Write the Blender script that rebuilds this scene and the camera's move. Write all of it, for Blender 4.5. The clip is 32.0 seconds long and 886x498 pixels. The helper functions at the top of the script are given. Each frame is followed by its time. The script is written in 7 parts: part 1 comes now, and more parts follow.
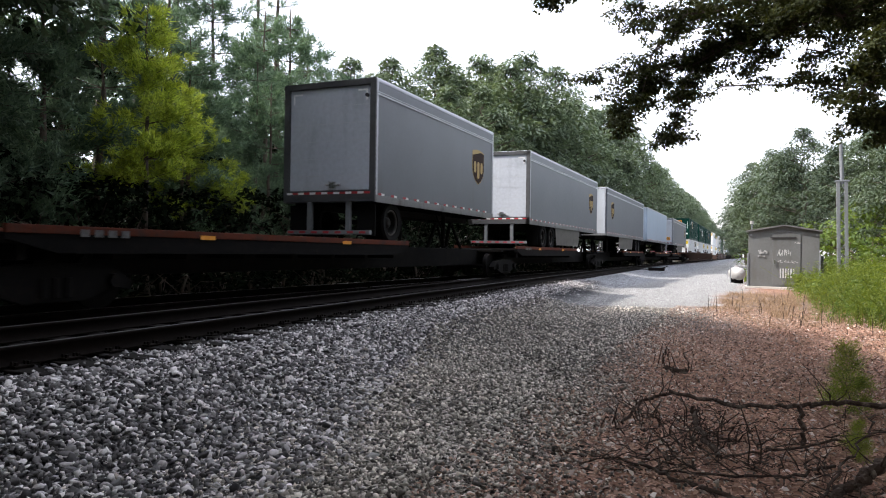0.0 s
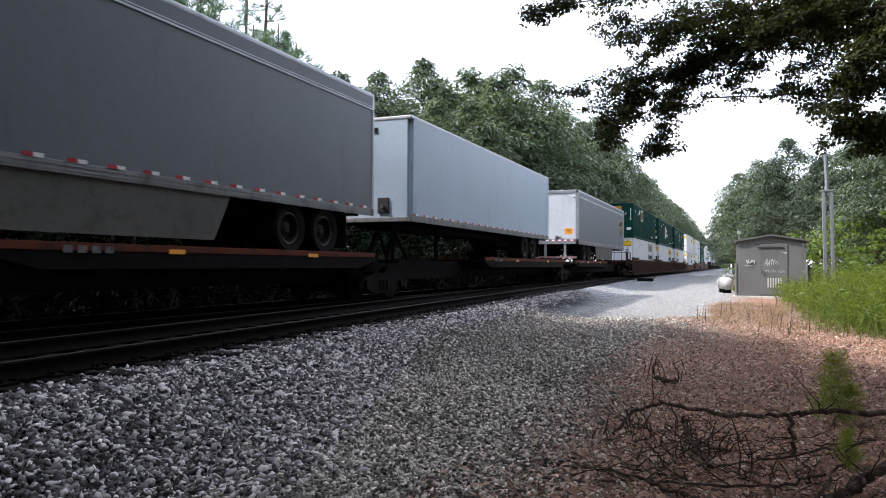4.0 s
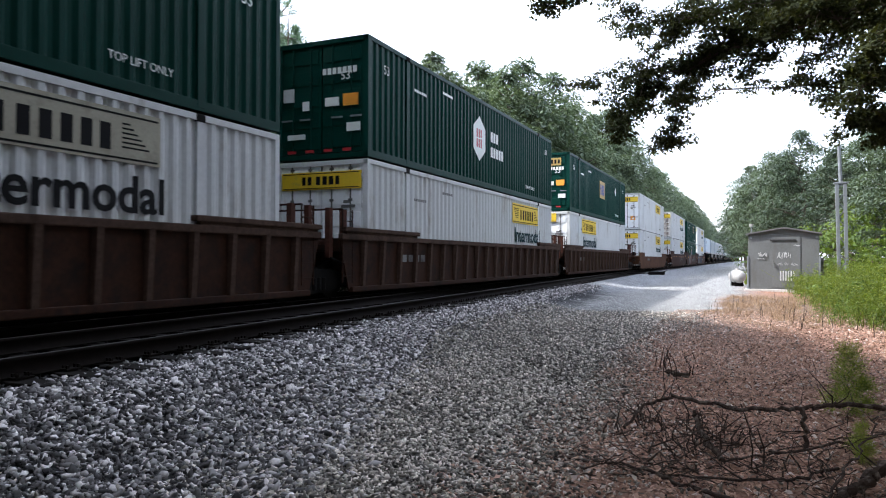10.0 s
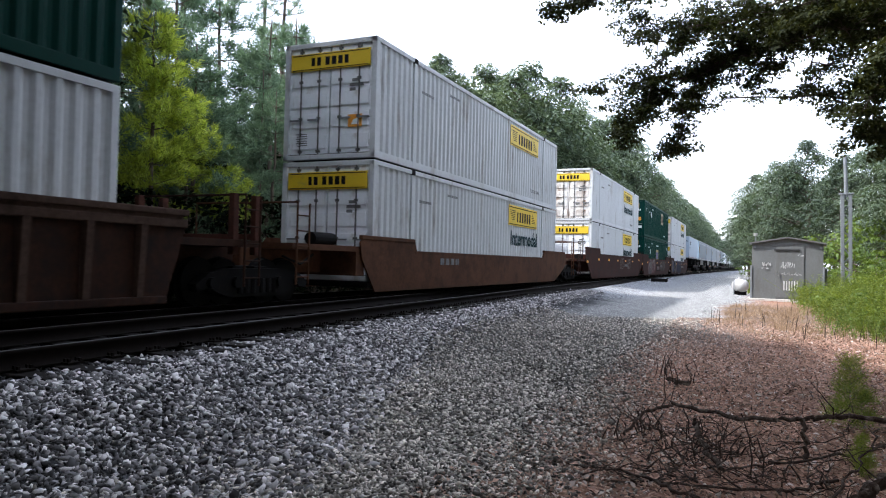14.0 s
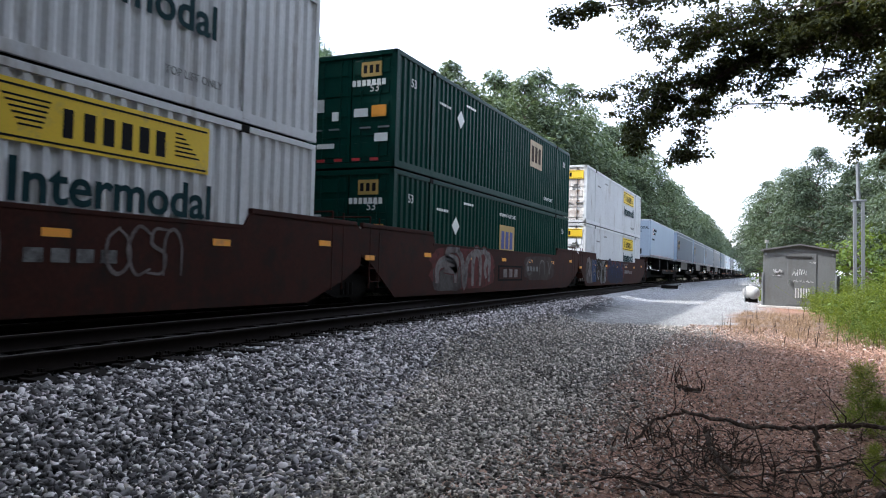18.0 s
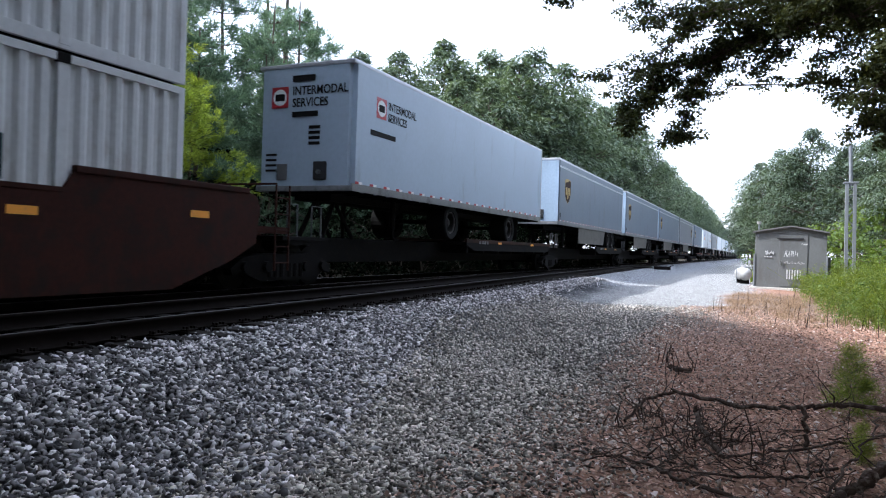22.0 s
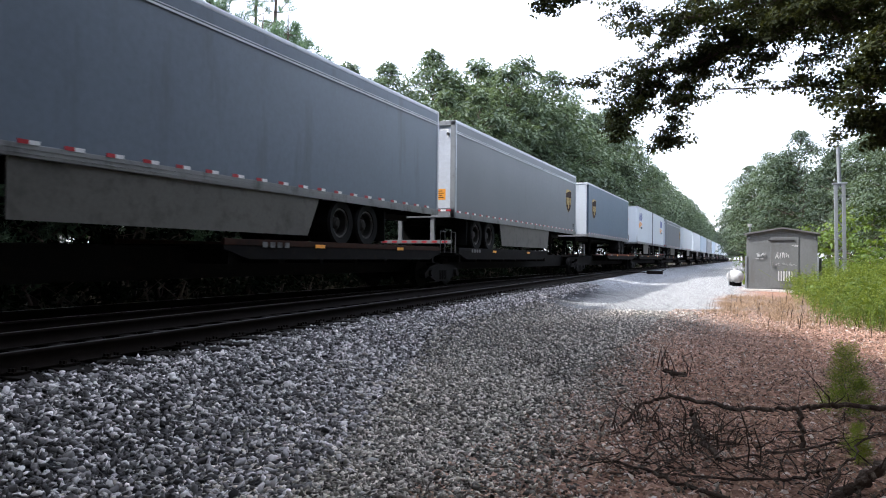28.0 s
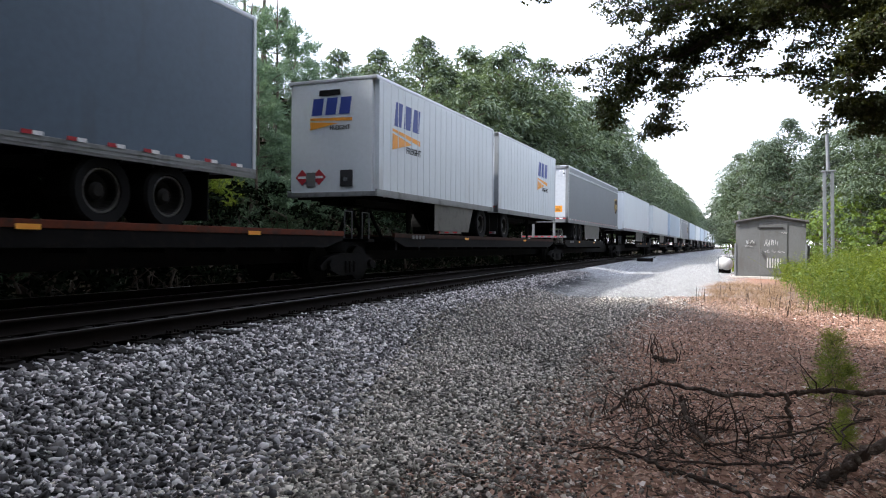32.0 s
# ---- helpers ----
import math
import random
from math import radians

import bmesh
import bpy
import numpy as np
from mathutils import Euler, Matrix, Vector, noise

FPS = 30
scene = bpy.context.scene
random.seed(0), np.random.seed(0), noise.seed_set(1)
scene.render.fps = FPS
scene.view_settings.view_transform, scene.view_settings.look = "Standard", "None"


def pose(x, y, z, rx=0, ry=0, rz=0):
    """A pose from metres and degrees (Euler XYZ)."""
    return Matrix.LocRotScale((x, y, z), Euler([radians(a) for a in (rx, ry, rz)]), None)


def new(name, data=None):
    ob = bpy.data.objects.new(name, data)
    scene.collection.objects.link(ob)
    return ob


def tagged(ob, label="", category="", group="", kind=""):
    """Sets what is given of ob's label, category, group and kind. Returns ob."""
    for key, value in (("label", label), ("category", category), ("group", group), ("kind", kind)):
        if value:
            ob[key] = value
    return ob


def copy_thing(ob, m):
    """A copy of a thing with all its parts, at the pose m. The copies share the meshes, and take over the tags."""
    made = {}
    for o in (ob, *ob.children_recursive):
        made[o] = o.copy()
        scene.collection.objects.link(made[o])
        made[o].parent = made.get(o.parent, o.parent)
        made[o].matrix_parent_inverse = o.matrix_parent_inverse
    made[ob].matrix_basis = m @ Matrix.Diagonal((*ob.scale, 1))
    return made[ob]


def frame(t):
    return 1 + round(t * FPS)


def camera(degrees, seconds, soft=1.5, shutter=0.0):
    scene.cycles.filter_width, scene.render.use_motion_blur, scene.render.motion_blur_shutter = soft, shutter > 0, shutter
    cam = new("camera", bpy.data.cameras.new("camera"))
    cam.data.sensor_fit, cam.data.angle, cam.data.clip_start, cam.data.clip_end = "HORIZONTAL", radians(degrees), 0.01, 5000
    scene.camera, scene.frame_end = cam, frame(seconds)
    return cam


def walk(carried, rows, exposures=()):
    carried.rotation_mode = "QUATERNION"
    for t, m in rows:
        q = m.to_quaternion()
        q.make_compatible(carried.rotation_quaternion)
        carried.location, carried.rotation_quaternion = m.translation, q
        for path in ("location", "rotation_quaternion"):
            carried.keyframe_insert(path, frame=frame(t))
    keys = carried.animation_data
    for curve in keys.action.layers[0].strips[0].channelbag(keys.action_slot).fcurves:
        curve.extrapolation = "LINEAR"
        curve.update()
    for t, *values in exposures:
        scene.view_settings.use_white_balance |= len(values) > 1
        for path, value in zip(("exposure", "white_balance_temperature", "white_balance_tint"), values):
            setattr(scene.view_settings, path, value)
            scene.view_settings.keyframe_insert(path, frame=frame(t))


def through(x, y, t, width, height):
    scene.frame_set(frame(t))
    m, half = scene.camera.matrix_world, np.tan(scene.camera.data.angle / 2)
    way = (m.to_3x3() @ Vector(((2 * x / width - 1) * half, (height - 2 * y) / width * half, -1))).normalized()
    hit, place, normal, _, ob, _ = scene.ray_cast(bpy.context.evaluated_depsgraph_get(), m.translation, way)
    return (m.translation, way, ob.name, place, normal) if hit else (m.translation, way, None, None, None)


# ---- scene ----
LENS, EYE = 64.58, 1.45
cam = camera(LENS, 32.0, soft=1.05, shutter=0.12)
# seconds, yaw, pitch, roll of a camera held by hand on one spot
ROWS = [
    (0.0, 23.856, 0.264, -0.813),
    (0.5, 23.412, 0.266, -0.426),
    (1.0, 23.044, 0.550, -0.416),
    (1.5, 22.833, 0.865, -0.616),
    (2.0, 23.222, 1.079, -0.719),
    (2.5, 22.877, 1.048, -0.571),
    (3.0, 23.181, 1.127, -0.041),
    (3.5, 22.911, 1.210, -0.137),
    (5.5, 23.669, 1.364, -1.044),
    (6.0, 23.663, 1.186, -0.808),
    (6.5, 23.773, 1.009, -0.369),
    (7.0, 23.920, 1.030, -0.487),
    (7.5, 23.966, 1.091, -0.153),
    (8.0, 23.998, 1.083, -0.195),
    (8.5, 23.901, 0.964, -0.200),
    (9.0, 23.885, 0.716, -0.352),
    (9.5, 24.090, 0.865, -0.221),
    (10.0, 23.849, 0.788, -0.144),
    (10.5, 23.735, 0.401, -0.177),
    (11.0, 23.982, 0.492, -0.322),
    (11.5, 24.018, 0.496, 0.091),
    (12.0, 24.283, 0.556, -0.028),
    (12.5, 24.127, 0.274, -0.550),
    (13.0, 23.790, 0.564, -0.697),
    (13.5, 23.782, 0.977, -1.445),
    (14.0, 24.091, 0.962, -1.434),
    (14.5, 24.150, 0.856, -1.445),
    (16.5, 24.463, 0.759, -1.910),
    (17.0, 25.063, 0.845, -1.605),
    (17.5, 25.191, 1.024, -1.319),
    (18.0, 24.851, 1.434, -1.616),
    (18.5, 24.746, 1.052, -1.948),
    (19.0, 24.929, 0.879, -1.680),
    (19.5, 24.993, 0.750, -1.626),
    (20.0, 24.967, 0.375, -1.625),
    (20.5, 24.718, 0.315, -1.629),
    (21.0, 24.794, -0.235, -1.909),
    (21.5, 24.883, -0.177, -1.688),
    (22.0, 24.313, -0.153, -1.809),
    (22.5, 24.271, 0.184, -1.677),
    (23.0, 24.394, 0.250, -1.622),
    (23.5, 24.470, 0.034, -1.490),
    (24.0, 24.469, -0.121, -1.576),
    (24.5, 24.182, -0.051, -1.450),
    (25.0, 23.833, 0.253, -1.358),
    (25.5, 23.708, 0.060, -1.199),
    (27.5, 23.611, 0.849, -0.917),
    (28.0, 23.727, 0.609, -0.549),
    (28.5, 23.666, 0.585, -0.217),
    (29.0, 23.995, 0.700, -0.103),
    (29.5, 24.036, 0.754, -0.197),
    (30.0, 24.244, 0.749, -0.318),
    (30.5, 23.840, 0.778, -0.356),
    (31.0, 23.296, 0.389, -0.504),
    (31.5, 22.983, -0.089, -0.392),
    (32.0, 22.989, -0.384, -0.469),
]
EXPOSURES = [(0.0, 1.59, 6450, 14), (3.0, 1.56, 6280, 14), (6.0, 1.46, 6130, 13), (9.0, 1.67, 6010, 12), (12.0, 1.86, 5970, 12), (14.0, 1.71, 5970, 12), (17.0, 1.59, 5930, 12), (20.0, 1.81, 5850, 12), (23.0, 1.74, 5700, 12), (28.0, 1.77, 6020, 13), (32.0, 1.74, 6180, 13)]
walk(cam, [(t, pose(0, 0, EYE, 90 + pitch, roll, yaw)) for t, yaw, pitch, roll in ROWS], EXPOSURES)

# ---- light ----
SUN_DIR = Vector((-0.82, -0.36, 0.98)).normalized()      # towards the sun: over the left-hand woods, a little behind the camera
world = bpy.data.worlds.new("sky")
scene.world = world
world.use_nodes = True
wn = world.node_tree
sky = wn.nodes.new("ShaderNodeTexSky")
sky.sky_type, sky.sun_disc = "NISHITA", False
sky.sun_elevation = math.asin(SUN_DIR.z)
sky.sun_rotation = math.atan2(SUN_DIR.x, SUN_DIR.y)
sky.air_density, sky.dust_density, sky.ozone_density = 1.0, 2.5, 1.0
# thin white haze over the whole sky
haze = wn.nodes.new("ShaderNodeMix")
haze.data_type = "RGBA"
haze.inputs[0].default_value, haze.inputs[7].default_value = 0.5, (7.0, 7.1, 7.3, 1)
wn.links.new(sky.outputs[0], haze.inputs[6])
wn.links.new(haze.outputs[2], wn.nodes["Background"].inputs[0])
wn.nodes["Background"].inputs[1].default_value = 0.15
sun = new("sun", bpy.data.lights.new("sun", "SUN"))
sun.data.energy, sun.data.angle, sun.data.color = 2.6, radians(2.5), (1.0, 0.95, 0.86)
sun.matrix_world = SUN_DIR.to_track_quat("Z", "Y").to_matrix().to_4x4()


# ---- materials ----
def nodes_of(m):
    m.use_nodes = True
    return m.node_tree.nodes, m.node_tree.links, m.node_tree.nodes["Principled BSDF"]


def mat(name, colour, rough=0.6, metal=0.0, vary=0.15, scale=3.0, dirt=None, dirt_amount=0.0, bump=0.0, bump_scale=40.0, spec=0.5,
        streak=0.0):
    """A painted, metal or wooden surface: mottled at two scales, with dirt of its own colour, vertical streaks and fine relief."""
    m = bpy.data.materials.new(name)
    n, l, b = nodes_of(m)
    co = n.new("ShaderNodeTexCoord")
    big, fine = n.new("ShaderNodeTexNoise"), n.new("ShaderNodeTexNoise")
    big.inputs["Scale"].default_value, big.inputs["Detail"].default_value = scale * 0.35, 5
    fine.inputs["Scale"].default_value, fine.inputs["Detail"].default_value = scale * 8, 4
    for t in (big, fine):
        l.new(co.outputs["Object"], t.inputs["Vector"])
    info = n.new("ShaderNodeObjectInfo")
    add = n.new("ShaderNodeMath")
    add.operation = "ADD"
    l.new(big.outputs[0], add.inputs[0])
    l.new(fine.outputs[0], add.inputs[1])
    rng = n.new("ShaderNodeMapRange")
    rng.inputs[1].default_value, rng.inputs[2].default_value = 0.7, 1.3
    rng.inputs[3].default_value, rng.inputs[4].default_value = 1 - vary, 1 + vary
    l.new(add.outputs[0], rng.inputs[0])
    mul = n.new("ShaderNodeMix")
    mul.data_type, mul.blend_type = "RGBA", "MULTIPLY"
    mul.inputs[0].default_value = 1.0
    mul.inputs[6].default_value = (*colour, 1)
    l.new(rng.outputs[0], mul.inputs[7])
    out = mul.outputs[2]
    if dirt is not None:
        dn = n.new("ShaderNodeTexNoise")
        mp = n.new("ShaderNodeMapping")
        mp.inputs["Scale"].default_value = (1.2, 1.2, 1.2 if streak == 0 else 1.2 * (1 - streak))
        l.new(co.outputs["Object"], mp.inputs[0])
        l.new(mp.outputs[0], dn.inputs["Vector"])
        dn.inputs["Scale"].default_value, dn.inputs["Detail"].default_value, dn.inputs["Roughness"].default_value = scale, 8, 0.68
        dr = n.new("ShaderNodeMapRange")
        dr.inputs[1].default_value, dr.inputs[2].default_value = 0.62 - 0.3 * dirt_amount, 0.80 - 0.2 * dirt_amount
        l.new(dn.outputs[0], dr.inputs[0])
        dm = n.new("ShaderNodeMix")
        dm.data_type = "RGBA"
        dm.inputs[7].default_value = (*dirt, 1)
        l.new(dr.outputs[0], dm.inputs[0])
        l.new(out, dm.inputs[6])
        out = dm.outputs[2]
    l.new(out, b.inputs["Base Color"])
    rr = n.new("ShaderNodeMapRange")
    rr.inputs[3].default_value, rr.inputs[4].default_value = max(0.05, rough - 0.12), min(1, rough + 0.15)
    l.new(fine.outputs[0], rr.inputs[0])
    l.new(rr.outputs[0], b.inputs["Roughness"])
    b.inputs["Metallic"].default_value = metal
    b.inputs["Specular IOR Level"].default_value = spec
    if bump:
        bn, bt = n.new("ShaderNodeBump"), n.new("ShaderNodeTexNoise")
        bt.inputs["Scale"].default_value, bt.inputs["Detail"].default_value = bump_scale, 6
        l.new(co.outputs["Object"], bt.inputs["Vector"])
        l.new(bt.outputs[0], bn.inputs["Height"])
        bn.inputs["Strength"].default_value, bn.inputs["Distance"].default_value = min(1, bump * 10), bump
        l.new(bn.outputs[0], b.inputs["Normal"])
    return m


def leaf_mat(name, dark, light, through=0.35, rough=0.55, warmth=(1.5, 1.35, 0.45), gloss=0.3):
    """Foliage: each leaf has its own shade of green, lets part of the light through."""
    m = bpy.data.materials.new(name)
    n, l, b = nodes_of(m)
    geo, info = n.new("ShaderNodeNewGeometry"), n.new("ShaderNodeObjectInfo")
    mixv = n.new("ShaderNodeMath")
    mixv.operation = "MULTIPLY_ADD"
    mixv.inputs[1].default_value, mixv.inputs[2].default_value = 0.65, 0.0
    l.new(geo.outputs["Random Per Island"], mixv.inputs[0])
    addv = n.new("ShaderNodeMath")
    addv.operation = "MULTIPLY_ADD"
    addv.inputs[1].default_value = 0.35
    l.new(info.outputs["Random"], addv.inputs[0])
    l.new(mixv.outputs[0], addv.inputs[2])
    ramp = n.new("ShaderNodeValToRGB")
    ramp.color_ramp.elements[0].color, ramp.color_ramp.elements[1].color = (*dark, 1), (*light, 1)
    l.new(addv.outputs[0], ramp.inputs[0])
    l.new(ramp.outputs[0], b.inputs["Base Color"])
    b.inputs["Roughness"].default_value = rough
    b.inputs["Specular IOR Level"].default_value = gloss
    tr = n.new("ShaderNodeBsdfTranslucent")
    warm = n.new("ShaderNodeMix")
    warm.data_type, warm.blend_type = "RGBA", "MULTIPLY"
    warm.inputs[0].default_value, warm.inputs[7].default_value = 1.0, (*warmth, 1)
    l.new(ramp.outputs[0], warm.inputs[6])
    l.new(warm.outputs[2], tr.inputs[0])
    sh = n.new("ShaderNodeMixShader")
    sh.inputs[0].default_value = through
    l.new(b.outputs[0], sh.inputs[1])
    l.new(tr.outputs[0], sh.inputs[2])
    l.new(sh.outputs[0], n["Material Output"].inputs[0])
    return m


# pale trailer's paint darkened: the shade on its side is in the colour
SHADED_BLUE = mat("shade_darkened_trailer_paint", (0.100, 0.138, 0.185), 0.42, 0.0, 0.09, 1.2, (0.085, 0.105, 0.125), 0.2, streak=0.8, spec=0.35)
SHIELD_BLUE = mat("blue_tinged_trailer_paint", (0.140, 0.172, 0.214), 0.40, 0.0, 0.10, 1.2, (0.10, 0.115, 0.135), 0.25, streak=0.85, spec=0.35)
NOSE_LIT_BLUE = mat("lit_blue_nose_paint", (0.30, 0.39, 0.50), 0.42, 0, 0.10, 1.5, (0.22, 0.29, 0.38), 0.3, streak=0.7)
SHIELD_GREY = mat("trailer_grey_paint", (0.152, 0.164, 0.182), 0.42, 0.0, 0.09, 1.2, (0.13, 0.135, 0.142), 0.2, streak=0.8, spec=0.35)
RAIL_ALU = mat("dull_aluminium_rail", (0.24, 0.245, 0.25), 0.45, 0.3, 0.12, 3, (0.09, 0.09, 0.09), 0.35, streak=0.5)
SILVER = mat("bare_aluminium_panel", (0.50, 0.52, 0.55), 0.38, 0.35, 0.08, 1.5, (0.30, 0.31, 0.32), 0.2, streak=0.7)
DOOR_PALE = mat("pale_blue_grey_door_paint", (0.48, 0.515, 0.565), 0.45, 0.0, 0.10, 1.2, (0.34, 0.365, 0.41), 0.3, streak=0.6, spec=0.4)
WHITE_PAINT = mat("white_trailer_paint", (0.60, 0.64, 0.67), 0.4, 0.0, 0.05, 1.2, (0.42, 0.42, 0.40), 0.18, streak=0.8)
BLUE_WHITE = mat("pale_blue_white_paint", (0.38, 0.46, 0.55), 0.4, 0.0, 0.06, 1.2, (0.26, 0.29, 0.32), 0.15, streak=0.8, spec=0.35)
# cream darkened for the shade under the trailer floor
CREAM = mat("shaded_cream_skirt_panel", (0.105, 0.101, 0.090), 0.6, 0.0, 0.14, 2.0, (0.055, 0.052, 0.046), 0.4, spec=0.2)
CONT_WHITE = mat("white_container_paint", (0.56, 0.575, 0.58), 0.5, 0.0, 0.08, 1.5, (0.27, 0.235, 0.195), 0.22, streak=0.75, spec=0.3)
# doors whiter than the sides: light on the ends is in both colours
CONT_DOOR_LIT = mat("brightened_door_paint", (0.84, 0.86, 0.88), 0.45, 0.0, 0.06, 1.8, (0.42, 0.37, 0.31), 0.16, streak=0.6)
CONT_DIRTY = mat("rust_stained_white_paint", (0.80, 0.78, 0.74), 0.6, 0.0, 0.08, 1.6, (0.20, 0.12, 0.07), 0.62, streak=0.5)
CONT_GREEN = mat("green_container_paint", (0.0008, 0.033, 0.0245), 0.45, 0.0, 0.14, 1.5, (0.002, 0.026, 0.021), 0.2, streak=0.8, spec=0.12)
# lighter brown than the other well cars
TAN_CAR = mat("tan_brown_car_paint", (0.080, 0.036, 0.019), 0.8, 0.0, 0.30, 1.6, (0.040, 0.019, 0.012), 0.5, 0.002, 60, spec=0.1)
RUST_POST = mat("rusty_red_post_paint", (0.075, 0.030, 0.021), 0.8, 0.0, 0.3, 3.0, (0.03, 0.018, 0.014), 0.5, spec=0.1)
RUST_CAR = mat("rusty_brown_car_paint", (0.032, 0.0145, 0.009), 0.8, 0.0, 0.35, 2.0, (0.014, 0.010, 0.009), 0.5, 0.002, 60, spec=0.1)
# ribs and chords paler than the wall: dust and caught light in one colour
RIB_DUST_LIT = mat("dusty_lit_rib_paint", (0.062, 0.038, 0.028), 0.85, 0.0, 0.35, 2.0, (0.025, 0.015, 0.011), 0.45, 0.002, 60, spec=0.1)
MAROON_CAR = mat("oxide_red_car_paint", (0.036, 0.0125, 0.009), 0.75, 0.0, 0.28, 2.0, (0.018, 0.013, 0.011), 0.5, 0.002, 60, spec=0.1)
DARK_STEEL = mat("grimy_black_steel", (0.006, 0.0055, 0.0055), 0.8, 0.0, 0.3, 4.0, (0.014, 0.010, 0.008), 0.3, 0.002, 60, spec=0.08)
STEEL = mat("worn_bright_steel", (0.45, 0.45, 0.46), 0.28, 1.0, 0.1, 6.0)
RAIL_SIDE = mat("rusted_rail_steel", (0.006, 0.004, 0.003), 0.9, 0.0, 0.25, 8.0, (0.009, 0.006, 0.005), 0.4, spec=0.08)
FRAME_GREY = mat("dark_grey_door_frame", (0.075, 0.078, 0.082), 0.55, 0.3, 0.15, 4.0, (0.05, 0.05, 0.05), 0.3)
ROD_GREY = mat("grimy_grey_rod", (0.10, 0.098, 0.095), 0.6, 0.2, 0.25, 6.0, (0.05, 0.035, 0.025), 0.4)
GALV = mat("galvanised_steel", (0.21, 0.225, 0.24), 0.55, 0.4, 0.12, 5.0, (0.12, 0.12, 0.12), 0.2)
RUBBER = mat("tyre_rubber", (0.008, 0.008, 0.008), 0.9, 0.0, 0.2, 10, spec=0.1)
RIM = mat("dull_wheel_paint", (0.013, 0.012, 0.011), 0.6, 0.2, 0.25, 8, (0.012, 0.010, 0.008), 0.4, spec=0.2)
RIM_EDGE = mat("worn_wheel_edge", (0.085, 0.082, 0.078), 0.5, 0.4, 0.3, 8, (0.04, 0.03, 0.02), 0.5)
RAIL_DULL = mat("dull_siding_rail_head", (0.032, 0.029, 0.027), 0.6, 0.3, 0.2, 6.0, (0.03, 0.022, 0.018), 0.4)
DECK_RED = mat("orange_red_deck_edge_paint", (0.10, 0.026, 0.013), 0.75, 0.0, 0.25, 3, (0.04, 0.025, 0.02), 0.5, spec=0.12)
RED_TAPE = mat("red_reflective_tape", (0.42, 0.03, 0.04), 0.35)
WHITE_TAPE = mat("white_reflective_tape", (0.8, 0.8, 0.8), 0.35)
YELLOW = mat("yellow_panel_paint", (0.72, 0.50, 0.02), 0.5, 0, 0.06, 3, (0.4, 0.3, 0.08), 0.2)
ORANGE = mat("orange_panel_paint", (0.80, 0.33, 0.03), 0.5, 0, 0.06, 3, (0.4, 0.2, 0.08), 0.2)
BLACK = mat("black_lettering", (0.008, 0.008, 0.009), 0.7, 0, 0.1, spec=0.12)
TEAL = mat("dark_teal_lettering", (0.004, 0.028, 0.034), 0.7, 0, 0.1, spec=0.12)
BROWN = mat("brown_shield_paint", (0.030, 0.014, 0.008), 0.6, 0, 0.1, spec=0.08)
GOLD = mat("gold_shield_paint", (0.40, 0.27, 0.075), 0.5, 0, 0.1)
BLUE = mat("dark_blue_emblem_paint", (0.02, 0.045, 0.24), 0.5, 0, 0.05)
FADED_PANEL = mat("worn_cream_panel_paint", (0.34, 0.32, 0.25), 0.7, 0, 0.15, 3, (0.2, 0.18, 0.14), 0.3)
SCRAWL = mat("thin_white_spray_paint", (0.5, 0.51, 0.51), 0.7, 0, 0.2, 6)
# front faces lightened for the sun and sky light that falls on them
NOSE_LIT = mat("lit_nose_paint", (0.40, 0.43, 0.46), 0.4, 0, 0.08, 1.5, (0.28, 0.3, 0.32), 0.25, streak=0.7)
LETTER_WHITE = mat("white_lettering", (0.75, 0.78, 0.76), 0.55, 0, 0.05)
DEEP = mat("dark_vent_opening", (0.02, 0.02, 0.022), 0.8, 0, 0.1)
HUT_GREY = mat("weathered_grey_hut_paint", (0.138, 0.144, 0.144), 0.6, 0.2, 0.16, 2, (0.11, 0.108, 0.10), 0.4, streak=0.6, spec=0.3)
HUT_TRIM = mat("grey_metal_trim", (0.15, 0.15, 0.148), 0.55, 0.3, 0.1, 3)
CONCRETE = mat("pale_concrete", (0.48, 0.46, 0.43), 0.9, 0, 0.12, 4, (0.3, 0.28, 0.25), 0.3, 0.004, 50)
TANK_WHITE = mat("white_tank_paint", (0.36, 0.355, 0.345), 0.4, 0, 0.05, 3, (0.22, 0.20, 0.17), 0.25)
TIE = mat("creosoted_timber", (0.012, 0.010, 0.009), 0.95, 0, 0.3, 6, (0.034, 0.028, 0.024), 0.3, 0.006, 50, spec=0.08)
BARK = mat("grey_brown_bark", (0.085, 0.065, 0.05), 0.95, 0, 0.3, 8, (0.15, 0.13, 0.11), 0.3, 0.012, 30)
TWIG = mat("dead_twig_bark", (0.046, 0.032, 0.025), 0.95, 0, 0.45, 14, (0.20, 0.175, 0.15), 0.42, 0.006, 60, spec=0.1)
GRAF_BLUE = mat("navy_spray_paint", (0.010, 0.012, 0.028), 0.7, 0, 0.3, 3, (0.02, 0.012, 0.010), 0.4, spec=0.1)
GRAF_WHITE = mat("pale_spray_paint", (0.15, 0.15, 0.15), 0.7, 0, 0.35, 3, (0.035, 0.03, 0.03), 0.55, spec=0.1)
GRAF_PALE = mat("worn_pale_spray_paint", (0.150, 0.132, 0.128), 0.7, 0, 0.35, 3, (0.045, 0.032, 0.030), 0.5, spec=0.1)
GRAF_WASHED = mat("washed_out_spray_paint", (0.048, 0.038, 0.034), 0.75, 0, 0.35, 2, (0.028, 0.014, 0.011), 0.6, spec=0.1)
GRAF_COBALT = mat("cobalt_spray_paint", (0.012, 0.030, 0.085), 0.7, 0, 0.3, 3, (0.012, 0.016, 0.03), 0.4, spec=0.1)
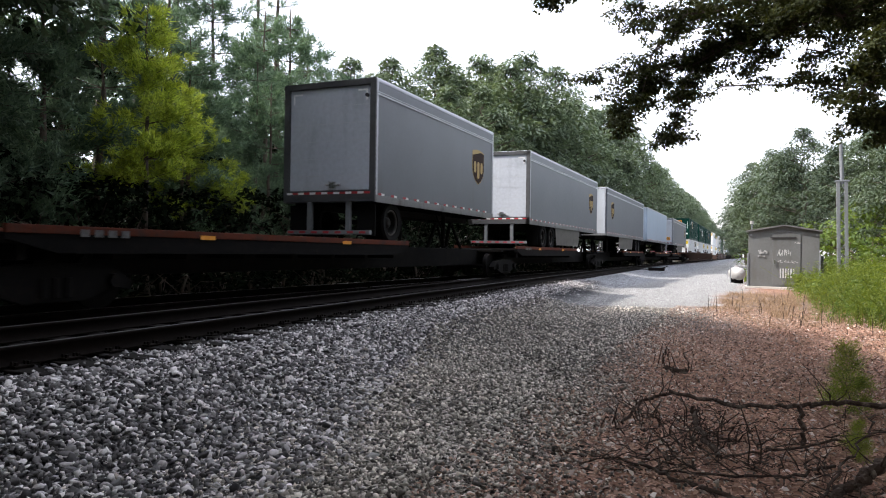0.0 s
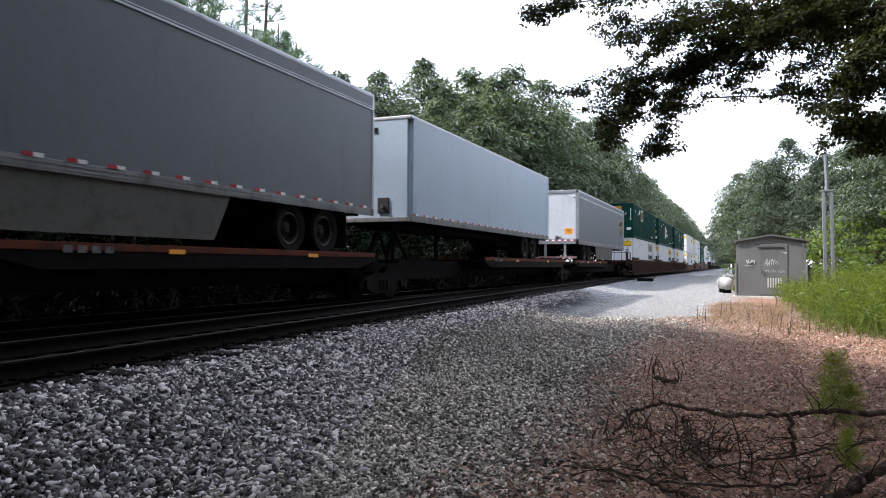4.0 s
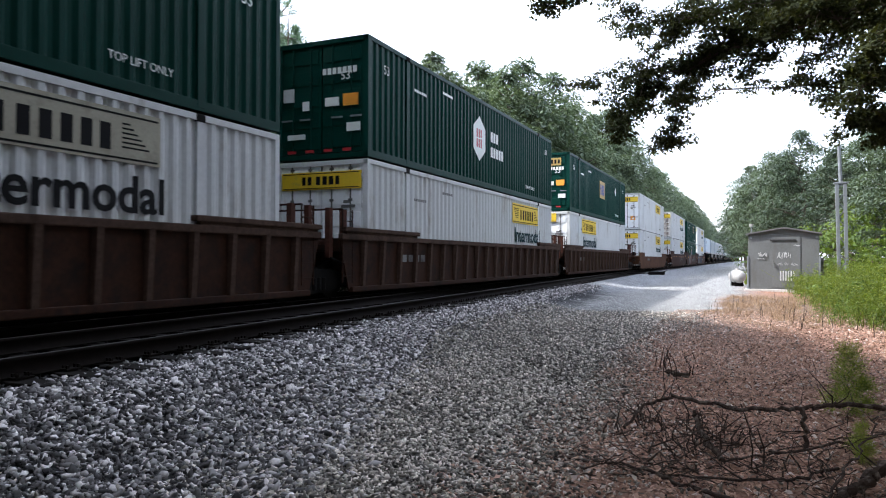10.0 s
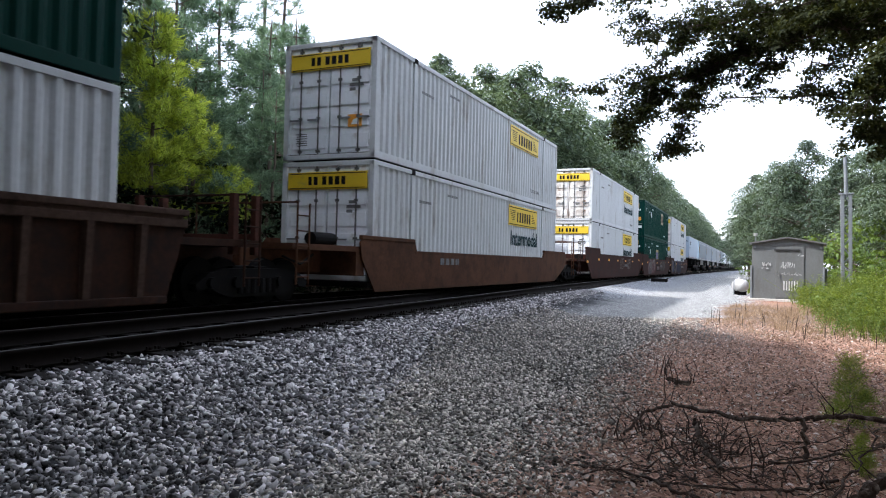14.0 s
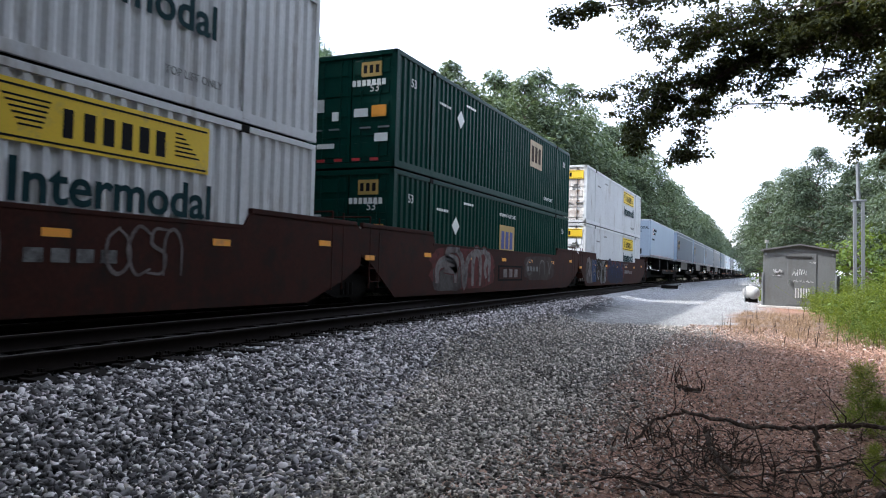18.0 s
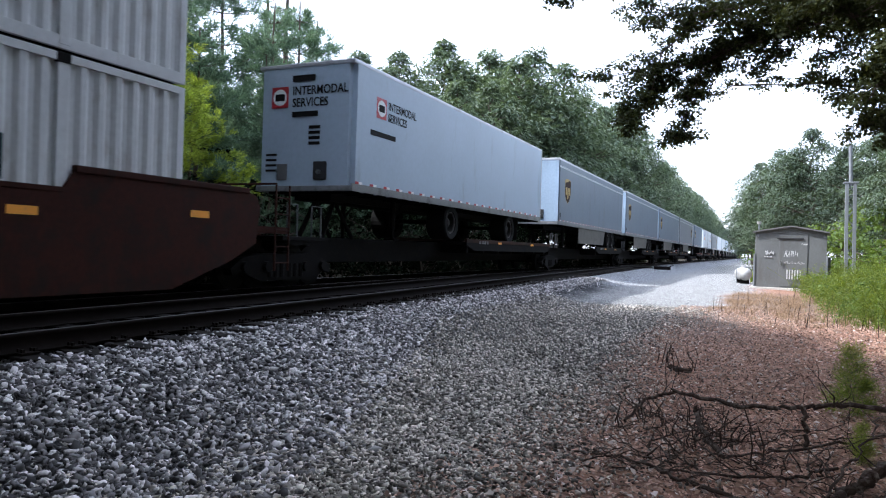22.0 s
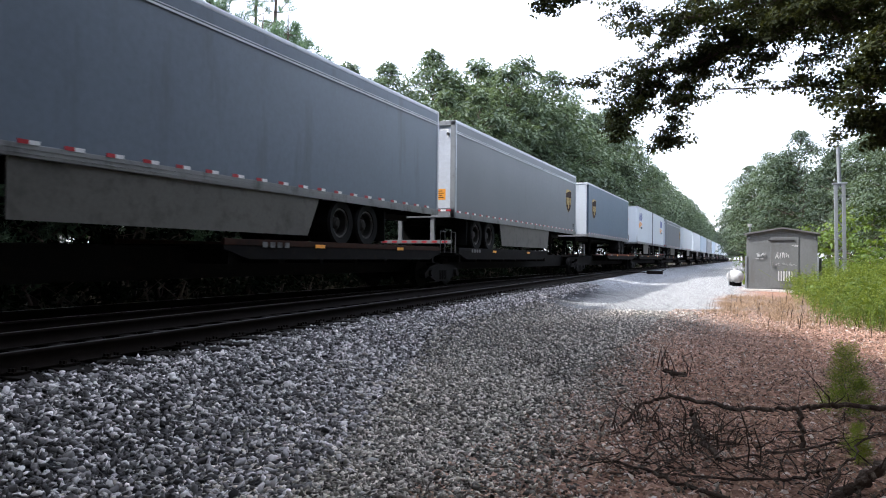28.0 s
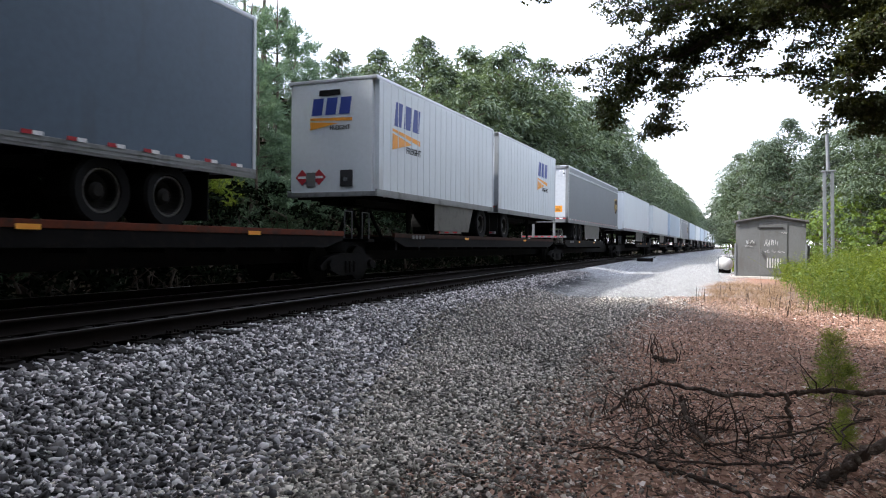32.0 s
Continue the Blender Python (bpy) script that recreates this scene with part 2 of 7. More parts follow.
GRAF_GOLD = mat("dull_gold_spray_paint", (0.075, 0.055, 0.020), 0.7, 0, 0.3, 3, (0.02, 0.016, 0.010), 0.5, spec=0.1)
GRAF_FADED = mat("faded_grey_spray_paint", (0.070, 0.064, 0.062), 0.7, 0, 0.35, 2, (0.028, 0.018, 0.016), 0.6, spec=0.1)
GRAF_STEEL = mat("slate_blue_spray_paint", (0.055, 0.066, 0.115), 0.7, 0, 0.3, 3, (0.02, 0.02, 0.03), 0.5, spec=0.1)
GRAF_PINK = mat("faded_red_spray_paint", (0.085, 0.023, 0.022), 0.7, 0, 0.3, 3, (0.025, 0.014, 0.012), 0.5, spec=0.1)
LEAF_FAR = leaf_mat("broad_leaves", (0.022, 0.040, 0.028), (0.185, 0.245, 0.160), 0.28, warmth=(1.3, 1.25, 0.65), gloss=0.3)
# copy of the broad leaves, darkened: shade on near-side trees is in the colour
LEAF_DIMMED = leaf_mat("dimmed_broad_leaves", (0.016, 0.030, 0.022), (0.125, 0.170, 0.110), 0.25, warmth=(1.3, 1.25, 0.65), gloss=0.3)
LEAF_PINE = leaf_mat("pine_needles", (0.040, 0.075, 0.058), (0.21, 0.30, 0.195), 0.30, 0.6, (1.15, 1.2, 0.8), gloss=0.2)
LEAF_YOUNG = leaf_mat("young_pine_needles", (0.060, 0.105, 0.030), (0.60, 0.74, 0.17), 0.48)
LEAF_SEEDLING = leaf_mat("fresh_green_needles", (0.08, 0.14, 0.03), (0.34, 0.42, 0.09), 0.45)
LEAF_OAK = leaf_mat("oak_leaves", (0.017, 0.024, 0.014), (0.080, 0.098, 0.045), 0.32, 0.6, (1.5, 1.3, 0.5), gloss=0.12)
LEAF_BUSH = leaf_mat("bush_leaves", (0.035, 0.070, 0.020), (0.15, 0.22, 0.05), 0.4)
LEAF_WEED = leaf_mat("weed_leaves", (0.038, 0.072, 0.014), (0.19, 0.245, 0.048), 0.42)
GRASS = leaf_mat("green_grass", (0.05, 0.08, 0.016), (0.22, 0.27, 0.055), 0.42)
STRAW = leaf_mat("dry_straw", (0.16, 0.105, 0.065), (0.52, 0.39, 0.27), 0.3, 0.8, (1.15, 1.0, 0.8))
LITTER = leaf_mat("fallen_leaves", (0.045, 0.022, 0.015), (0.74, 0.49, 0.37), 0.08, 0.8, (1, 1, 1))
PALE_LEAF = leaf_mat("bleached_fallen_leaves", (0.30, 0.24, 0.20), (0.80, 0.72, 0.66), 0.08, 0.7, (1, 1, 1))


def stone_mat(name, dark, middle, light):
    m = bpy.data.materials.new(name)
    n, l, b = nodes_of(m)
    geo = n.new("ShaderNodeNewGeometry")
    ramp = n.new("ShaderNodeValToRGB")
    ramp.color_ramp.elements[0].color, ramp.color_ramp.elements[1].color = (*dark, 1), (*light, 1)
    ramp.color_ramp.elements.new(0.55).color = (*middle, 1)
    l.new(geo.outputs["Random Per Island"], ramp.inputs[0])
    tx = n.new("ShaderNodeTexNoise")
    tx.inputs["Scale"].default_value, tx.inputs["Detail"].default_value = 60, 5
    co = n.new("ShaderNodeTexCoord")
    l.new(co.outputs["Object"], tx.inputs["Vector"])
    r2 = n.new("ShaderNodeMapRange")
    r2.inputs[3].default_value, r2.inputs[4].default_value = 0.55, 1.45
    l.new(tx.outputs[0], r2.inputs[0])
    mx = n.new("ShaderNodeMix")
    mx.data_type, mx.blend_type = "RGBA", "MULTIPLY"
    mx.inputs[0].default_value = 1.0
    l.new(ramp.outputs[0], mx.inputs[6])
    l.new(r2.outputs[0], mx.inputs[7])
    l.new(mx.outputs[2], b.inputs["Base Color"])
    b.inputs["Roughness"].default_value = 0.8
    b.inputs["Specular IOR Level"].default_value = 0.25
    return m


STONE_BLUE = stone_mat("blue_grey_ballast_stone", (0.019, 0.0175, 0.0182), (0.158, 0.149, 0.150), (0.84, 0.80, 0.79))
STONE_BROWN = stone_mat("grey_brown_gravel", (0.037, 0.033, 0.029), (0.275, 0.248, 0.213), (0.90, 0.83, 0.74))
# stones of the track bed, darkened for shade as well as oil
STONE_SHADED = stone_mat("oil_and_shade_ballast_stone", (0.004, 0.004, 0.004), (0.010, 0.009, 0.009), (0.024, 0.022, 0.021))
STONE_PALE = stone_mat("pale_chips", (0.08, 0.07, 0.065), (0.2, 0.18, 0.165), (0.42, 0.39, 0.36))
# leaves near black: the shade inside the woods is in their colour
LEAF_SHADE = leaf_mat("shade_coloured_leaves", (0.002, 0.004, 0.002), (0.008, 0.013, 0.006), 0.10, 0.85, gloss=0.02)


# ---- mesh tools ----
RNG = np.random.default_rng(7)


def link(name, mesh, material, parent=None, label="", m=None):
    ob = new(name, mesh)
    if material is not None and not mesh.materials:
        mesh.materials.append(material)
    if parent is not None:
        ob.parent = parent
    if m is not None:
        ob.matrix_basis = m
    if label:
        ob["label"] = label
    return ob


def part(name, bm, material, parent, label="", m=None):
    """One bmesh as one mesh object under a thing or a part."""
    me = bpy.data.meshes.new(name)
    bm.normal_update()
    bm.to_mesh(me)
    bm.free()
    return link(name, me, material, parent, label, m)


def np_mesh(name, verts, faces):
    """A mesh from numpy arrays: verts (n,3), faces (m,k), all with k corners."""
    me = bpy.data.meshes.new(name)
    k = faces.shape[1]
    me.vertices.add(len(verts))
    me.vertices.foreach_set("co", np.ascontiguousarray(verts, dtype=np.float32).ravel())
    me.loops.add(faces.size)
    me.loops.foreach_set("vertex_index", np.ascontiguousarray(faces, dtype=np.int32).ravel())
    me.polygons.add(len(faces))
    me.polygons.foreach_set("loop_start", np.arange(0, faces.size, k, dtype=np.int32))
    me.update(calc_edges=True)
    return me


def bx(bm, x0, x1, y0, y1, z0, z1, bevel=0.0):
    r = bmesh.ops.create_cube(bm, size=1.0, matrix=Matrix.Translation(((x0 + x1) / 2, (y0 + y1) / 2, (z0 + z1) / 2))
                              @ Matrix.Diagonal((abs(x1 - x0), abs(y1 - y0), abs(z1 - z0), 1)))
    if bevel:
        edges = list({e for v in r["verts"] for e in v.link_edges})
        bmesh.ops.bevel(bm, geom=edges, offset=bevel, segments=2, affect="EDGES", profile=0.6)
    return bm


def box(*a, **k):
    return bx(bmesh.new(), *a, **k)


def cyl(bm, a, b, r0, r1=None, seg=12):
    a, b = Vector(a), Vector(b)
    d = b - a
    q = d.to_track_quat("Z", "Y").to_matrix().to_4x4()
    bmesh.ops.create_cone(bm, cap_ends=True, segments=seg, radius1=r0, radius2=r0 if r1 is None else r1, depth=d.length,
                          matrix=Matrix.Translation((a + b) / 2) @ q)
    return bm


def tube(bm, path, radii, seg=6):
    """A tapering tube along a path of points."""
    rings = []
    n = len(path)
    for i, p in enumerate(path):
        p = Vector(p)
        d = (Vector(path[min(i + 1, n - 1)]) - Vector(path[max(i - 1, 0)])).normalized()
        u = d.orthogonal().normalized()
        w = d.cross(u)
        rings.append([bm.verts.new(p + radii[i] * (math.cos(a) * u + math.sin(a) * w))
                      for a in (2 * math.pi * k / seg for k in range(seg))])
    for r0, r1 in zip(rings, rings[1:]):
        best = min(range(seg), key=lambda k: (r0[0].co - r1[k].co).length)
        for k in range(seg):
            bm.faces.new((r0[k], r0[(k + 1) % seg], r1[(k + 1 + best) % seg], r1[(k + best) % seg]))
    for r in (rings[0], rings[-1]):
        try:
            bm.faces.new(r)
        except ValueError:
            pass
    return bm


def prism(bm, outline, axis, d0, d1):
    """An outline of (a, b) pairs pushed from d0 to d1 along an axis: 'x' takes (y, z), 'y' takes (x, z), 'z' takes (x, y)."""
    def at(p, d):
        return {"x": (d, p[0], p[1]), "y": (p[0], d, p[1]), "z": (p[0], p[1], d)}[axis]
    lo = [bm.verts.new(at(p, d0)) for p in outline]
    hi = [bm.verts.new(at(p, d1)) for p in outline]
    n = len(outline)
    bm.faces.new(lo)
    bm.faces.new(hi)
    for i in range(n):
        bm.faces.new((lo[i], lo[(i + 1) % n], hi[(i + 1) % n], hi[i]))
    bmesh.ops.recalc_face_normals(bm, faces=bm.faces)
    return bm


TEXTS = {}


def lettering(text, height, spread=1.0, bold=0.0):
    """The mesh of a word in the built-in font, lying in x (along) and y (up), its lower left corner at the origin."""
    key = (text, height, spread, bold)
    if key not in TEXTS:
        cu = bpy.data.curves.new("word", "FONT")
        cu.body, cu.size, cu.extrude, cu.offset, cu.resolution_u = text, height / 0.72, 0.003, bold, 3
        ob = bpy.data.objects.new("word", cu)
        scene.collection.objects.link(ob)
        me = bpy.data.meshes.new_from_object(ob.evaluated_get(bpy.context.evaluated_depsgraph_get()))
        bpy.data.objects.remove(ob)
        for v in me.vertices:
            v.co.x *= spread
        TEXTS[key] = me
    return TEXTS[key].copy()


def side_pose(x, y, z):
    """Words on a wall that looks along +x."""
    return Matrix.Translation((x, y, z)) @ Matrix(((0, 0, 1, 0), (1, 0, 0, 0), (0, 1, 0, 0), (0, 0, 0, 1)))


def end_pose(x, y, z):
    """Words on a wall that looks along -y."""
    return Matrix.Translation((x, y, z)) @ Matrix(((1, 0, 0, 0), (0, 0, -1, 0), (0, 1, 0, 0), (0, 0, 0, 1)))


# ---- ground ----
RAIL = 0.565            # top of the rails
XFACE = -8.14           # side of the train
XC = XFACE - 1.295      # middle of the train's track
TIE_TOP = RAIL - 0.18


def smooth(a, b, x):
    t = np.clip((x - a) / (b - a), 0, 1)
    return t * t * (3 - 2 * t)


def near_rail(y):
    """x of the siding's near rail, which runs into the main line's near rail at the switch."""
    u = np.clip((62.0 - np.asarray(y, dtype=float)) / 58.0, 0, 1.6)
    return XC + 0.755 + 2.68 * (0.62 * u + 0.38 * u * u)


def ground_z(x, y):
    x, y = np.asarray(x, dtype=float), np.asarray(y, dtype=float)
    flat = 0.0 + 0.10 * smooth(8, 28, y)
    shoulder = near_rail(np.minimum(y, 62.0)) + 0.75
    up = smooth(shoulder + 2.0, shoulder, x)
    z = flat + (TIE_TOP - 0.05 - flat) * up
    far = smooth(XC - 2.2, XC - 5.0, x)
    z = z - 0.45 * far + 0.9 * smooth(XC - 5.5, XC - 12, x)
    bank = smooth(2.2, 7.0, x)
    wave = 0.035 * np.sin(x * 1.3 + 0.6 * np.sin(y * 0.7)) * np.sin(y * 0.9 + 1.0)
    return z + 0.35 * bank + wave * smooth(-5.5, -4.5, x) * smooth(5, 3, x) * smooth(45, 30, y) * smooth(-3, 0, y)


def axis_steps(parts):
    out = []
    for a, b, step in parts:
        out += list(np.arange(a, b, step))
    return np.array(out)


gx = axis_steps([(-600, -100, 50), (-100, -24, 6), (-24, -12, 1.0), (-12, 4, 0.14), (4, 12, 0.5), (12, 100, 6), (100, 601, 50)])
gy = axis_steps([(-200, -20, 20), (-20, 0, 2), (0, 14, 0.14), (14, 36, 0.3), (36, 90, 1.5), (90, 300, 10), (300, 2001, 100)])
GX, GY = np.meshgrid(gx, gy)
GZ = ground_z(GX, GY)
rough = RNG.normal(0, 1, GZ.shape)
near_w = (smooth(-13, -11, GX) * smooth(5, 3, GX) * smooth(45, 30, GY) * smooth(-3, 0, GY))
GZ = GZ + near_w * 0.006 * rough
gv = np.stack([GX.ravel(), GY.ravel(), GZ.ravel()], -1)
ny, nx = GX.shape
idx = np.arange(ny * nx).reshape(ny, nx)
gf = np.stack([idx[:-1, :-1].ravel(), idx[:-1, 1:].ravel(), idx[1:, 1:].ravel(), idx[1:, :-1].ravel()], -1)


def ground_material():
    m = bpy.data.materials.new("gravel_dirt_and_litter")
    n, l, b = nodes_of(m)
    co = n.new("ShaderNodeTexCoord")
    sep = n.new("ShaderNodeSeparateXYZ")
    l.new(co.outputs["Object"], sep.inputs[0])

    def math_(op, a, b_=None, c=None):
        k = n.new("ShaderNodeMath")
        k.operation = op
        for i, v in enumerate((a, b_, c)):
            if v is None:
                continue
            if isinstance(v, (int, float)):
                k.inputs[i].default_value = v
            else:
                l.new(v, k.inputs[i])
        return k.outputs[0]

    def noise_(scale, detail=5, rough_=0.55):
        t = n.new("ShaderNodeTexNoise")
        t.inputs["Scale"].default_value, t.inputs["Detail"].default_value, t.inputs["Roughness"].default_value = scale, detail, rough_
        l.new(co.outputs["Object"], t.inputs["Vector"])
        return t.outputs[0]

    def step(v, a, b_):
        t = n.new("ShaderNodeMapRange")
        t.interpolation_type = "SMOOTHSTEP"
        t.inputs[1].default_value, t.inputs[2].default_value = a, b_
        l.new(v, t.inputs[0])
        return t.outputs[0]

    def ramp(v, cols):
        t = n.new("ShaderNodeValToRGB")
        e = t.color_ramp.elements
        e[0].color, e[1].color = (*cols[0], 1), (*cols[-1], 1)
        for i, c in enumerate(cols[1:-1], 1):
            e.new(i / (len(cols) - 1)).color = (*c, 1)
        l.new(v, t.inputs[0])
        return t.outputs[0]

    def mix(f, a, b_):
        t = n.new("ShaderNodeMix")
        t.data_type = "RGBA"
        l.new(f, t.inputs[0])
        l.new(a, t.inputs[6])
        l.new(b_, t.inputs[7])
        return t.outputs[2]

    def cells(scale):
        t = n.new("ShaderNodeTexVoronoi")
        t.inputs["Scale"].default_value = scale
        l.new(co.outputs["Object"], t.inputs["Vector"])
        s = n.new("ShaderNodeSeparateColor")
        l.new(t.outputs["Color"], s.inputs[0])
        return t.outputs["Distance"], s.outputs[0]

    x, y = sep.outputs[0], sep.outputs[1]
    wob = math_("MULTIPLY_ADD", noise_(0.9, 6), 1.8, -0.9)
    xw = math_("ADD", x, wob)
    # across: track bed | coarse ballast | fine gravel | bare dirt with litter | grass and woods
    edge1 = math_("ADD", xw, math_("MULTIPLY", y, 0.33))           # ballast thins out near x = -1.55 - 0.33 y
    ballast = math_("MAXIMUM", step(edge1, -0.9, -2.2), step(xw, -4.2, -5.4))
    e2 = math_("ADD", xw, math_("MULTIPLY", math_("MINIMUM", y, 13.0), 0.03))
    gravel_near = step(e2, -0.75, -1.65)
    open_far = math_("MULTIPLY", step(math_("ADD", y, math_("MULTIPLY", wob, 3.0)), 9.5, 17.0), step(xw, 0.6, -0.7))
    gravel = math_("MAXIMUM", gravel_near, open_far)
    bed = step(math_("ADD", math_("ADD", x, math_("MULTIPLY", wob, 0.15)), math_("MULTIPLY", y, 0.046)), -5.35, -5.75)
    d1, c1 = cells(21.0)
    c2 = cells(46.0)[1]
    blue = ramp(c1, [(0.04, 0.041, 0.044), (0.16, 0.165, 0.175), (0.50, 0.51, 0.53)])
    # ground between the near stones darkened: shade of the gaps is in the colour
    gap_dark = ramp(c1, [(0.006, 0.006, 0.007), (0.018, 0.018, 0.020), (0.06, 0.06, 0.066)])
    blue = mix(step(y, 24.0, 31.0), gap_dark, blue)
    # near ramp dark too, for the shaded gaps in the gravel
    brown = ramp(c2, [(0.010, 0.0095, 0.009), (0.030, 0.028, 0.026), (0.14, 0.13, 0.12)])
    dirt = ramp(noise_(7.5, 10, 0.78), [(0.020, 0.011, 0.008), (0.135, 0.070, 0.048), (0.36, 0.21, 0.148), (0.72, 0.53, 0.41)])
    # woods floor near black: the shade below the trees is in its colour
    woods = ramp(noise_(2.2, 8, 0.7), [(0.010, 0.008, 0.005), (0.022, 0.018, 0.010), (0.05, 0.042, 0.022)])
    pale = ramp(c2, [(0.04, 0.04, 0.04), (0.18, 0.18, 0.177), (0.48, 0.48, 0.47)])
    brown = mix(step(y, 13.0, 22.0), brown, pale)
    thatch = ramp(noise_(9.0, 8, 0.7), [(0.025, 0.016, 0.012), (0.065, 0.043, 0.031), (0.24, 0.165, 0.118), (0.42, 0.31, 0.225)])
    strawy = math_("MULTIPLY", math_("MULTIPLY", step(math_("ADD", y, math_("MULTIPLY", wob, 3.0)), 14.8, 18.0), step(y, 30.0, 26.0)), step(xw, -1.3, -0.6))
    dirt = mix(strawy, dirt, thatch)
    gravel = math_("MULTIPLY", gravel, math_("SUBTRACT", 1.0, strawy))
    col = mix(gravel, dirt, brown)
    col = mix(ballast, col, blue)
    # track bed near black: oil and the shade under the train are in this colour
    bed_shade = ramp(c1, [(0.003, 0.003, 0.003), (0.009, 0.0085, 0.008), (0.024, 0.022, 0.020)])
    col = mix(bed, col, bed_shade)
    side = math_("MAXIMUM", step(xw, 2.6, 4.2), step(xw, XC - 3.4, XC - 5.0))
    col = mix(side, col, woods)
    blotch = n.new("ShaderNodeMapRange")
    blotch.inputs[3].default_value, blotch.inputs[4].default_value = 0.35, 1.65
    l.new(noise_(2.4, 7, 0.7), blotch.inputs[0])
    mul = n.new("ShaderNodeMix")
    mul.data_type, mul.blend_type = "RGBA", "MULTIPLY"
    mul.inputs[0].default_value = 1.0
    l.new(col, mul.inputs[6])
    l.new(blotch.outputs[0], mul.inputs[7])
    l.new(mul.outputs[2], b.inputs["Base Color"])
    b.inputs["Roughness"].default_value = 0.95
    b.inputs["Specular IOR Level"].default_value = 0.25
    h = math_("ADD", math_("MULTIPLY", d1, 0.6), math_("MULTIPLY", noise_(30, 6), 0.4))
    bump = n.new("ShaderNodeBump")
    bump.inputs["Strength"].default_value, bump.inputs["Distance"].default_value = 0.9, 0.05
    bump.invert = True
    l.new(h, bump.inputs["Height"])
    l.new(bump.outputs[0], b.inputs["Normal"])
    return m


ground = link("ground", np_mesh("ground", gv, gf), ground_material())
tagged(ground, "gravel, bare dirt and leaf litter beside the railway", "ground", kind="structure")


def stones(name, material, label, count, size, place, lift=0.25, cheap=False):
    """Broken stone: each one a dented block or splinter, thrown on the ground at places drawn by place(n)."""
    if cheap:
        cube = np.array([[1, 0, 0], [-1, 0, 0], [0, 1, 0], [0, -1, 0], [0, 0, 1], [0, 0, -1]], dtype=float)
        quads = np.array([[0, 2, 4], [2, 1, 4], [1, 3, 4], [3, 0, 4], [2, 0, 5], [1, 2, 5], [3, 1, 5], [0, 3, 5]])
    else:
        g_ = 0.5 + 0.5 * math.sqrt(5)
        cube = np.array([[-1, g_, 0], [1, g_, 0], [-1, -g_, 0], [1, -g_, 0], [0, -1, g_], [0, 1, g_], [0, -1, -g_], [0, 1, -g_],
                         [g_, 0, -1], [g_, 0, 1], [-g_, 0, -1], [-g_, 0, 1]]) / 1.9
        near_ = [[j for j in range(12) if j != i and abs(np.linalg.norm(cube[i] - cube[j]) - 2 / 1.9) < 0.01] for i in range(12)]
        quads = np.array([(i, j, k) if np.dot(np.cross(cube[j] - cube[i], cube[k] - cube[i]), cube[i]) > 0 else (i, k, j)
                          for i in range(12) for j in near_[i] for k in near_[j] if i < j < k and k in near_[i]])
    nv = len(cube)
    px, py = place(count)
    n = len(px)
    v = cube[None] * RNG.uniform(0.72, 1.12, (n, nv, 1)) + RNG.normal(0, 0.16, (n, nv, 3))
    s = size * RNG.lognormal(0, 0.22, n)
    v = v * (s[:, None, None] * np.array([1.25, 0.9, 0.50]) * RNG.uniform(0.75, 1.25, (n, 1, 3)))
    yaw, tip = RNG.uniform(0, 3.1416, n), np.abs(RNG.normal(0, 0.46, n))
    ax = RNG.uniform(0, 6.2832, n)
    q = np.stack([np.cos(tip) * np.cos(yaw), np.sin(tip) * np.cos(ax), np.sin(tip) * np.sin(ax), np.cos(tip) * np.sin(yaw)], -1)
    w, a, b, c = q.T
    rot = np.stack([1 - 2 * (b * b + c * c), 2 * (a * b - c * w), 2 * (a * c + b * w), 2 * (a * b + c * w), 1 - 2 * (a * a + c * c),
                    2 * (b * c - a * w), 2 * (a * c - b * w), 2 * (b * c + a * w), 1 - 2 * (a * a + b * b)], -1).reshape(n, 3, 3)
    v = np.einsum("nij,nkj->nki", rot, v)
    pz = ground_z(px, py) + s * lift * RNG.uniform(0.0, 3.0, n)
    v += np.stack([px, py, pz], -1)[:, None]
    f = quads[None] + nv * np.arange(n)[:, None, None]
    ob = link(name, np_mesh(name, v.reshape(-1, 3), f.reshape(-1, quads.shape[1])), material)
    return tagged(ob, label, "gravel", kind="stuff")


def ballast_places(n, y0=1.6, y1=8.0, power=1.4):
    y = y0 + (y1 - y0) * RNG.random(n) ** power + RNG.normal(0, 0.3, n)
    lo = near_rail(y) + 0.30
    hi = np.maximum(-1.35 - 0.33 * y, lo + 1.2)
    return lo + (hi - lo) * RNG.random(n) ** 1.1 + RNG.normal(0, 0.25, n) * (RNG.random(n) < 0.3), y


def gravel_places(n, y0=2.0, y1=8.0, power=1.35):
    y = y0 + (y1 - y0) * RNG.random(n) ** power + RNG.normal(0, 0.3, n)
    lo = -2.0 - 0.33 * np.minimum(y, 11)
    hi = -1.15 - 0.03 * np.minimum(y, 13) + 0.35 * smooth(13, 18, y)
    return lo + (hi - lo) * RNG.random(n) + RNG.normal(0, 0.2, n) + RNG.normal(0, 0.6, n) * (RNG.random(n) < 0.35), y


def far_gravel_places(n):
    return gravel_places(n, 7.0, 19.0, 1.3)


def shoulder_places(n):
    y = -1 + 26 * RNG.random(n) ** 1.3
    return near_rail(y) + RNG.uniform(0.12, 0.80, n) ** 1.0, y


def scatter_places(n):
    y = 2.6 + 11 * RNG.random(n) ** 1.6 + RNG.normal(0, 0.3, n)
    return -1.6 + 4.0 * RNG.random(n) ** 1.4, y


def far_ballast_places(n):
    return ballast_places(n, 7.5, 30.0, 1.6)


def track_places(n):
    y = -4 + 44 * RNG.random(n)
    return near_rail(y) - 5.2 + 5.6 * RNG.random(n), y


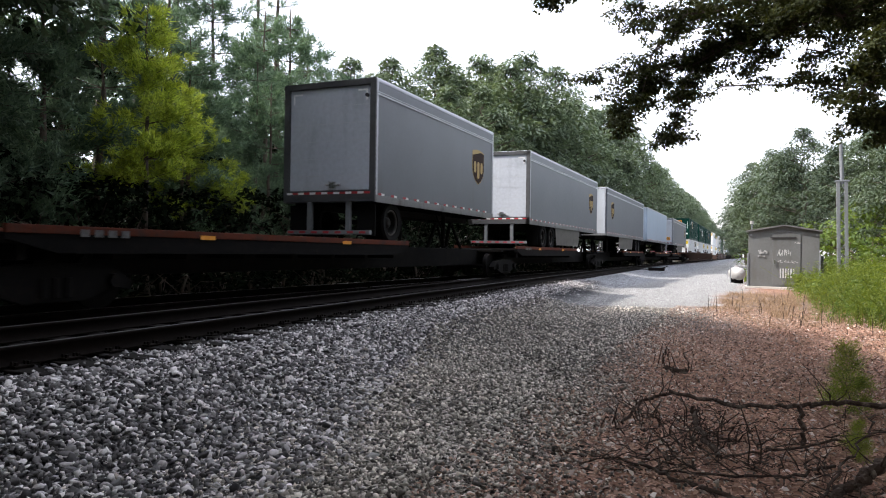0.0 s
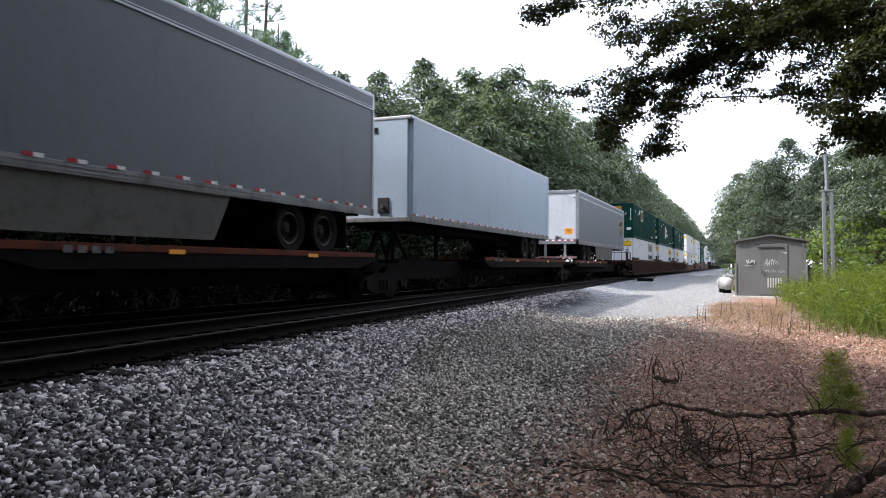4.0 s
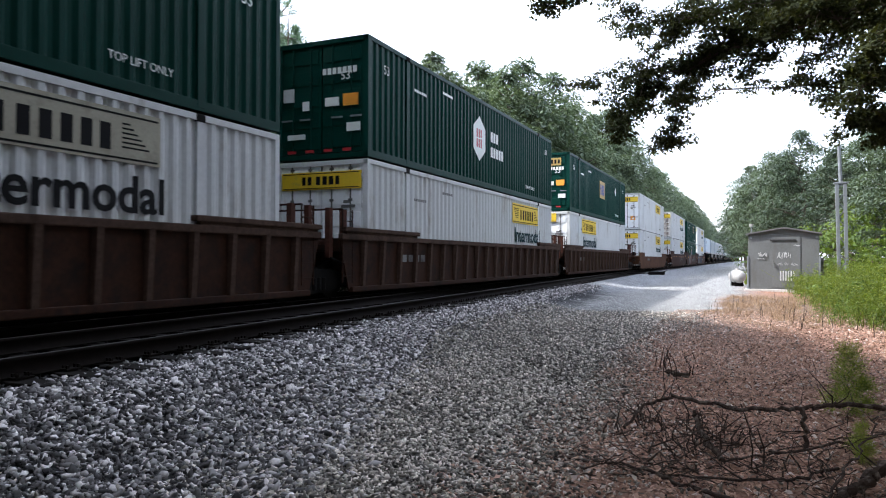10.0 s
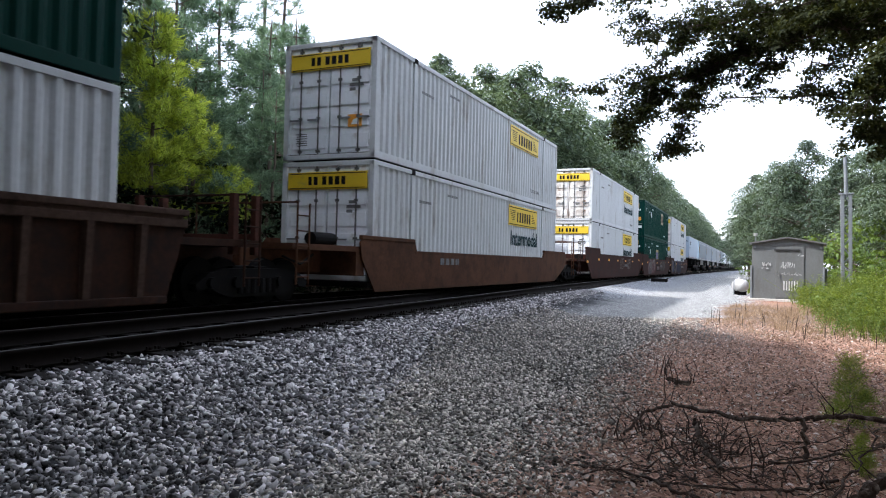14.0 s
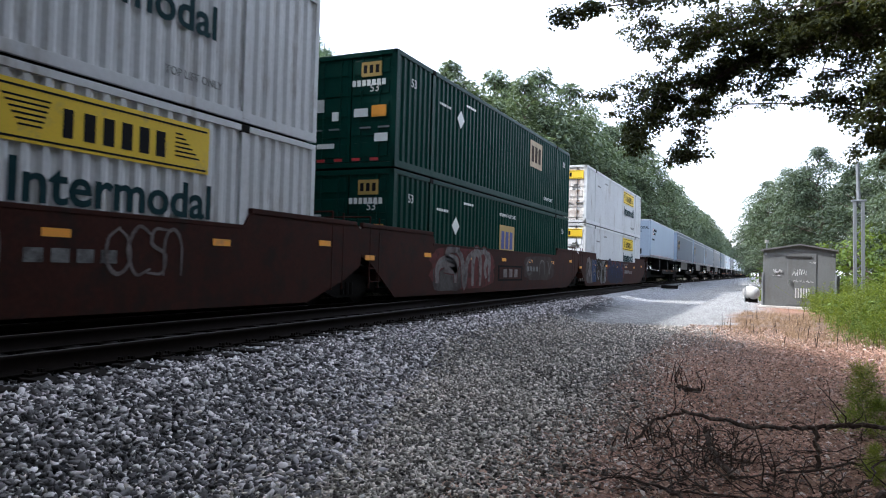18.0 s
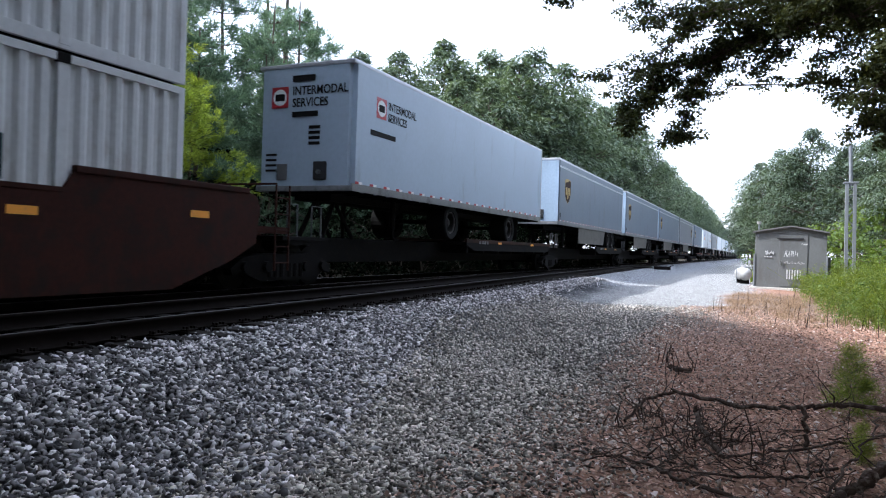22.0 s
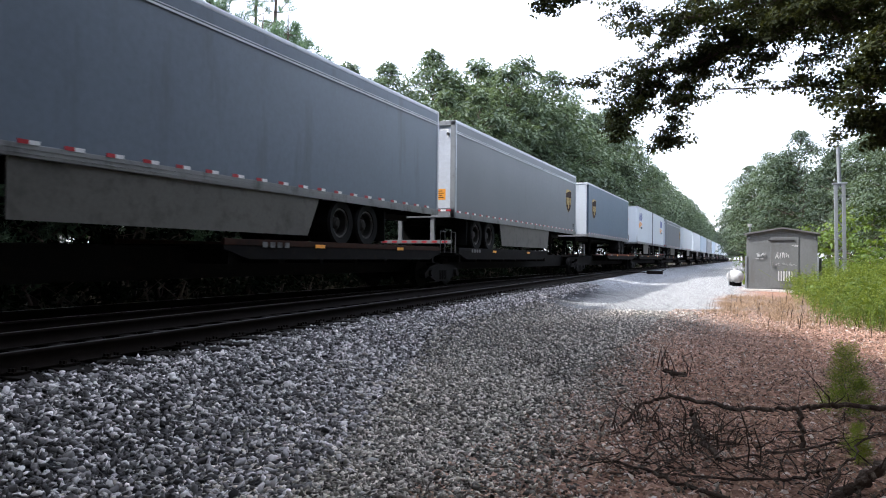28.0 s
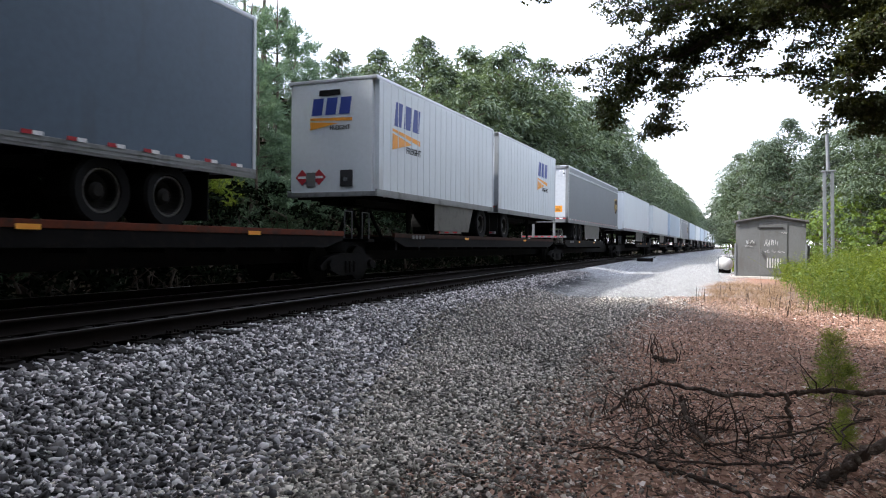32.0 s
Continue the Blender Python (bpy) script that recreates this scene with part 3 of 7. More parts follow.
# ---- railway ----
def rail_mesh(path, head=None):
    """A flat-bottomed rail along (x, y) points."""
    prof = [(-0.075, -0.172), (0.075, -0.172), (0.07, -0.16), (0.012, -0.14), (0.012, -0.045), (0.036, -0.034), (0.036, -0.006),
            (0.028, 0.0), (-0.028, 0.0), (-0.036, -0.006), (-0.036, -0.034), (-0.012, -0.045), (-0.012, -0.14), (-0.07, -0.16)]
    v, f = [], []
    k = len(prof)
    for x, y in path:
        v += [(x + a, y, RAIL + b) for a, b in prof]
    for i in range(len(path) - 1):
        for j in range(k):
            f.append((i * k + j, i * k + (j + 1) % k, (i + 1) * k + (j + 1) % k, (i + 1) * k + j))
    me = np_mesh("rail", np.array(v), np.array(f))
    me.materials.append(RAIL_SIDE)
    me.materials.append(head or STEEL)
    top = np.zeros(len(f), dtype=np.int32)
    top[7::k] = 1
    me.polygons.foreach_set("material_index", top)
    return me


main_track = tagged(new("railway_track"), "main railway track with steel rails on timber ties", "track", kind="structure")
siding = tagged(new("railway_track"), "siding track that joins the main line at a switch", "track", kind="structure")
ys = list(np.arange(-40, 70, 2.0)) + list(np.arange(70, 700, 30.0))
for sx in (0.755, -0.755):
    link("rail", rail_mesh([(XC + sx, y) for y in ys]), None, main_track, "rusty steel rail with a worn bright head")
yn = np.arange(-40, 62.1, 1.5)
link("rail", rail_mesh([(float(near_rail(y)), y) for y in yn], RAIL_DULL), None, siding, "rusty steel rail with a worn bright head")
link("rail", rail_mesh([(float(near_rail(y)) - 1.42, y) for y in np.arange(-40, 40, 1.5)], RAIL_DULL), None, siding,
     "rusty steel rail with a worn bright head")
tie_bm = box(-1.3, 1.3, -0.115, 0.115, -0.18, 0.0, bevel=0.012)
tie_me = bpy.data.meshes.new("tie")
tie_bm.to_mesh(tie_me)
tie_bm.free()
tie_me.materials.append(TIE)
for k in range(-6, 110):
    y = 0.52 * k + RNG.uniform(-0.03, 0.03)
    t = link("tie", tie_me, None, siding)
    t.matrix_basis = pose(float(near_rail(y)) - 0.72 + RNG.uniform(-0.08, 0.10), y, TIE_TOP + RNG.uniform(-0.01, 0.008), 0, 0, RNG.uniform(-2, 2))
for k in range(-6, 110):
    y = 0.52 * k + 0.2
    t = link("tie", tie_me, None, main_track)
    t.matrix_basis = pose(XC - 0.1 + RNG.uniform(-0.05, 0.05), y, TIE_TOP - 0.012, 0, 0, RNG.uniform(-1, 1))
plate_me = bpy.data.meshes.new("tie_plate")
pb = box(-0.10, 0.17, -0.09, 0.09, 0.0, 0.02, bevel=0.004)
for dx in (-0.085, 0.09, 0.14):
    for dy in (-0.06, 0.06):
        bx(pb, dx - 0.012, dx + 0.012, dy - 0.012, dy + 0.012, 0.02, 0.05)
pb.to_mesh(plate_me)
pb.free()
plate_me.materials.append(RAIL_SIDE)
for k in range(0, 44):
    y = 0.52 * k
    t = link("tie_plate", plate_me, None, siding)
    t.matrix_basis = pose(float(near_rail(y)), y, TIE_TOP)
# switch machine beside the points
sw = tagged(new("switch_machine"), "dark low switch machine lying beside the points", "switch machine")
sw.matrix_basis = pose(-6.1, 52, TIE_TOP - 0.05)
part("housing", box(-0.75, 0.35, -0.25, 0.25, 0.0, 0.24, bevel=0.03), DARK_STEEL, sw)
part("rod", cyl(bmesh.new(), (-2.4, 0, 0.1), (-0.7, 0, 0.1), 0.03), DARK_STEEL, sw)
part("lever", cyl(bmesh.new(), (0.2, 0, 0.2), (0.55, 0.1, 0.34), 0.025), DARK_STEEL, sw)


# ---- the train ----
SPEED, BRAKE = 10.6728, 0.01055
MOVING = []                          # (thing, its place along the train)
H0 = 2.05                            # trailer floor over the rail
SHARED = {}


def shared(key, make, material):
    if key not in SHARED:
        me = bpy.data.meshes.new(key if isinstance(key, str) else key[0])
        bm = make()
        bm.normal_update()
        bm.to_mesh(me)
        bm.free()
        me.materials.append(material)
        SHARED[key] = me
    return SHARED[key]


def thing(name, q, label, category, group):
    ob = tagged(new(name), label, category, group)
    ob.matrix_basis = pose(XC, q, RAIL)
    MOVING.append((ob, q))
    return ob


def road_wheel(parent, x, y, z, r=0.50):
    """A dual road wheel; its outer face looks along the sign of x."""
    s = 1 if x > 0 else -1

    def tyre():
        bm = bmesh.new()
        ring = [(r * 0.60, 0.02), (r * 0.66, 0.15), (r * 0.93, 0.17), (r, 0.12), (r, -0.40), (r * 0.93, -0.45), (r * 0.6, -0.4)]
        seg = 28
        vs = [[bm.verts.new((b, a * math.cos(t), a * math.sin(t))) for a, b in ring] for t in (2 * math.pi * i / seg for i in range(seg))]
        for i in range(seg):
            for j in range(len(ring) - 1):
                bm.faces.new((vs[i][j], vs[i][j + 1], vs[(i + 1) % seg][j + 1], vs[(i + 1) % seg][j]))
        return bm

    def rim():
        bm = bmesh.new()
        ring = [(r * 0.62, 0.10), (r * 0.55, 0.09), (r * 0.5, -0.05), (r * 0.3, -0.09), (r * 0.26, 0.03), (r * 0.16, 0.07), (0.001, 0.07)]
        seg = 24
        vs = [[bm.verts.new((b, a * math.cos(t), a * math.sin(t))) for a, b in ring] for t in (2 * math.pi * i / seg for i in range(seg))]
        for i in range(seg):
            for j in range(len(ring) - 1):
                bm.faces.new((vs[i][j], vs[i][j + 1], vs[(i + 1) % seg][j + 1], vs[(i + 1) % seg][j]))
        return bm

    w = link("wheel", shared(("wheel_tyre", r), tyre, RUBBER), None, parent)
    w.matrix_basis = pose(x, y, z, 0, 0, 0 if s > 0 else 180)
    link("rim", shared(("wheel_rim", r), rim, RIM), None, w, "dull painted steel rim")

    def edge_ring():
        bm = bmesh.new()
        seg = 28
        prof = [(r * 0.635, 0.105), (r * 0.635, 0.125), (r * 0.585, 0.125), (r * 0.585, 0.085)]
        vs = [[bm.verts.new((b, a * math.cos(t), a * math.sin(t))) for a, b in prof] for t in (2 * math.pi * i / seg for i in range(seg))]
        for i in range(seg):
            for j in range(4):
                bm.faces.new((vs[i][j], vs[i][(j + 1) % 4], vs[(i + 1) % seg][(j + 1) % 4], vs[(i + 1) % seg][j]))
        return bm

    link("rim_edge", shared(("wheel_rim_edge", r), edge_ring, RIM_EDGE), None, w, "worn bright rim edge")
    return w


def shield(parent, x, y, z, h):
    """The parcel carrier's emblem: a brown shield with a gold top and border."""
    w = h * 0.92

    def outline(k):
        ww, hh = w * k / 2, h * k / 2
        pts = [(-ww, hh * 0.86), (-ww * 0.5, hh * 0.96), (0, hh), (ww * 0.5, hh * 0.96), (ww, hh * 0.86), (ww, -hh * 0.15), (ww * 0.85, -hh * 0.5),
               (ww * 0.5, -hh * 0.8), (0, -hh), (-ww * 0.5, -hh * 0.8), (-ww * 0.85, -hh * 0.5), (-ww, -hh * 0.15)]
        return [(y + a, z + b) for a, b in pts]
    e = part("emblem", prism(bmesh.new(), outline(1.0), "x", x, x + 0.006), GOLD, parent, "gold-edged brown shield emblem")
    inner = [(a, min(b, z + h * 0.40 + 0.20 * (a - y))) for a, b in outline(0.965)]
    part("emblem_field", prism(bmesh.new(), inner, "x", x + 0.006, x + 0.009), BROWN, e)
    bm = bmesh.new()
    for a, up, down in ((-0.28, 0.15, 0.17), (0.0, 0.15, 0.33), (0.28, 0.15, 0.17)):
        k = 0.095 * w
        prism(bm, [(y + a * w - k, z + (up - 0.05) * h), (y + a * w - 0.5 * k, z + up * h), (y + a * w + 0.6 * k, z + up * h), (y + a * w + k, z + (up - 0.06) * h), (y + a * w + k, z - (down - 0.05) * h),
                   (y + a * w + 0.5 * k, z - down * h), (y + a * w - 0.5 * k, z - down * h), (y + a * w - k, z - (down - 0.05) * h)], "x", x + 0.009, x + 0.012)
    part("emblem_mark", bm, GOLD, e)


def strip(parent, x, y, z, red, end=False):
    """One short strip of reflective tape, on the side or on the end of a trailer."""
    key = ("reflective_strip", red, end)
    me = shared(key, (lambda: box(-0.085, 0.085, -0.004, 0.0, -0.027, 0.027)) if end else (lambda: box(0.0, 0.004, -0.075, 0.075, -0.027, 0.027)),
                RED_TAPE if red else WHITE_TAPE)
    ob = link("reflective_strip", me, None, parent)
    ob.matrix_basis = pose(x, y, z)


def tape_row(parent, x, y0, y1, z, step=0.64):
    y = y0
    while y + 0.3 < y1:
        strip(parent, x, y + 0.075, z, True)
        strip(parent, x, y + 0.225, z, False)
        y += step


def trailer(q0, q1, paint, label, nose_near, emblem=None, band=True, skirt=True, sticker=False, end_paint=None, top=5.0, group="road trailers on the train",
            extra=None, tape=True, tandem=2, ribs=False, skirt_at=None, wheels_at=None):
    """A box trailer from q0 to q1; its nose or its doors look at the camera."""
    L, x1 = q1 - q0, 1.295
    th = thing("semi_trailer", q0, label, "trailer", group)
    z0, z1 = H0, top
    b = bmesh.new()
    bx(b, -x1 + 0.01, x1 - 0.01, 0.015, L - 0.015, z0 + 0.10, z1 - 0.08)
    vert = [e for e in b.edges if abs(e.verts[0].co.z - e.verts[1].co.z) > 1 and (e.verts[0].co.y < 1) == nose_near]
    bmesh.ops.bevel(b, geom=vert, offset=0.13 if nose_near else 0.02, segments=4, affect="EDGES")
    part("body", b, paint, th)
    part("roof", box(-x1 + 0.005, x1 - 0.005, 0.0, L, z1 - 0.10, z1, bevel=0.025), SILVER, th, "pale metal roof and top rail")
    # lower rail on both sides
    for s in (1, -1):
        part("bottom_rail", box(s * (x1 - 0.03), s * (x1 + 0.008), 0.0, L, z0, z0 + 0.17, bevel=0.008), RAIL_ALU, th, "ridged aluminium bottom rail")
    lip = bmesh.new()
    for z in (z0 + 0.05, z0 + 0.11):
        bx(lip, x1 + 0.006, x1 + 0.018, 0.02, L - 0.02, z - 0.008, z + 0.008)
    part("rub_rail", lip, RAIL_ALU, th)
    if band:
        part("top_band", box(x1 - 0.012, x1 + 0.002, 0.06, L - 0.06, z1 - 0.36, z1 - 0.10), paint, th)
        ln = bmesh.new()
        bx(ln, x1 + 0.001, x1 + 0.010, 0.05, L - 0.05, z1 - 0.405, z1 - 0.368)
        bx(ln, x1 + 0.001, x1 + 0.010, 0.05, L - 0.05, z1 - 0.345, z1 - 0.328)
        part("trim_line", ln, WHITE_PAINT, th, "pair of thin pale trim lines")
    # corner posts
    for y in (0.0, L - 0.09):
        part("corner_post", box(x1 - 0.05, x1 + 0.006, y, y + 0.09, z0 + 0.02, z1 - 0.03, bevel=0.012), SILVER, th) if not (nose_near and y == 0.0) else None
    if ribs:
        for k in range(int(L / 0.4) - 1):
            r_ = link("side_post", shared(("side_post", z1, paint.name), lambda: box(x1 - 0.012, x1 - 0.003, 0.0, 0.03, z0 + 0.18, z1 - 0.12), paint), None, th)
            r_.matrix_basis = pose(0, 0.35 + 0.4 * k, 0)
    if tape:
        tape_row(th, x1 + 0.018, 0.1, L - 0.1, z0 + 0.19)
    # chassis, wheels, legs
    for s in (-0.45, 0.45):
        part("chassis_rail", box(s - 0.05, s + 0.05, 0.4, L - 0.4, z0 - 0.18, z0 + 0.02), DARK_STEEL, th)
    for k in range(int(L / 0.6)):
        m_ = link("cross_member", shared("trailer_cross_member", lambda: box(-1.25, 1.25, 0.0, 0.05, -0.04, 0.03), DARK_STEEL), None, th)
        m_.matrix_basis = pose(0, 0.4 + 0.6 * k, z0)
    wy = [(1.0 if tandem == 1 else 2.0) + 1.25 * k for k in range(tandem)]
    if nose_near:
        wy = [L - v for v in wy]
    wy = wheels_at or wy
    for y in wy:
        part("axle", cyl(bmesh.new(), (-1.1, y, 1.62), (1.1, y, 1.62), 0.065), DARK_STEEL, th)
        for s in (1, -1):
            road_wheel(th, s * 1.06, y, 1.60)
    fl = min(wy) - 0.85 if not nose_near else max(wy) + 0.85
    for s in (1, -1):
        part("mud_flap", box(s * 0.72, s * 1.22, fl - 0.01, fl + 0.01, 1.25, H0 - 0.05), RUBBER, th)
    ly = L - 2.9 if not nose_near else 2.9
    for s in (0.75, -0.75):
        lg = cyl(bmesh.new(), (s, ly, 1.30), (s, ly, H0), 0.07)
        cyl(lg, (s, ly, 1.05), (s, ly, 1.32), 0.05)
        bx(lg, s - 0.14, s + 0.14, ly - 0.14, ly + 0.14, 1.02, 1.06)
        cyl(lg, (s, ly, 1.5), (s, ly + (0.6 if nose_near else -0.6), H0), 0.025)
        part("landing_leg", lg, DARK_STEEL, th)
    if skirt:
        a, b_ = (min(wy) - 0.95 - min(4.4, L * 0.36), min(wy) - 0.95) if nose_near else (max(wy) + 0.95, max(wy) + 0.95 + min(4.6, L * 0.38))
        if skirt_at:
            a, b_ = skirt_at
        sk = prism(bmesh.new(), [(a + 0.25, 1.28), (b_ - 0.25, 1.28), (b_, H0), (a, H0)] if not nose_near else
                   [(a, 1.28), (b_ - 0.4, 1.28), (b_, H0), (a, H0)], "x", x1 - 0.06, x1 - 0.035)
        part("side_skirt", sk, CREAM, th, "dusty cream side skirt panel, shade in its colour")
    ep = end_paint or DOOR_PALE
    if nose_near:
        # nose lighter than the side: light on the front face is in its colour
        if paint in (SHIELD_GREY, SHIELD_BLUE, SHADED_BLUE):
            edge = 0.03 if paint is SHIELD_BLUE else 0.12
            part("nose_panel", box(-x1 + edge, x1 - edge, 0.003, 0.02, z0 + 0.14, z1 - 0.12, bevel=0.004), NOSE_LIT_BLUE if paint is SHIELD_BLUE else NOSE_LIT, th, "nose panel, light put into its pale colour")
            if paint is not SHIELD_BLUE:
                part("corner_trim", box(x1 - 0.128, x1 - 0.098, 0.0, 0.03, z0 + 0.10, z1 - 0.10, bevel=0.008), SILVER, th, "pale metal corner trim")
        nb = box(0.28, 0.62, -0.03, 0.05, z0 + 0.25, z0 + 0.66, bevel=0.02)
        nose = part("hookup_box", nb, DEEP, th, "dark air and light hookup box")
        part("hose_coupling", cyl(bmesh.new(), (0.45, -0.09, z0 + 0.42), (0.45, -0.02, z0 + 0.42), 0.05), STEEL, nose)
        part("hookup_box", box(-0.72, -0.45, -0.012, 0.05, z0 + 0.25, z0 + 0.62, bevel=0.01), HUT_TRIM, th)
        part("nose_rail", box(-x1 + 0.02, x1 - 0.02, -0.02, 0.06, z0, z0 + 0.12, bevel=0.01), RAIL_ALU, th)
        part("number_mark", box(-0.35, 0.25, -0.006, 0.016, z1 - 0.42, z1 - 0.28), BLACK, th)
    else:
        dr = box(-x1 + 0.16, x1 - 0.16, -0.008, 0.03, z0 + 0.30, z1 - 0.17, bevel=0.006)
        door = part("roll_door", dr, ep, th, "smooth pale roll-up rear door")
        gl = bmesh.new()
        for z in np.arange(z0 + 0.65, z1 - 0.4, 0.42):
            bx(gl, -x1 + 0.17, x1 - 0.17, -0.011, -0.006, z - 0.006, z + 0.006)
        part("seam_pattern", gl, SILVER, door)
        fr = bmesh.new()
        for s in (1, -1):
            bx(fr, s * (x1 - 0.15), s * (x1 + 0.004), -0.05, 0.03, z0 + 0.02, z1 - 0.04)
        bx(fr, -x1, x1, -0.05, 0.03, z1 - 0.16, z1 - 0.02)
        bx(fr, -x1, x1, -0.05, 0.03, z0 + 0.02, z0 + 0.28)
        part("door_frame", fr, FRAME_GREY if paint in (SHIELD_GREY, SHIELD_BLUE) and end_paint is not None else GALV, th, "grey metal rear door frame")
        if tape:
            for s_ in (1, -1):
                cm = bmesh.new()
                bx(cm, s_ * (x1 - 0.24), s_ * (x1 - 0.50), -0.012, -0.004, z1 - 0.30, z1 - 0.26)
                bx(cm, s_ * (x1 - 0.24), s_ * (x1 - 0.28), -0.012, -0.004, z1 - 0.52, z1 - 0.30)
                part("corner_mark", cm, WHITE_TAPE, door, "white corner tape")
        for k in range(14):
            strip(th, -x1 + 0.18 + 0.17 * k, -0.05, z0 + 0.225, k % 2 == 1, True)
        lk = cyl(bmesh.new(), (-0.05, -0.06, z0 + 0.42), (0.35, -0.06, z0 + 0.42), 0.03)
        bx(lk, 0.05, 0.2, -0.09, -0.01, z0 + 0.34, z0 + 0.5)
        part("door_latch", lk, STEEL, door)
        part("door_lamp", cyl(bmesh.new(), (1.06, -0.07, z1 - 0.42), (1.06, -0.01, z1 - 0.42), 0.045), DEEP, th)
        gd = bmesh.new()
        for s in (0.55, -0.55):
            bx(gd, s - 0.06, s + 0.06, -0.02, 0.08, 1.28, z0 + 0.02)
        bx(gd, -1.18, 1.18, -0.05, 0.05, 1.28, 1.38)
        part("underride_guard", gd, GALV, th, "grey steel underride guard")
        for k in range(7):
            strip(th, -1.06 + 0.34 * k, -0.05, 1.33, True, True)
        if sticker:
            st = part("warning_sticker", box(0.52, 0.98, -0.013, -0.004, z0 + 0.55, z0 + 0.88), ORANGE, door, "orange-yellow notice panel")
            bars = bmesh.new()
            for k in range(4):
                bx(bars, 0.56, 0.92 - 0.05 * (k % 2), -0.015, -0.012, z0 + 0.61 + 0.065 * k, z0 + 0.63 + 0.065 * k)
            part("notice_text", bars, BLACK, st)
    if emblem is not None:
        shield(th, x1 - 0.012, emblem, z0 + 1.59, 1.12)
    if extra:
        extra(th, L, z0, z1, x1)
    return th


def truck(parent, y, axles=(-0.88, 0.88)):
    """A railway bogie: two side frames, springs and wheelsets."""
    def frame_(s=1):
        bm = prism(bmesh.new(), [(-1.25, 0.40), (-0.95, 0.58), (-0.45, 0.66), (0.45, 0.66), (0.95, 0.58), (1.25, 0.40), (1.2, 0.28), (0.95, 0.33), (0.45, 0.16),
                                 (-0.45, 0.16), (-0.95, 0.33), (-1.2, 0.28)], "x", -0.09, 0.09)
        for d in (-0.9, 0.9):
            cyl(bm, (0.05, d, 0.42), (0.17, d, 0.42), 0.10)
        for d in (-0.18, 0.0, 0.18):
            cyl(bm, (0.06, d, 0.22), (0.06, d, 0.48), 0.07, seg=8)
        return bm

    def wheelset():
        bm = cyl(bmesh.new(), (-1.0, 0, 0), (1.0, 0, 0), 0.075)
        for s in (1, -1):
            cyl(bm, (s * 0.70, 0, 0), (s * 0.83, 0, 0), 0.42, 0.415, 28)
            cyl(bm, (s * 0.69, 0, 0), (s * 0.72, 0, 0), 0.445, seg=28)
            cyl(bm, (s * 0.80, 0, 0), (s * 0.86, 0, 0), 0.14, seg=12)
        return bm

    tk = link("truck", shared("truck_bolster", lambda: box(-0.95, 0.95, -0.2, 0.2, 0.38, 0.70, bevel=0.03), DARK_STEEL), None, parent)
    tk.matrix_basis = pose(0, y, 0)
    for s in (1, -1):
        f = link("side_frame", shared("truck_side_frame", frame_, DARK_STEEL), None, tk, "cast side frame with bearing caps")
        f.matrix_basis = pose(s * 1.02, 0, 0, 0, 0, 0 if s > 0 else 180)
    for a in axles:
        w = link("wheelset", shared("railway_wheelset", wheelset, DARK_STEEL), None, tk, "grimy steel wheelset")
        w.matrix_basis = pose(0, a, 0.42)
    return tk


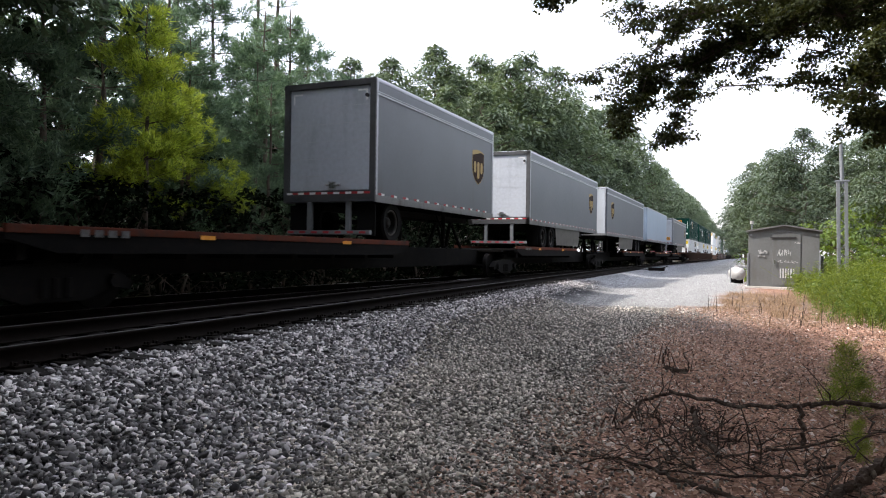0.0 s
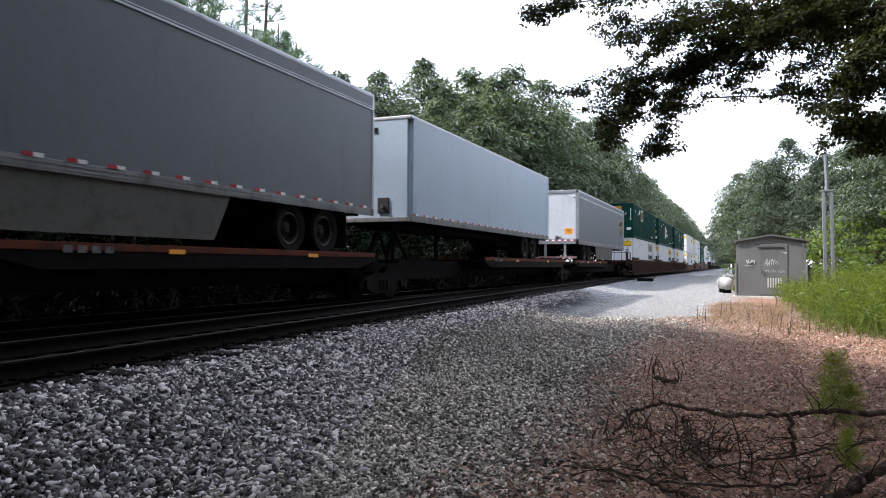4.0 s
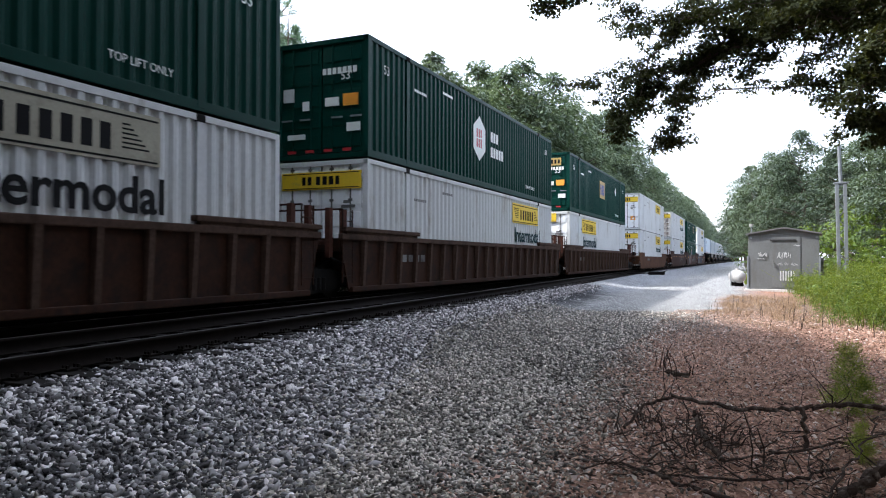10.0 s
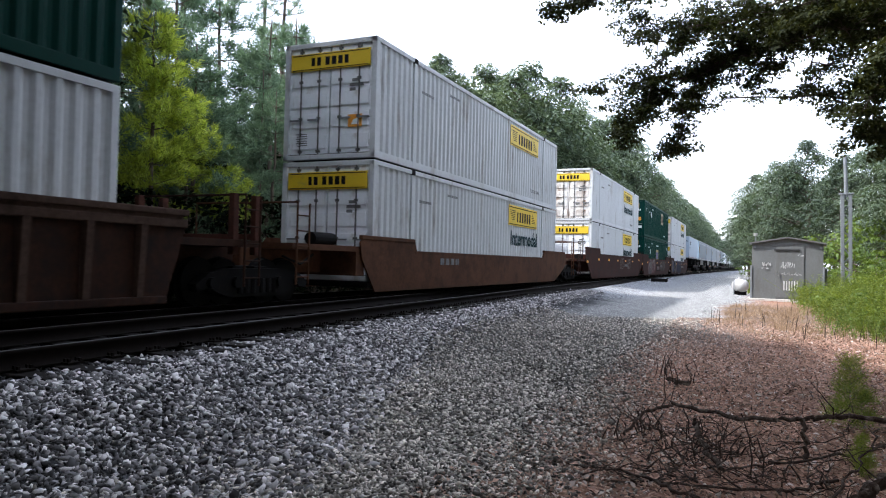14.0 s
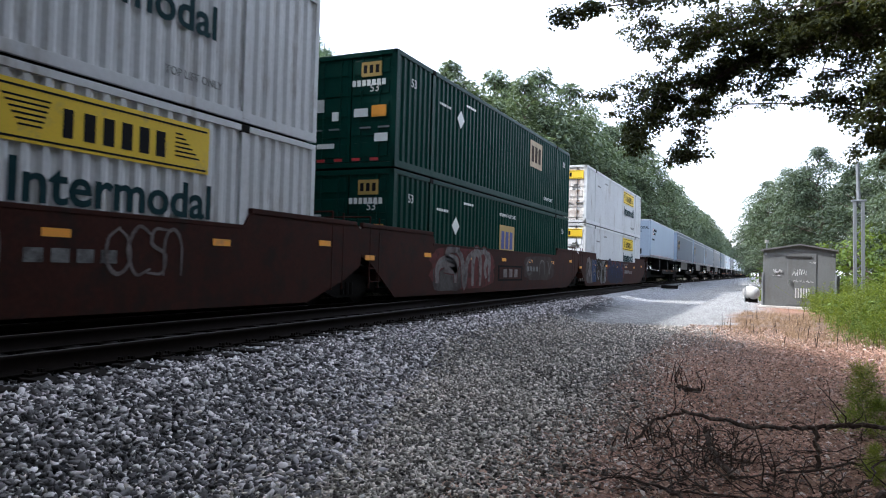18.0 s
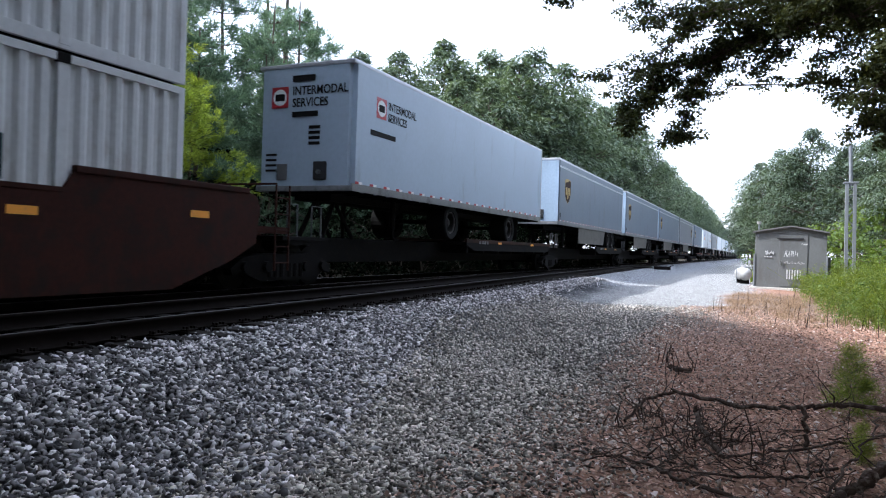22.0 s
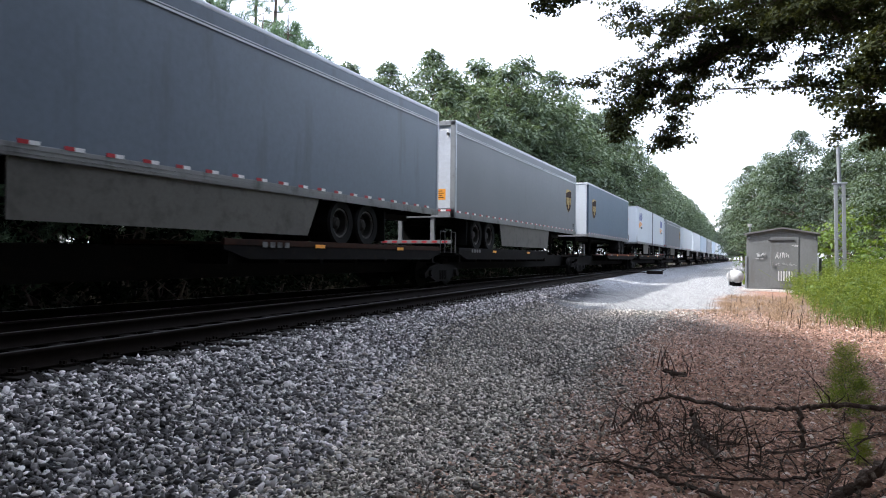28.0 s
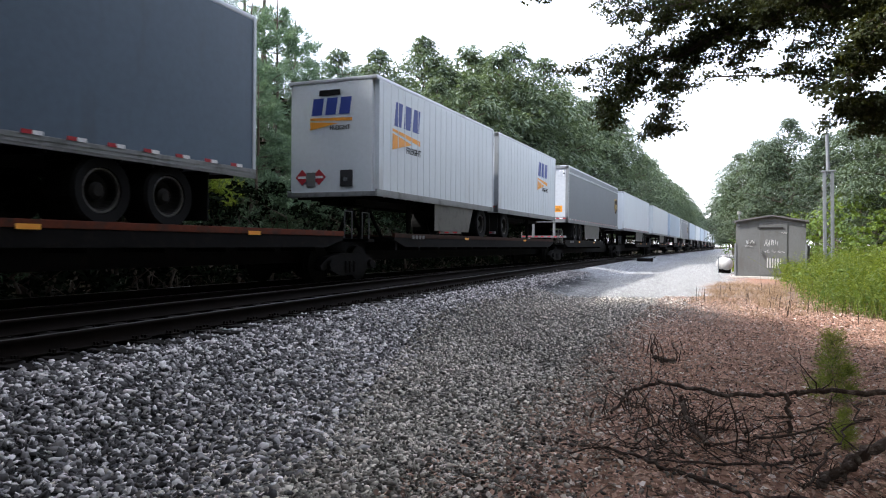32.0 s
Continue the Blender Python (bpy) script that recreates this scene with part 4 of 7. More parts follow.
def spine_car(q0, q1, platform, label, hitch=None, edge=None, rails=True, group="spine cars of the train"):
    """One unit of a spine car: a centre sill, a wheel platform from platform[0] to platform[1], a hitch and end trucks."""
    L = q1 - q0
    th = thing("spine_car", q0, label, "railway car", group)
    part("centre_sill", box(-0.33, 0.33, 0.35, L - 0.35, 0.45, 1.02, bevel=0.03), DARK_STEEL, th)
    a, b = platform[0] - q0, platform[1] - q0
    part("platform_deck", box(-1.27, 1.27, a, b, 0.98, 1.06, bevel=0.008), DARK_STEEL, th, "grimy wheel platform deck")
    for s in (1, -1):
        sill = prism(bmesh.new(), [(a, 1.05), (b, 1.05), (b, 0.98), (b - 0.7, 0.80), (a + 0.7, 0.80), (a, 0.98)], "x", s * 1.22, s * 1.285)
        part("side_sill", sill, DARK_STEEL, th)
        part("deck_edge", box(s * 1.22, s * 1.30, a, b, 1.05, 1.16, bevel=0.008), edge or DECK_RED, th, "faded red deck edge with rust")
    for k in range(int((b - a) / 1.4) + 1):
        m_ = link("cross_member", shared("car_cross_member", lambda: box(-1.21, 1.21, 0.0, 0.12, 0.72, 0.985), DARK_STEEL), None, th)
        m_.matrix_basis = pose(0, a + 0.2 + 1.4 * k, 0)
    for k in range(2):
        y = a + (b - a) * (0.3 + 0.4 * k)
        part("reflector", box(1.30, 1.306, y, y + 0.34, 1.03, 1.10), ORANGE, th, "small orange reflector strip")
    if hitch is not None:
        y = hitch - q0
        hb = bmesh.new()
        for s in (0.32, -0.32):
            tube(hb, [(s, y - 0.55, 1.02), (s * 0.8, y, 1.9)], [0.06, 0.06], 6)
            tube(hb, [(s, y + 0.75, 1.02), (s * 0.8, y, 1.9)], [0.05, 0.05], 6)
        bx(hb, -0.45, 0.45, y - 0.35, y + 0.35, 1.86, 2.0)
        part("trailer_hitch", hb, DARK_STEEL, th, "black trailer hitch stand")
    for y in (0.15, L - 0.15):
        pl = bmesh.new()
        bx(pl, -1.25, 1.25, y - 0.75, y + 0.75, 0.92, 1.00, bevel=0.01)
        part("end_platform", pl, DARK_STEEL, th)
    for y in (-0.45, 0.35) if rails else ():
        hr = bmesh.new()
        tube(hr, [(1.22, y, 0.95), (1.22, y, 1.62), (1.22, y + 0.32, 1.62), (1.22, y + 0.32, 0.95)], [0.018] * 4, 6)
        part("handrail", hr, FRAME_GREY, th, "bent pipe handrail")
    bars = bmesh.new()
    for k in range(4):
        bx(bars, 1.31, 1.314, a + 1.0 + 0.22 * k, a + 1.14 + 0.22 * k, 1.02, 1.12)
    part("marking", bars, GRAF_WHITE, th, "small pale car markings")
    truck(th, 0.0)
    cp = bmesh.new()
    bx(cp, -0.12, 0.12, L - 0.6, L + 0.4, 0.72, 0.95, bevel=0.02)
    part("coupler", cp, DARK_STEEL, th)
    return th


WALL = 1.352            # where paint lies on a smooth well car's side


def ribbon(bm, x, pts, widths):
    """A flat band of paint along points (y, z)."""
    P = [Vector((x, *p)) for p in pts]
    lo, hi = [], []
    for i, p in enumerate(P):
        d = P[min(i + 1, len(P) - 1)] - P[max(i - 1, 0)]
        nrm = Vector((0, -d.z, d.y)).normalized() * widths[i]
        lo.append(bm.verts.new(p - nrm))
        hi.append(bm.verts.new(p + nrm))
    for i in range(len(P) - 1):
        bm.faces.new((lo[i], lo[i + 1], hi[i + 1], hi[i]))


def bend(knots, n=7):
    """A smooth line through a few points."""
    K = [Vector(k) for k in knots]
    K = [2 * K[0] - K[1]] + K + [2 * K[-1] - K[-2]]
    out = []
    for i in range(1, len(K) - 2):
        for j in range(n):
            t = j / n
            a, b, c, d = K[i - 1:i + 3]
            out.append(tuple(0.5 * (2 * b + (c - a) * t + (2 * a - 5 * b + 4 * c - d) * t * t + (3 * b - a - 3 * c + d) * t ** 3)))
    return out + [tuple(K[-2])]


STROKES = {
    "hook": ((0.10, 0.95), (0.55, 1.0), (0.80, 0.75), (0.60, 0.45), (0.75, 0.10)),
    "wave": ((0.90, 0.95), (0.35, 0.95), (0.25, 0.65), (0.75, 0.45), (0.65, 0.08), (0.08, 0.08)),
    "ring": ((0.55, 0.95), (0.15, 0.70), (0.15, 0.25), (0.50, 0.05), (0.88, 0.28), (0.82, 0.72), (0.50, 0.92)),
    "arch": ((0.12, 0.02), (0.15, 0.75), (0.50, 0.98), (0.85, 0.70), (0.88, 0.02)),
    "fork": ((0.02, 0.98), (0.30, 0.75), (0.48, 0.05), (0.62, 0.70), (0.98, 0.98)),
    "bowl": ((0.90, 0.85), (0.45, 0.98), (0.12, 0.55), (0.40, 0.05), (0.92, 0.16)),
    "leg": ((0.05, 0.95), (0.30, 0.80), (0.32, 0.05)),
}


def swell(n, w, ends=0.55):
    return [w * (ends + (1 - ends) * math.sin(math.pi * (i + 0.5) / n)) for i in range(n)]


def figure(th, kind, y0, y1, z0, z1, fill, edge, shine, w=0.15, rim=0.05):
    """One bulging sprayed figure: a dark edge, a fill and a thin shine."""
    line = [(y0 + (y1 - y0) * u, z0 + (z1 - z0) * v) for u, v in bend(STROKES[kind])]
    n = len(line)
    e, f, h = bmesh.new(), bmesh.new(), bmesh.new()
    ribbon(e, WALL + 0.004, line, swell(n, w + rim))
    ribbon(f, WALL + 0.006, line, swell(n, w))
    k = n // 3
    ribbon(h, WALL + 0.008, [(a + 0.45 * w, b + 0.35 * w) for a, b in line[1:n - k]], swell(n - k - 1, 0.022, 0.3))
    part("graffiti", e, edge, th, "dark sprayed outline")
    part("graffiti", f, fill, th, "sprayed bulging figure")
    part("graffiti", h, shine, th, "thin pale sprayed highlight")


def cloud(th, y0, y1, z0, z1, paint, seed, x=0.002, n=40):
    """A patch of sprayed ground with an uneven edge."""
    rg = random.Random(seed)
    bm = bmesh.new()
    cy_, cz = (y0 + y1) / 2, (z0 + z1) / 2
    ring = []
    for i in range(n):
        t = 2 * math.pi * i / n
        c, q = math.cos(t), math.sin(t)
        k = (abs(c) ** 4 + abs(q) ** 4) ** -0.25 * rg.uniform(0.93, 1.02)
        ring.append(bm.verts.new((WALL + x, cy_ + c * k * (y1 - y0) / 2, cz + q * k * (z1 - z0) / 2)))
    bm.faces.new(ring)
    part("graffiti", bm, paint, th, "faded sprayed ground of the graffiti")


def red_piece(th, o):
    """Faded pale figures on dull red, a framed panel and a washed-out patch."""
    cloud(th, 69.7 + o, 74.6 + o, 0.22, 1.46, GRAF_PINK, 1)
    cloud(th, 69.9 + o, 72.0 + o, 0.20, 0.92, GRAF_FADED, 2, 0.003)
    for kind, y0, y1, z0, z1, w in (("arch", 70.0, 71.6, 0.42, 1.05, 0.16), ("wave", 70.5, 71.8, 0.75, 1.40, 0.13), ("fork", 71.5, 72.7, 0.30, 1.36, 0.14), ("arch", 72.6, 73.4, 0.30, 1.40, 0.15),
                                    ("hook", 73.2, 74.0, 0.45, 1.40, 0.13), ("leg", 73.8, 74.6, 0.40, 1.36, 0.13)):
        figure(th, kind, y0 + o, y1 + o, z0, z1, GRAF_PALE, GRAF_PINK, GRAF_WHITE, w)
    part("panel", box(WALL, WALL + 0.004, 74.9 + o, 77.4 + o, 0.46, 0.98), DARK_STEEL, th, "dark framed panel")
    part("panel", box(WALL + 0.004, WALL + 0.007, 75.02 + o, 77.28 + o, 0.52, 0.92), MAROON_CAR, th)
    for k in range(3):
        part("panel_mark", box(WALL + 0.007, WALL + 0.010, 75.4 + 0.55 * k + o, 75.75 + 0.55 * k + o, 0.58, 0.86), GRAF_PALE, th, "pale worn mark")
    cloud(th, 77.6 + o, 81.6 + o, 0.45, 1.40, GRAF_WASHED, 4)
    for kind, y0, y1 in (("bowl", 77.8, 78.6), ("arch", 79.4, 80.3), ("fork", 80.4, 81.4)):
        figure(th, kind, y0 + o, y1 + o, 0.66, 1.22, GRAF_FADED, GRAF_WASHED, GRAF_PALE, 0.07, 0.02)


def white_piece(th, o):
    """Grey, blue and white figures in a row, then navy ones on dull red."""
    cloud(th, 87.2 + o, 89.0 + o, 0.25, 1.46, GRAF_FADED, 5)
    cloud(th, 92.0 + o, 97.2 + o, 0.24, 1.47, GRAF_PINK, 6)
    cloud(th, 92.2 + o, 97.0 + o, 0.20, 1.20, GRAF_BLUE, 7, 0.003)
    cloud(th, 88.5 + o, 89.6 + o, 0.30, 1.46, GRAF_COBALT, 8, 0.003)
    cloud(th, 90.4 + o, 92.0 + o, 0.20, 1.48, GRAF_WHITE, 9, 0.003)
    for kind, y0, y1, z0, z1, fill, edge, shine, w in (
            ("hook", 87.3, 88.3, 0.55, 1.42, GRAF_PALE, DARK_STEEL, GRAF_WHITE, 0.17), ("arch", 87.5, 88.5, 0.28, 0.90, GRAF_PALE, DARK_STEEL, GRAF_WHITE, 0.13),
            ("fork", 88.5, 89.5, 0.75, 1.42, GRAF_COBALT, GRAF_WHITE, GRAF_PALE, 0.12), ("arch", 88.6, 89.5, 0.30, 0.85, GRAF_COBALT, GRAF_WHITE, GRAF_PALE, 0.12),
            ("arch", 89.5, 90.5, 0.30, 1.36, DARK_STEEL, GRAF_GOLD, GRAF_WHITE, 0.17), ("ring", 89.75, 90.3, 0.45, 0.95, GRAF_PALE, DARK_STEEL, GRAF_WHITE, 0.07),
            ("fork", 90.5, 91.9, 0.30, 1.42, DARK_STEEL, GRAF_GOLD, GRAF_GOLD, 0.10),
            ("hook", 90.3, 91.0, 0.60, 1.25, GRAF_WHITE, DARK_STEEL, GRAF_WHITE, 0.14), ("leg", 91.3, 92.1, 0.35, 1.10, GRAF_WHITE, DARK_STEEL, GRAF_WHITE, 0.14),
            ("hook", 92.3, 93.5, 0.30, 1.40, GRAF_BLUE, GRAF_COBALT, GRAF_STEEL, 0.20), ("arch", 93.6, 94.5, 0.30, 1.25, GRAF_BLUE, GRAF_COBALT, GRAF_STEEL, 0.17),
            ("bowl", 94.5, 95.4, 0.30, 1.36, GRAF_BLUE, GRAF_COBALT, GRAF_STEEL, 0.18), ("leg", 95.3, 96.2, 0.28, 1.40, GRAF_BLUE, GRAF_COBALT, GRAF_STEEL, 0.18),
            ("wave", 96.0, 97.0, 0.32, 1.32, GRAF_BLUE, GRAF_COBALT, GRAF_STEEL, 0.15)):
        figure(th, kind, y0 + o, y1 + o, z0, z1, fill, edge, shine, w, 0.035)
    for k in range(9):
        if k != 4:
            part("panel_mark", box(WALL, WALL + 0.004, 97.45 + 0.30 * k + o, 97.65 + 0.30 * k + o, 0.74, 0.93), GRAF_PALE, th, "pale worn mark")
    for kind, y0, y1 in (("fork", 97.1, 97.6), ("ring", 97.6, 98.0), ("bowl", 98.0, 98.5)):
        figure(th, kind, y0 + o, y1 + o, 1.12, 1.38, GRAF_WHITE, GRAF_FADED, GRAF_WHITE, 0.025, 0.008)


def thin_tags(th, o):
    """Two thin pale scribbles."""
    for y in (56.9, 59.7):
        for kind, dy, w_ in (("ring", 0.0, 0.5), ("bowl", 0.35, 0.5), ("wave", 0.7, 0.5), ("arch", 1.0, 0.45)):
            figure(th, kind, y + dy + o, y + dy + w_ + o, 0.62, 1.34, GRAF_PALE, MAROON_CAR, GRAF_PALE, 0.028, 0.012)


GRAFFITI = {1: red_piece, 2: white_piece, 3: thin_tags}


def well_car(q0, q1, c0, c1, paint, label, ribbed, top=1.42, end_truck=False, graffiti=0, group="well cars of the train"):
    """One unit of a double-stack well car; the box lies in it from c0 to c1."""
    L = q1 - q0
    th = thing("well_car", q0, label, "railway car", group)
    a, b = c0 - q0 - 0.35, c1 - q0 + 0.35
    lead = 0.25 if paint is TAN_CAR else 1.15
    for s in (1, -1):
        if ribbed:
            w = prism(bmesh.new(), [(a - 0.9, top - 0.12), (a - 0.55, 0.22), (b + 0.55, 0.22), (b + 0.9, top - 0.12)], "x", s * 1.31, s * 1.345)
        else:
            hi_ = top + 0.22
            w = prism(bmesh.new(), [(a - lead, hi_ - 0.10), (a - lead + 0.05, min(1.05, top - 0.12)), (a - 0.65 * lead, min(0.95, top - 0.25)), (a + 0.45, 0.12), (b - 0.55, 0.12), (b + 0.75, 0.55), (b + 1.35, 0.85),
                                    (b + 1.45, hi_ - 0.25), (b + 1.35, hi_ - 0.06), (b + 1.2, hi_), (b - 2.25, hi_), (b - 2.4, top), (a + 2.62, top), (a + 2.5, hi_), (a - lead + 0.10, hi_)],
                      "x", s * 1.31, s * 1.35)
        part("side_wall", w, paint, th)
        chord = box(s * 1.29, s * 1.40, a - 0.9, b + 0.9, top - 0.13, top, bevel=0.02) if ribbed else box(s * 1.29, s * 1.358, a + 2.5, b - 2.4, top - 0.07, top, bevel=0.01)
        part("top_chord", chord, RIB_DUST_LIT if ribbed else paint, th)
        if ribbed:
            part("bottom_chord", box(s * 1.29, s * 1.42, a - 0.5, b + 0.5, 0.14, 0.26, bevel=0.02), paint, th)
    # raised sill over the ends of the well
    lift = 0.05 if ribbed else 0.20
    for y0_, y1_ in (((a - 0.8, a + 2.9), (b - 2.6, b + 0.9)) if ribbed else ((a - lead + 0.05, a + 2.48), (b - 2.25, b + 1.15))):
        cap = box(1.27, 1.43 if ribbed else 1.37, y0_, y1_, top + lift, top + lift + 0.10, bevel=0.02)
        if ribbed:
            bx(cap, 1.29, 1.39, y0_ + 0.1, y1_ - 0.1, top - 0.01, top + lift + 0.01)
        part("sill_cap", cap, RIB_DUST_LIT if ribbed else paint, th)
    if ribbed:
        rib = shared(("well_car_rib", paint.name), lambda: prism(bmesh.new(), [(0.0, 0.26), (0.07, 0.26), (0.13, 1.30), (0.0, 1.30)], "y", -0.055, 0.055), RIB_DUST_LIT)
        n = int((b - a) / 0.86)
        for k in range(n + 1):
            r = link("rib", rib, None, th, "dusty upright rib, caught light in its colour")
            r.matrix_basis = pose(1.345, a + (b - a) * k / n, 0)
    else:
        for k in range(7 if paint is not TAN_CAR else 0):
            y = a - 0.95 + 2.93 * k
            z = min((0.98 if k == 0 else 1.12) if k < 6 else 1.28, top - 0.27)
            part("reflector", box(1.35, 1.3575, y, y + 0.40, z, z + 0.11), ORANGE, th, "small orange reflector strip")
    part("well_floor", box(-1.28, 1.28, a + 0.2, b - 0.2, 0.22, 0.34), DARK_STEEL, th)
    for y0_, y1_ in ((0.4, a), (b, L - 0.4)):
        eb = bmesh.new()
        bx(eb, -0.35, 0.35, y0_ - 0.3, y1_ + 0.3, 0.55, 1.10, bevel=0.03)
        bx(eb, -1.28, 1.28, y0_ + 0.1, y1_ - 0.05, 1.04, 1.16)
        bx(eb, -1.30, 1.30, (y1_ - 0.35 if y0_ < a else y0_), (y1_ if y0_ < a else y0_ + 0.35), 0.5, top - 0.08)
        part("end_platform", eb, paint, th)
    for y in (0.35, 0.92, L - 1.0, L - 0.42) if ribbed else ():
        for x in (-1.12, 1.12):
            part("end_post", box(x - 0.06, x + 0.06, y - 0.07, y + 0.07, 0.90, 1.97, bevel=0.012), RUST_POST, th, "rusty red upright post")
    for y in (0.35, L - 0.42) if ribbed else ():
        part("end_rail", box(-1.12, 1.12, y - 0.03, y + 0.03, 1.18, 1.28, bevel=0.01), RUST_POST, th)
    for y in (0.55, L - 0.95):
        ld = bmesh.new()
        for d in (0.0, 0.4):
            tube(ld, [(1.34, y + d, 0.35), (1.34, y + d, 1.95)], [0.02, 0.02], 6)
        for k in range(5):
            tube(ld, [(1.34, y, 0.5 + 0.3 * k), (1.34, y + 0.4, 0.5 + 0.3 * k)], [0.014, 0.014], 5)
        tube(ld, [(-1.2, y, 1.15), (-1.2, y, 1.95), (1.34, y, 1.95)], [0.02] * 3, 5)
        part("ladder", ld, paint, th, "ladder and handrails at the car end")
    hs = bmesh.new()
    cyl(hs, (1.05, 1.4, 1.28), (1.05, 2.2, 1.28), 0.14, seg=14)
    tube(hs, [(1.2, 0.3, 0.9), (1.25, 0.8, 0.75), (1.2, 1.3, 0.95)], [0.025] * 3, 6)
    part("brake_gear", hs, DARK_STEEL, th)
    mk = bmesh.new()
    for k in range(4):
        y = (a + 2.0 if ribbed else a + 4.1 if paint is TAN_CAR else b - 6.3) + 0.36 * k
        bx(mk, 1.352 if not ribbed else 1.347, 1.358 if not ribbed else 1.353, y, y + 0.25, min(0.80, top - 0.35), min(0.98, top - 0.17))
    part("marking", mk, GRAF_WHITE, th, "pale car markings")
    if graffiti:
        GRAFFITI[graffiti](th, -q0)
    truck(th, 0.0)
    if end_truck:
        truck(th, L - 0.6)
    part("coupler", box(-0.12, 0.12, -0.6, 0.3, 0.72, 0.95, bevel=0.02), DARK_STEEL, th)
    return th


def corrugated(x, y0, y1, z0, z1, pitch=0.279, depth=0.044):
    """A corrugated wall that looks along +x."""
    n = int((y1 - y0) / pitch)
    p = (y1 - y0) / n
    prof = []
    for k in range(n):
        y = y0 + k * p
        prof += [(y, 0.0), (y + 0.28 * p, 0.0), (y + 0.50 * p, -depth), (y + 0.78 * p, -depth)]
    prof.append((y1, 0.0))
    bm = bmesh.new()
    lo = [bm.verts.new((x + d, y, z0)) for y, d in prof]
    hi = [bm.verts.new((x + d, y, z1)) for y, d in prof]
    for i in range(len(prof) - 1):
        bm.faces.new((lo[i], lo[i + 1], hi[i + 1], hi[i]))
    return bm


def container(q0, z0, paint, label, side_logo=None, doors=True, name="shipping_container", word=False, end_panel=True, small_end=False, dirty=False, marks=None,
              group="containers on the train", diamond=None, notice=False):
    """A 53-foot corrugated container whose floor is z0 over the rail; side_logo is a function that dresses the near side."""
    L, H, x1 = 16.15, 2.846, 1.295
    th = thing(name, q0, label, "container", group)
    zt = z0 + H
    part("side_wall", corrugated(x1 - 0.012, 0.12, L - 0.12, z0 + 0.16, zt - 0.10), paint, th, "vertically corrugated side wall")
    far = corrugated(x1 - 0.012, 0.12, L - 0.12, z0 + 0.16, zt - 0.10, 0.56)
    part("side_wall", far, paint, th, m=pose(0, L, 0, 0, 0, 180))
    part("roof", box(-x1 + 0.02, x1 - 0.02, 0.03, L - 0.03, zt - 0.06, zt - 0.015), paint, th)
    part("floor", box(-x1 + 0.02, x1 - 0.02, 0.03, L - 0.03, z0 + 0.02, z0 + 0.14), DARK_STEEL, th)
    for s in (1, -1):
        part("top_rail", box(s * (x1 - 0.06), s * x1, 0.0, L, zt - 0.11, zt, bevel=0.008), paint, th)
        part("bottom_rail", box(s * (x1 - 0.06), s * x1, 0.0, L, z0, z0 + 0.17, bevel=0.008), paint, th)
    for y in (0.0, L - 0.13):
        for s in (1, -1):
            part("corner_post", box(s * (x1 - 0.14), s * (x1 + 0.001), y, y + 0.13, z0 + 0.01, zt - 0.005, bevel=0.012), paint, th)
    # lifting posts 40 feet apart
    for y in (1.98, L - 2.14):
        part("lifting_post", box(x1 - 0.05, x1 + 0.004, y, y + 0.16, z0 + 0.05, zt - 0.02, bevel=0.01), paint, th)
        part("corner_casting", box(x1 - 0.06, x1 + 0.012, y - 0.02, y + 0.18, zt - 0.13, zt + 0.005, bevel=0.015), DARK_STEEL, th)
    part("end_wall", box(-x1 + 0.1, x1 - 0.1, L - 0.06, L - 0.03, z0 + 0.1, zt - 0.1), paint, th)
    for z in (z0, zt - 0.12):
        part("end_header", box(-x1, x1, 0.0, 0.1, z, z + 0.12, bevel=0.01), paint, th)
    dp = CONT_DIRTY if dirty else CONT_DOOR_LIT if paint is CONT_WHITE else paint
    if doors:
        for s in (1, -1):
            pn = box(s * 0.02, s * (x1 - 0.14), 0.05, 0.10, z0 + 0.12, zt - 0.12)
            d = part("door", pn, dp, th, "door leaf with pressed panels")
            for k in range(5):
                pp = link("pressed_panel", shared(("pressed_panel", s, dp.name), lambda: box(s * 0.10, s * (x1 - 0.22), 0.028, 0.06, 0.0, 0.34, bevel=0.012), dp), None, d)
                pp.matrix_basis = pose(0, 0, z0 + 0.26 + 0.51 * k)
            for x in (0.30, 0.82):
                rd = cyl(bmesh.new(), (s * x, 0.02, z0 + 0.10), (s * x, 0.02, zt - 0.08), 0.020, seg=8)
                for z in (z0 + 0.2, z0 + 1.0, z0 + 1.9, zt - 0.2):
                    bx(rd, s * x - 0.05, s * x + 0.05, 0.0, 0.05, z - 0.03, z + 0.03)
                part("lock_rod", rd, ROD_GREY if paint is not CONT_GREEN else paint, d, "upright door lock rod")
            hd = bmesh.new()
            for x in (0.30, 0.82):
                bx(hd, s * x, s * (x + 0.3), -0.012, 0.012, z0 + 0.95, z0 + 0.99)
            part("door_handle", hd, GALV, d)
            hg = bmesh.new()
            for k in range(4):
                bx(hg, s * (x1 - 0.17), s * (x1 - 0.10), 0.0, 0.06, z0 + 0.3 + 0.7 * k, z0 + 0.42 + 0.7 * k)
            part("hinge", hg, paint, d)
        if paint is CONT_WHITE:
            ids = bmesh.new()
            for k, (a, b_) in enumerate(((0.62, 0.80), (0.56, 0.94), (0.56, 0.72))):
                bx(ids, a, b_, 0.022, 0.03, zt - 1.02 - 0.11 * k, zt - 0.95 - 0.11 * k)
            for k in range(6):
                bx(ids, -0.94 + 0.02 * (k % 2), -0.62, 0.022, 0.03, z0 + 0.62 - 0.055 * k, z0 + 0.64 - 0.055 * k)
            part("door_print", ids, HUT_TRIM, th, "small dark print on the doors")
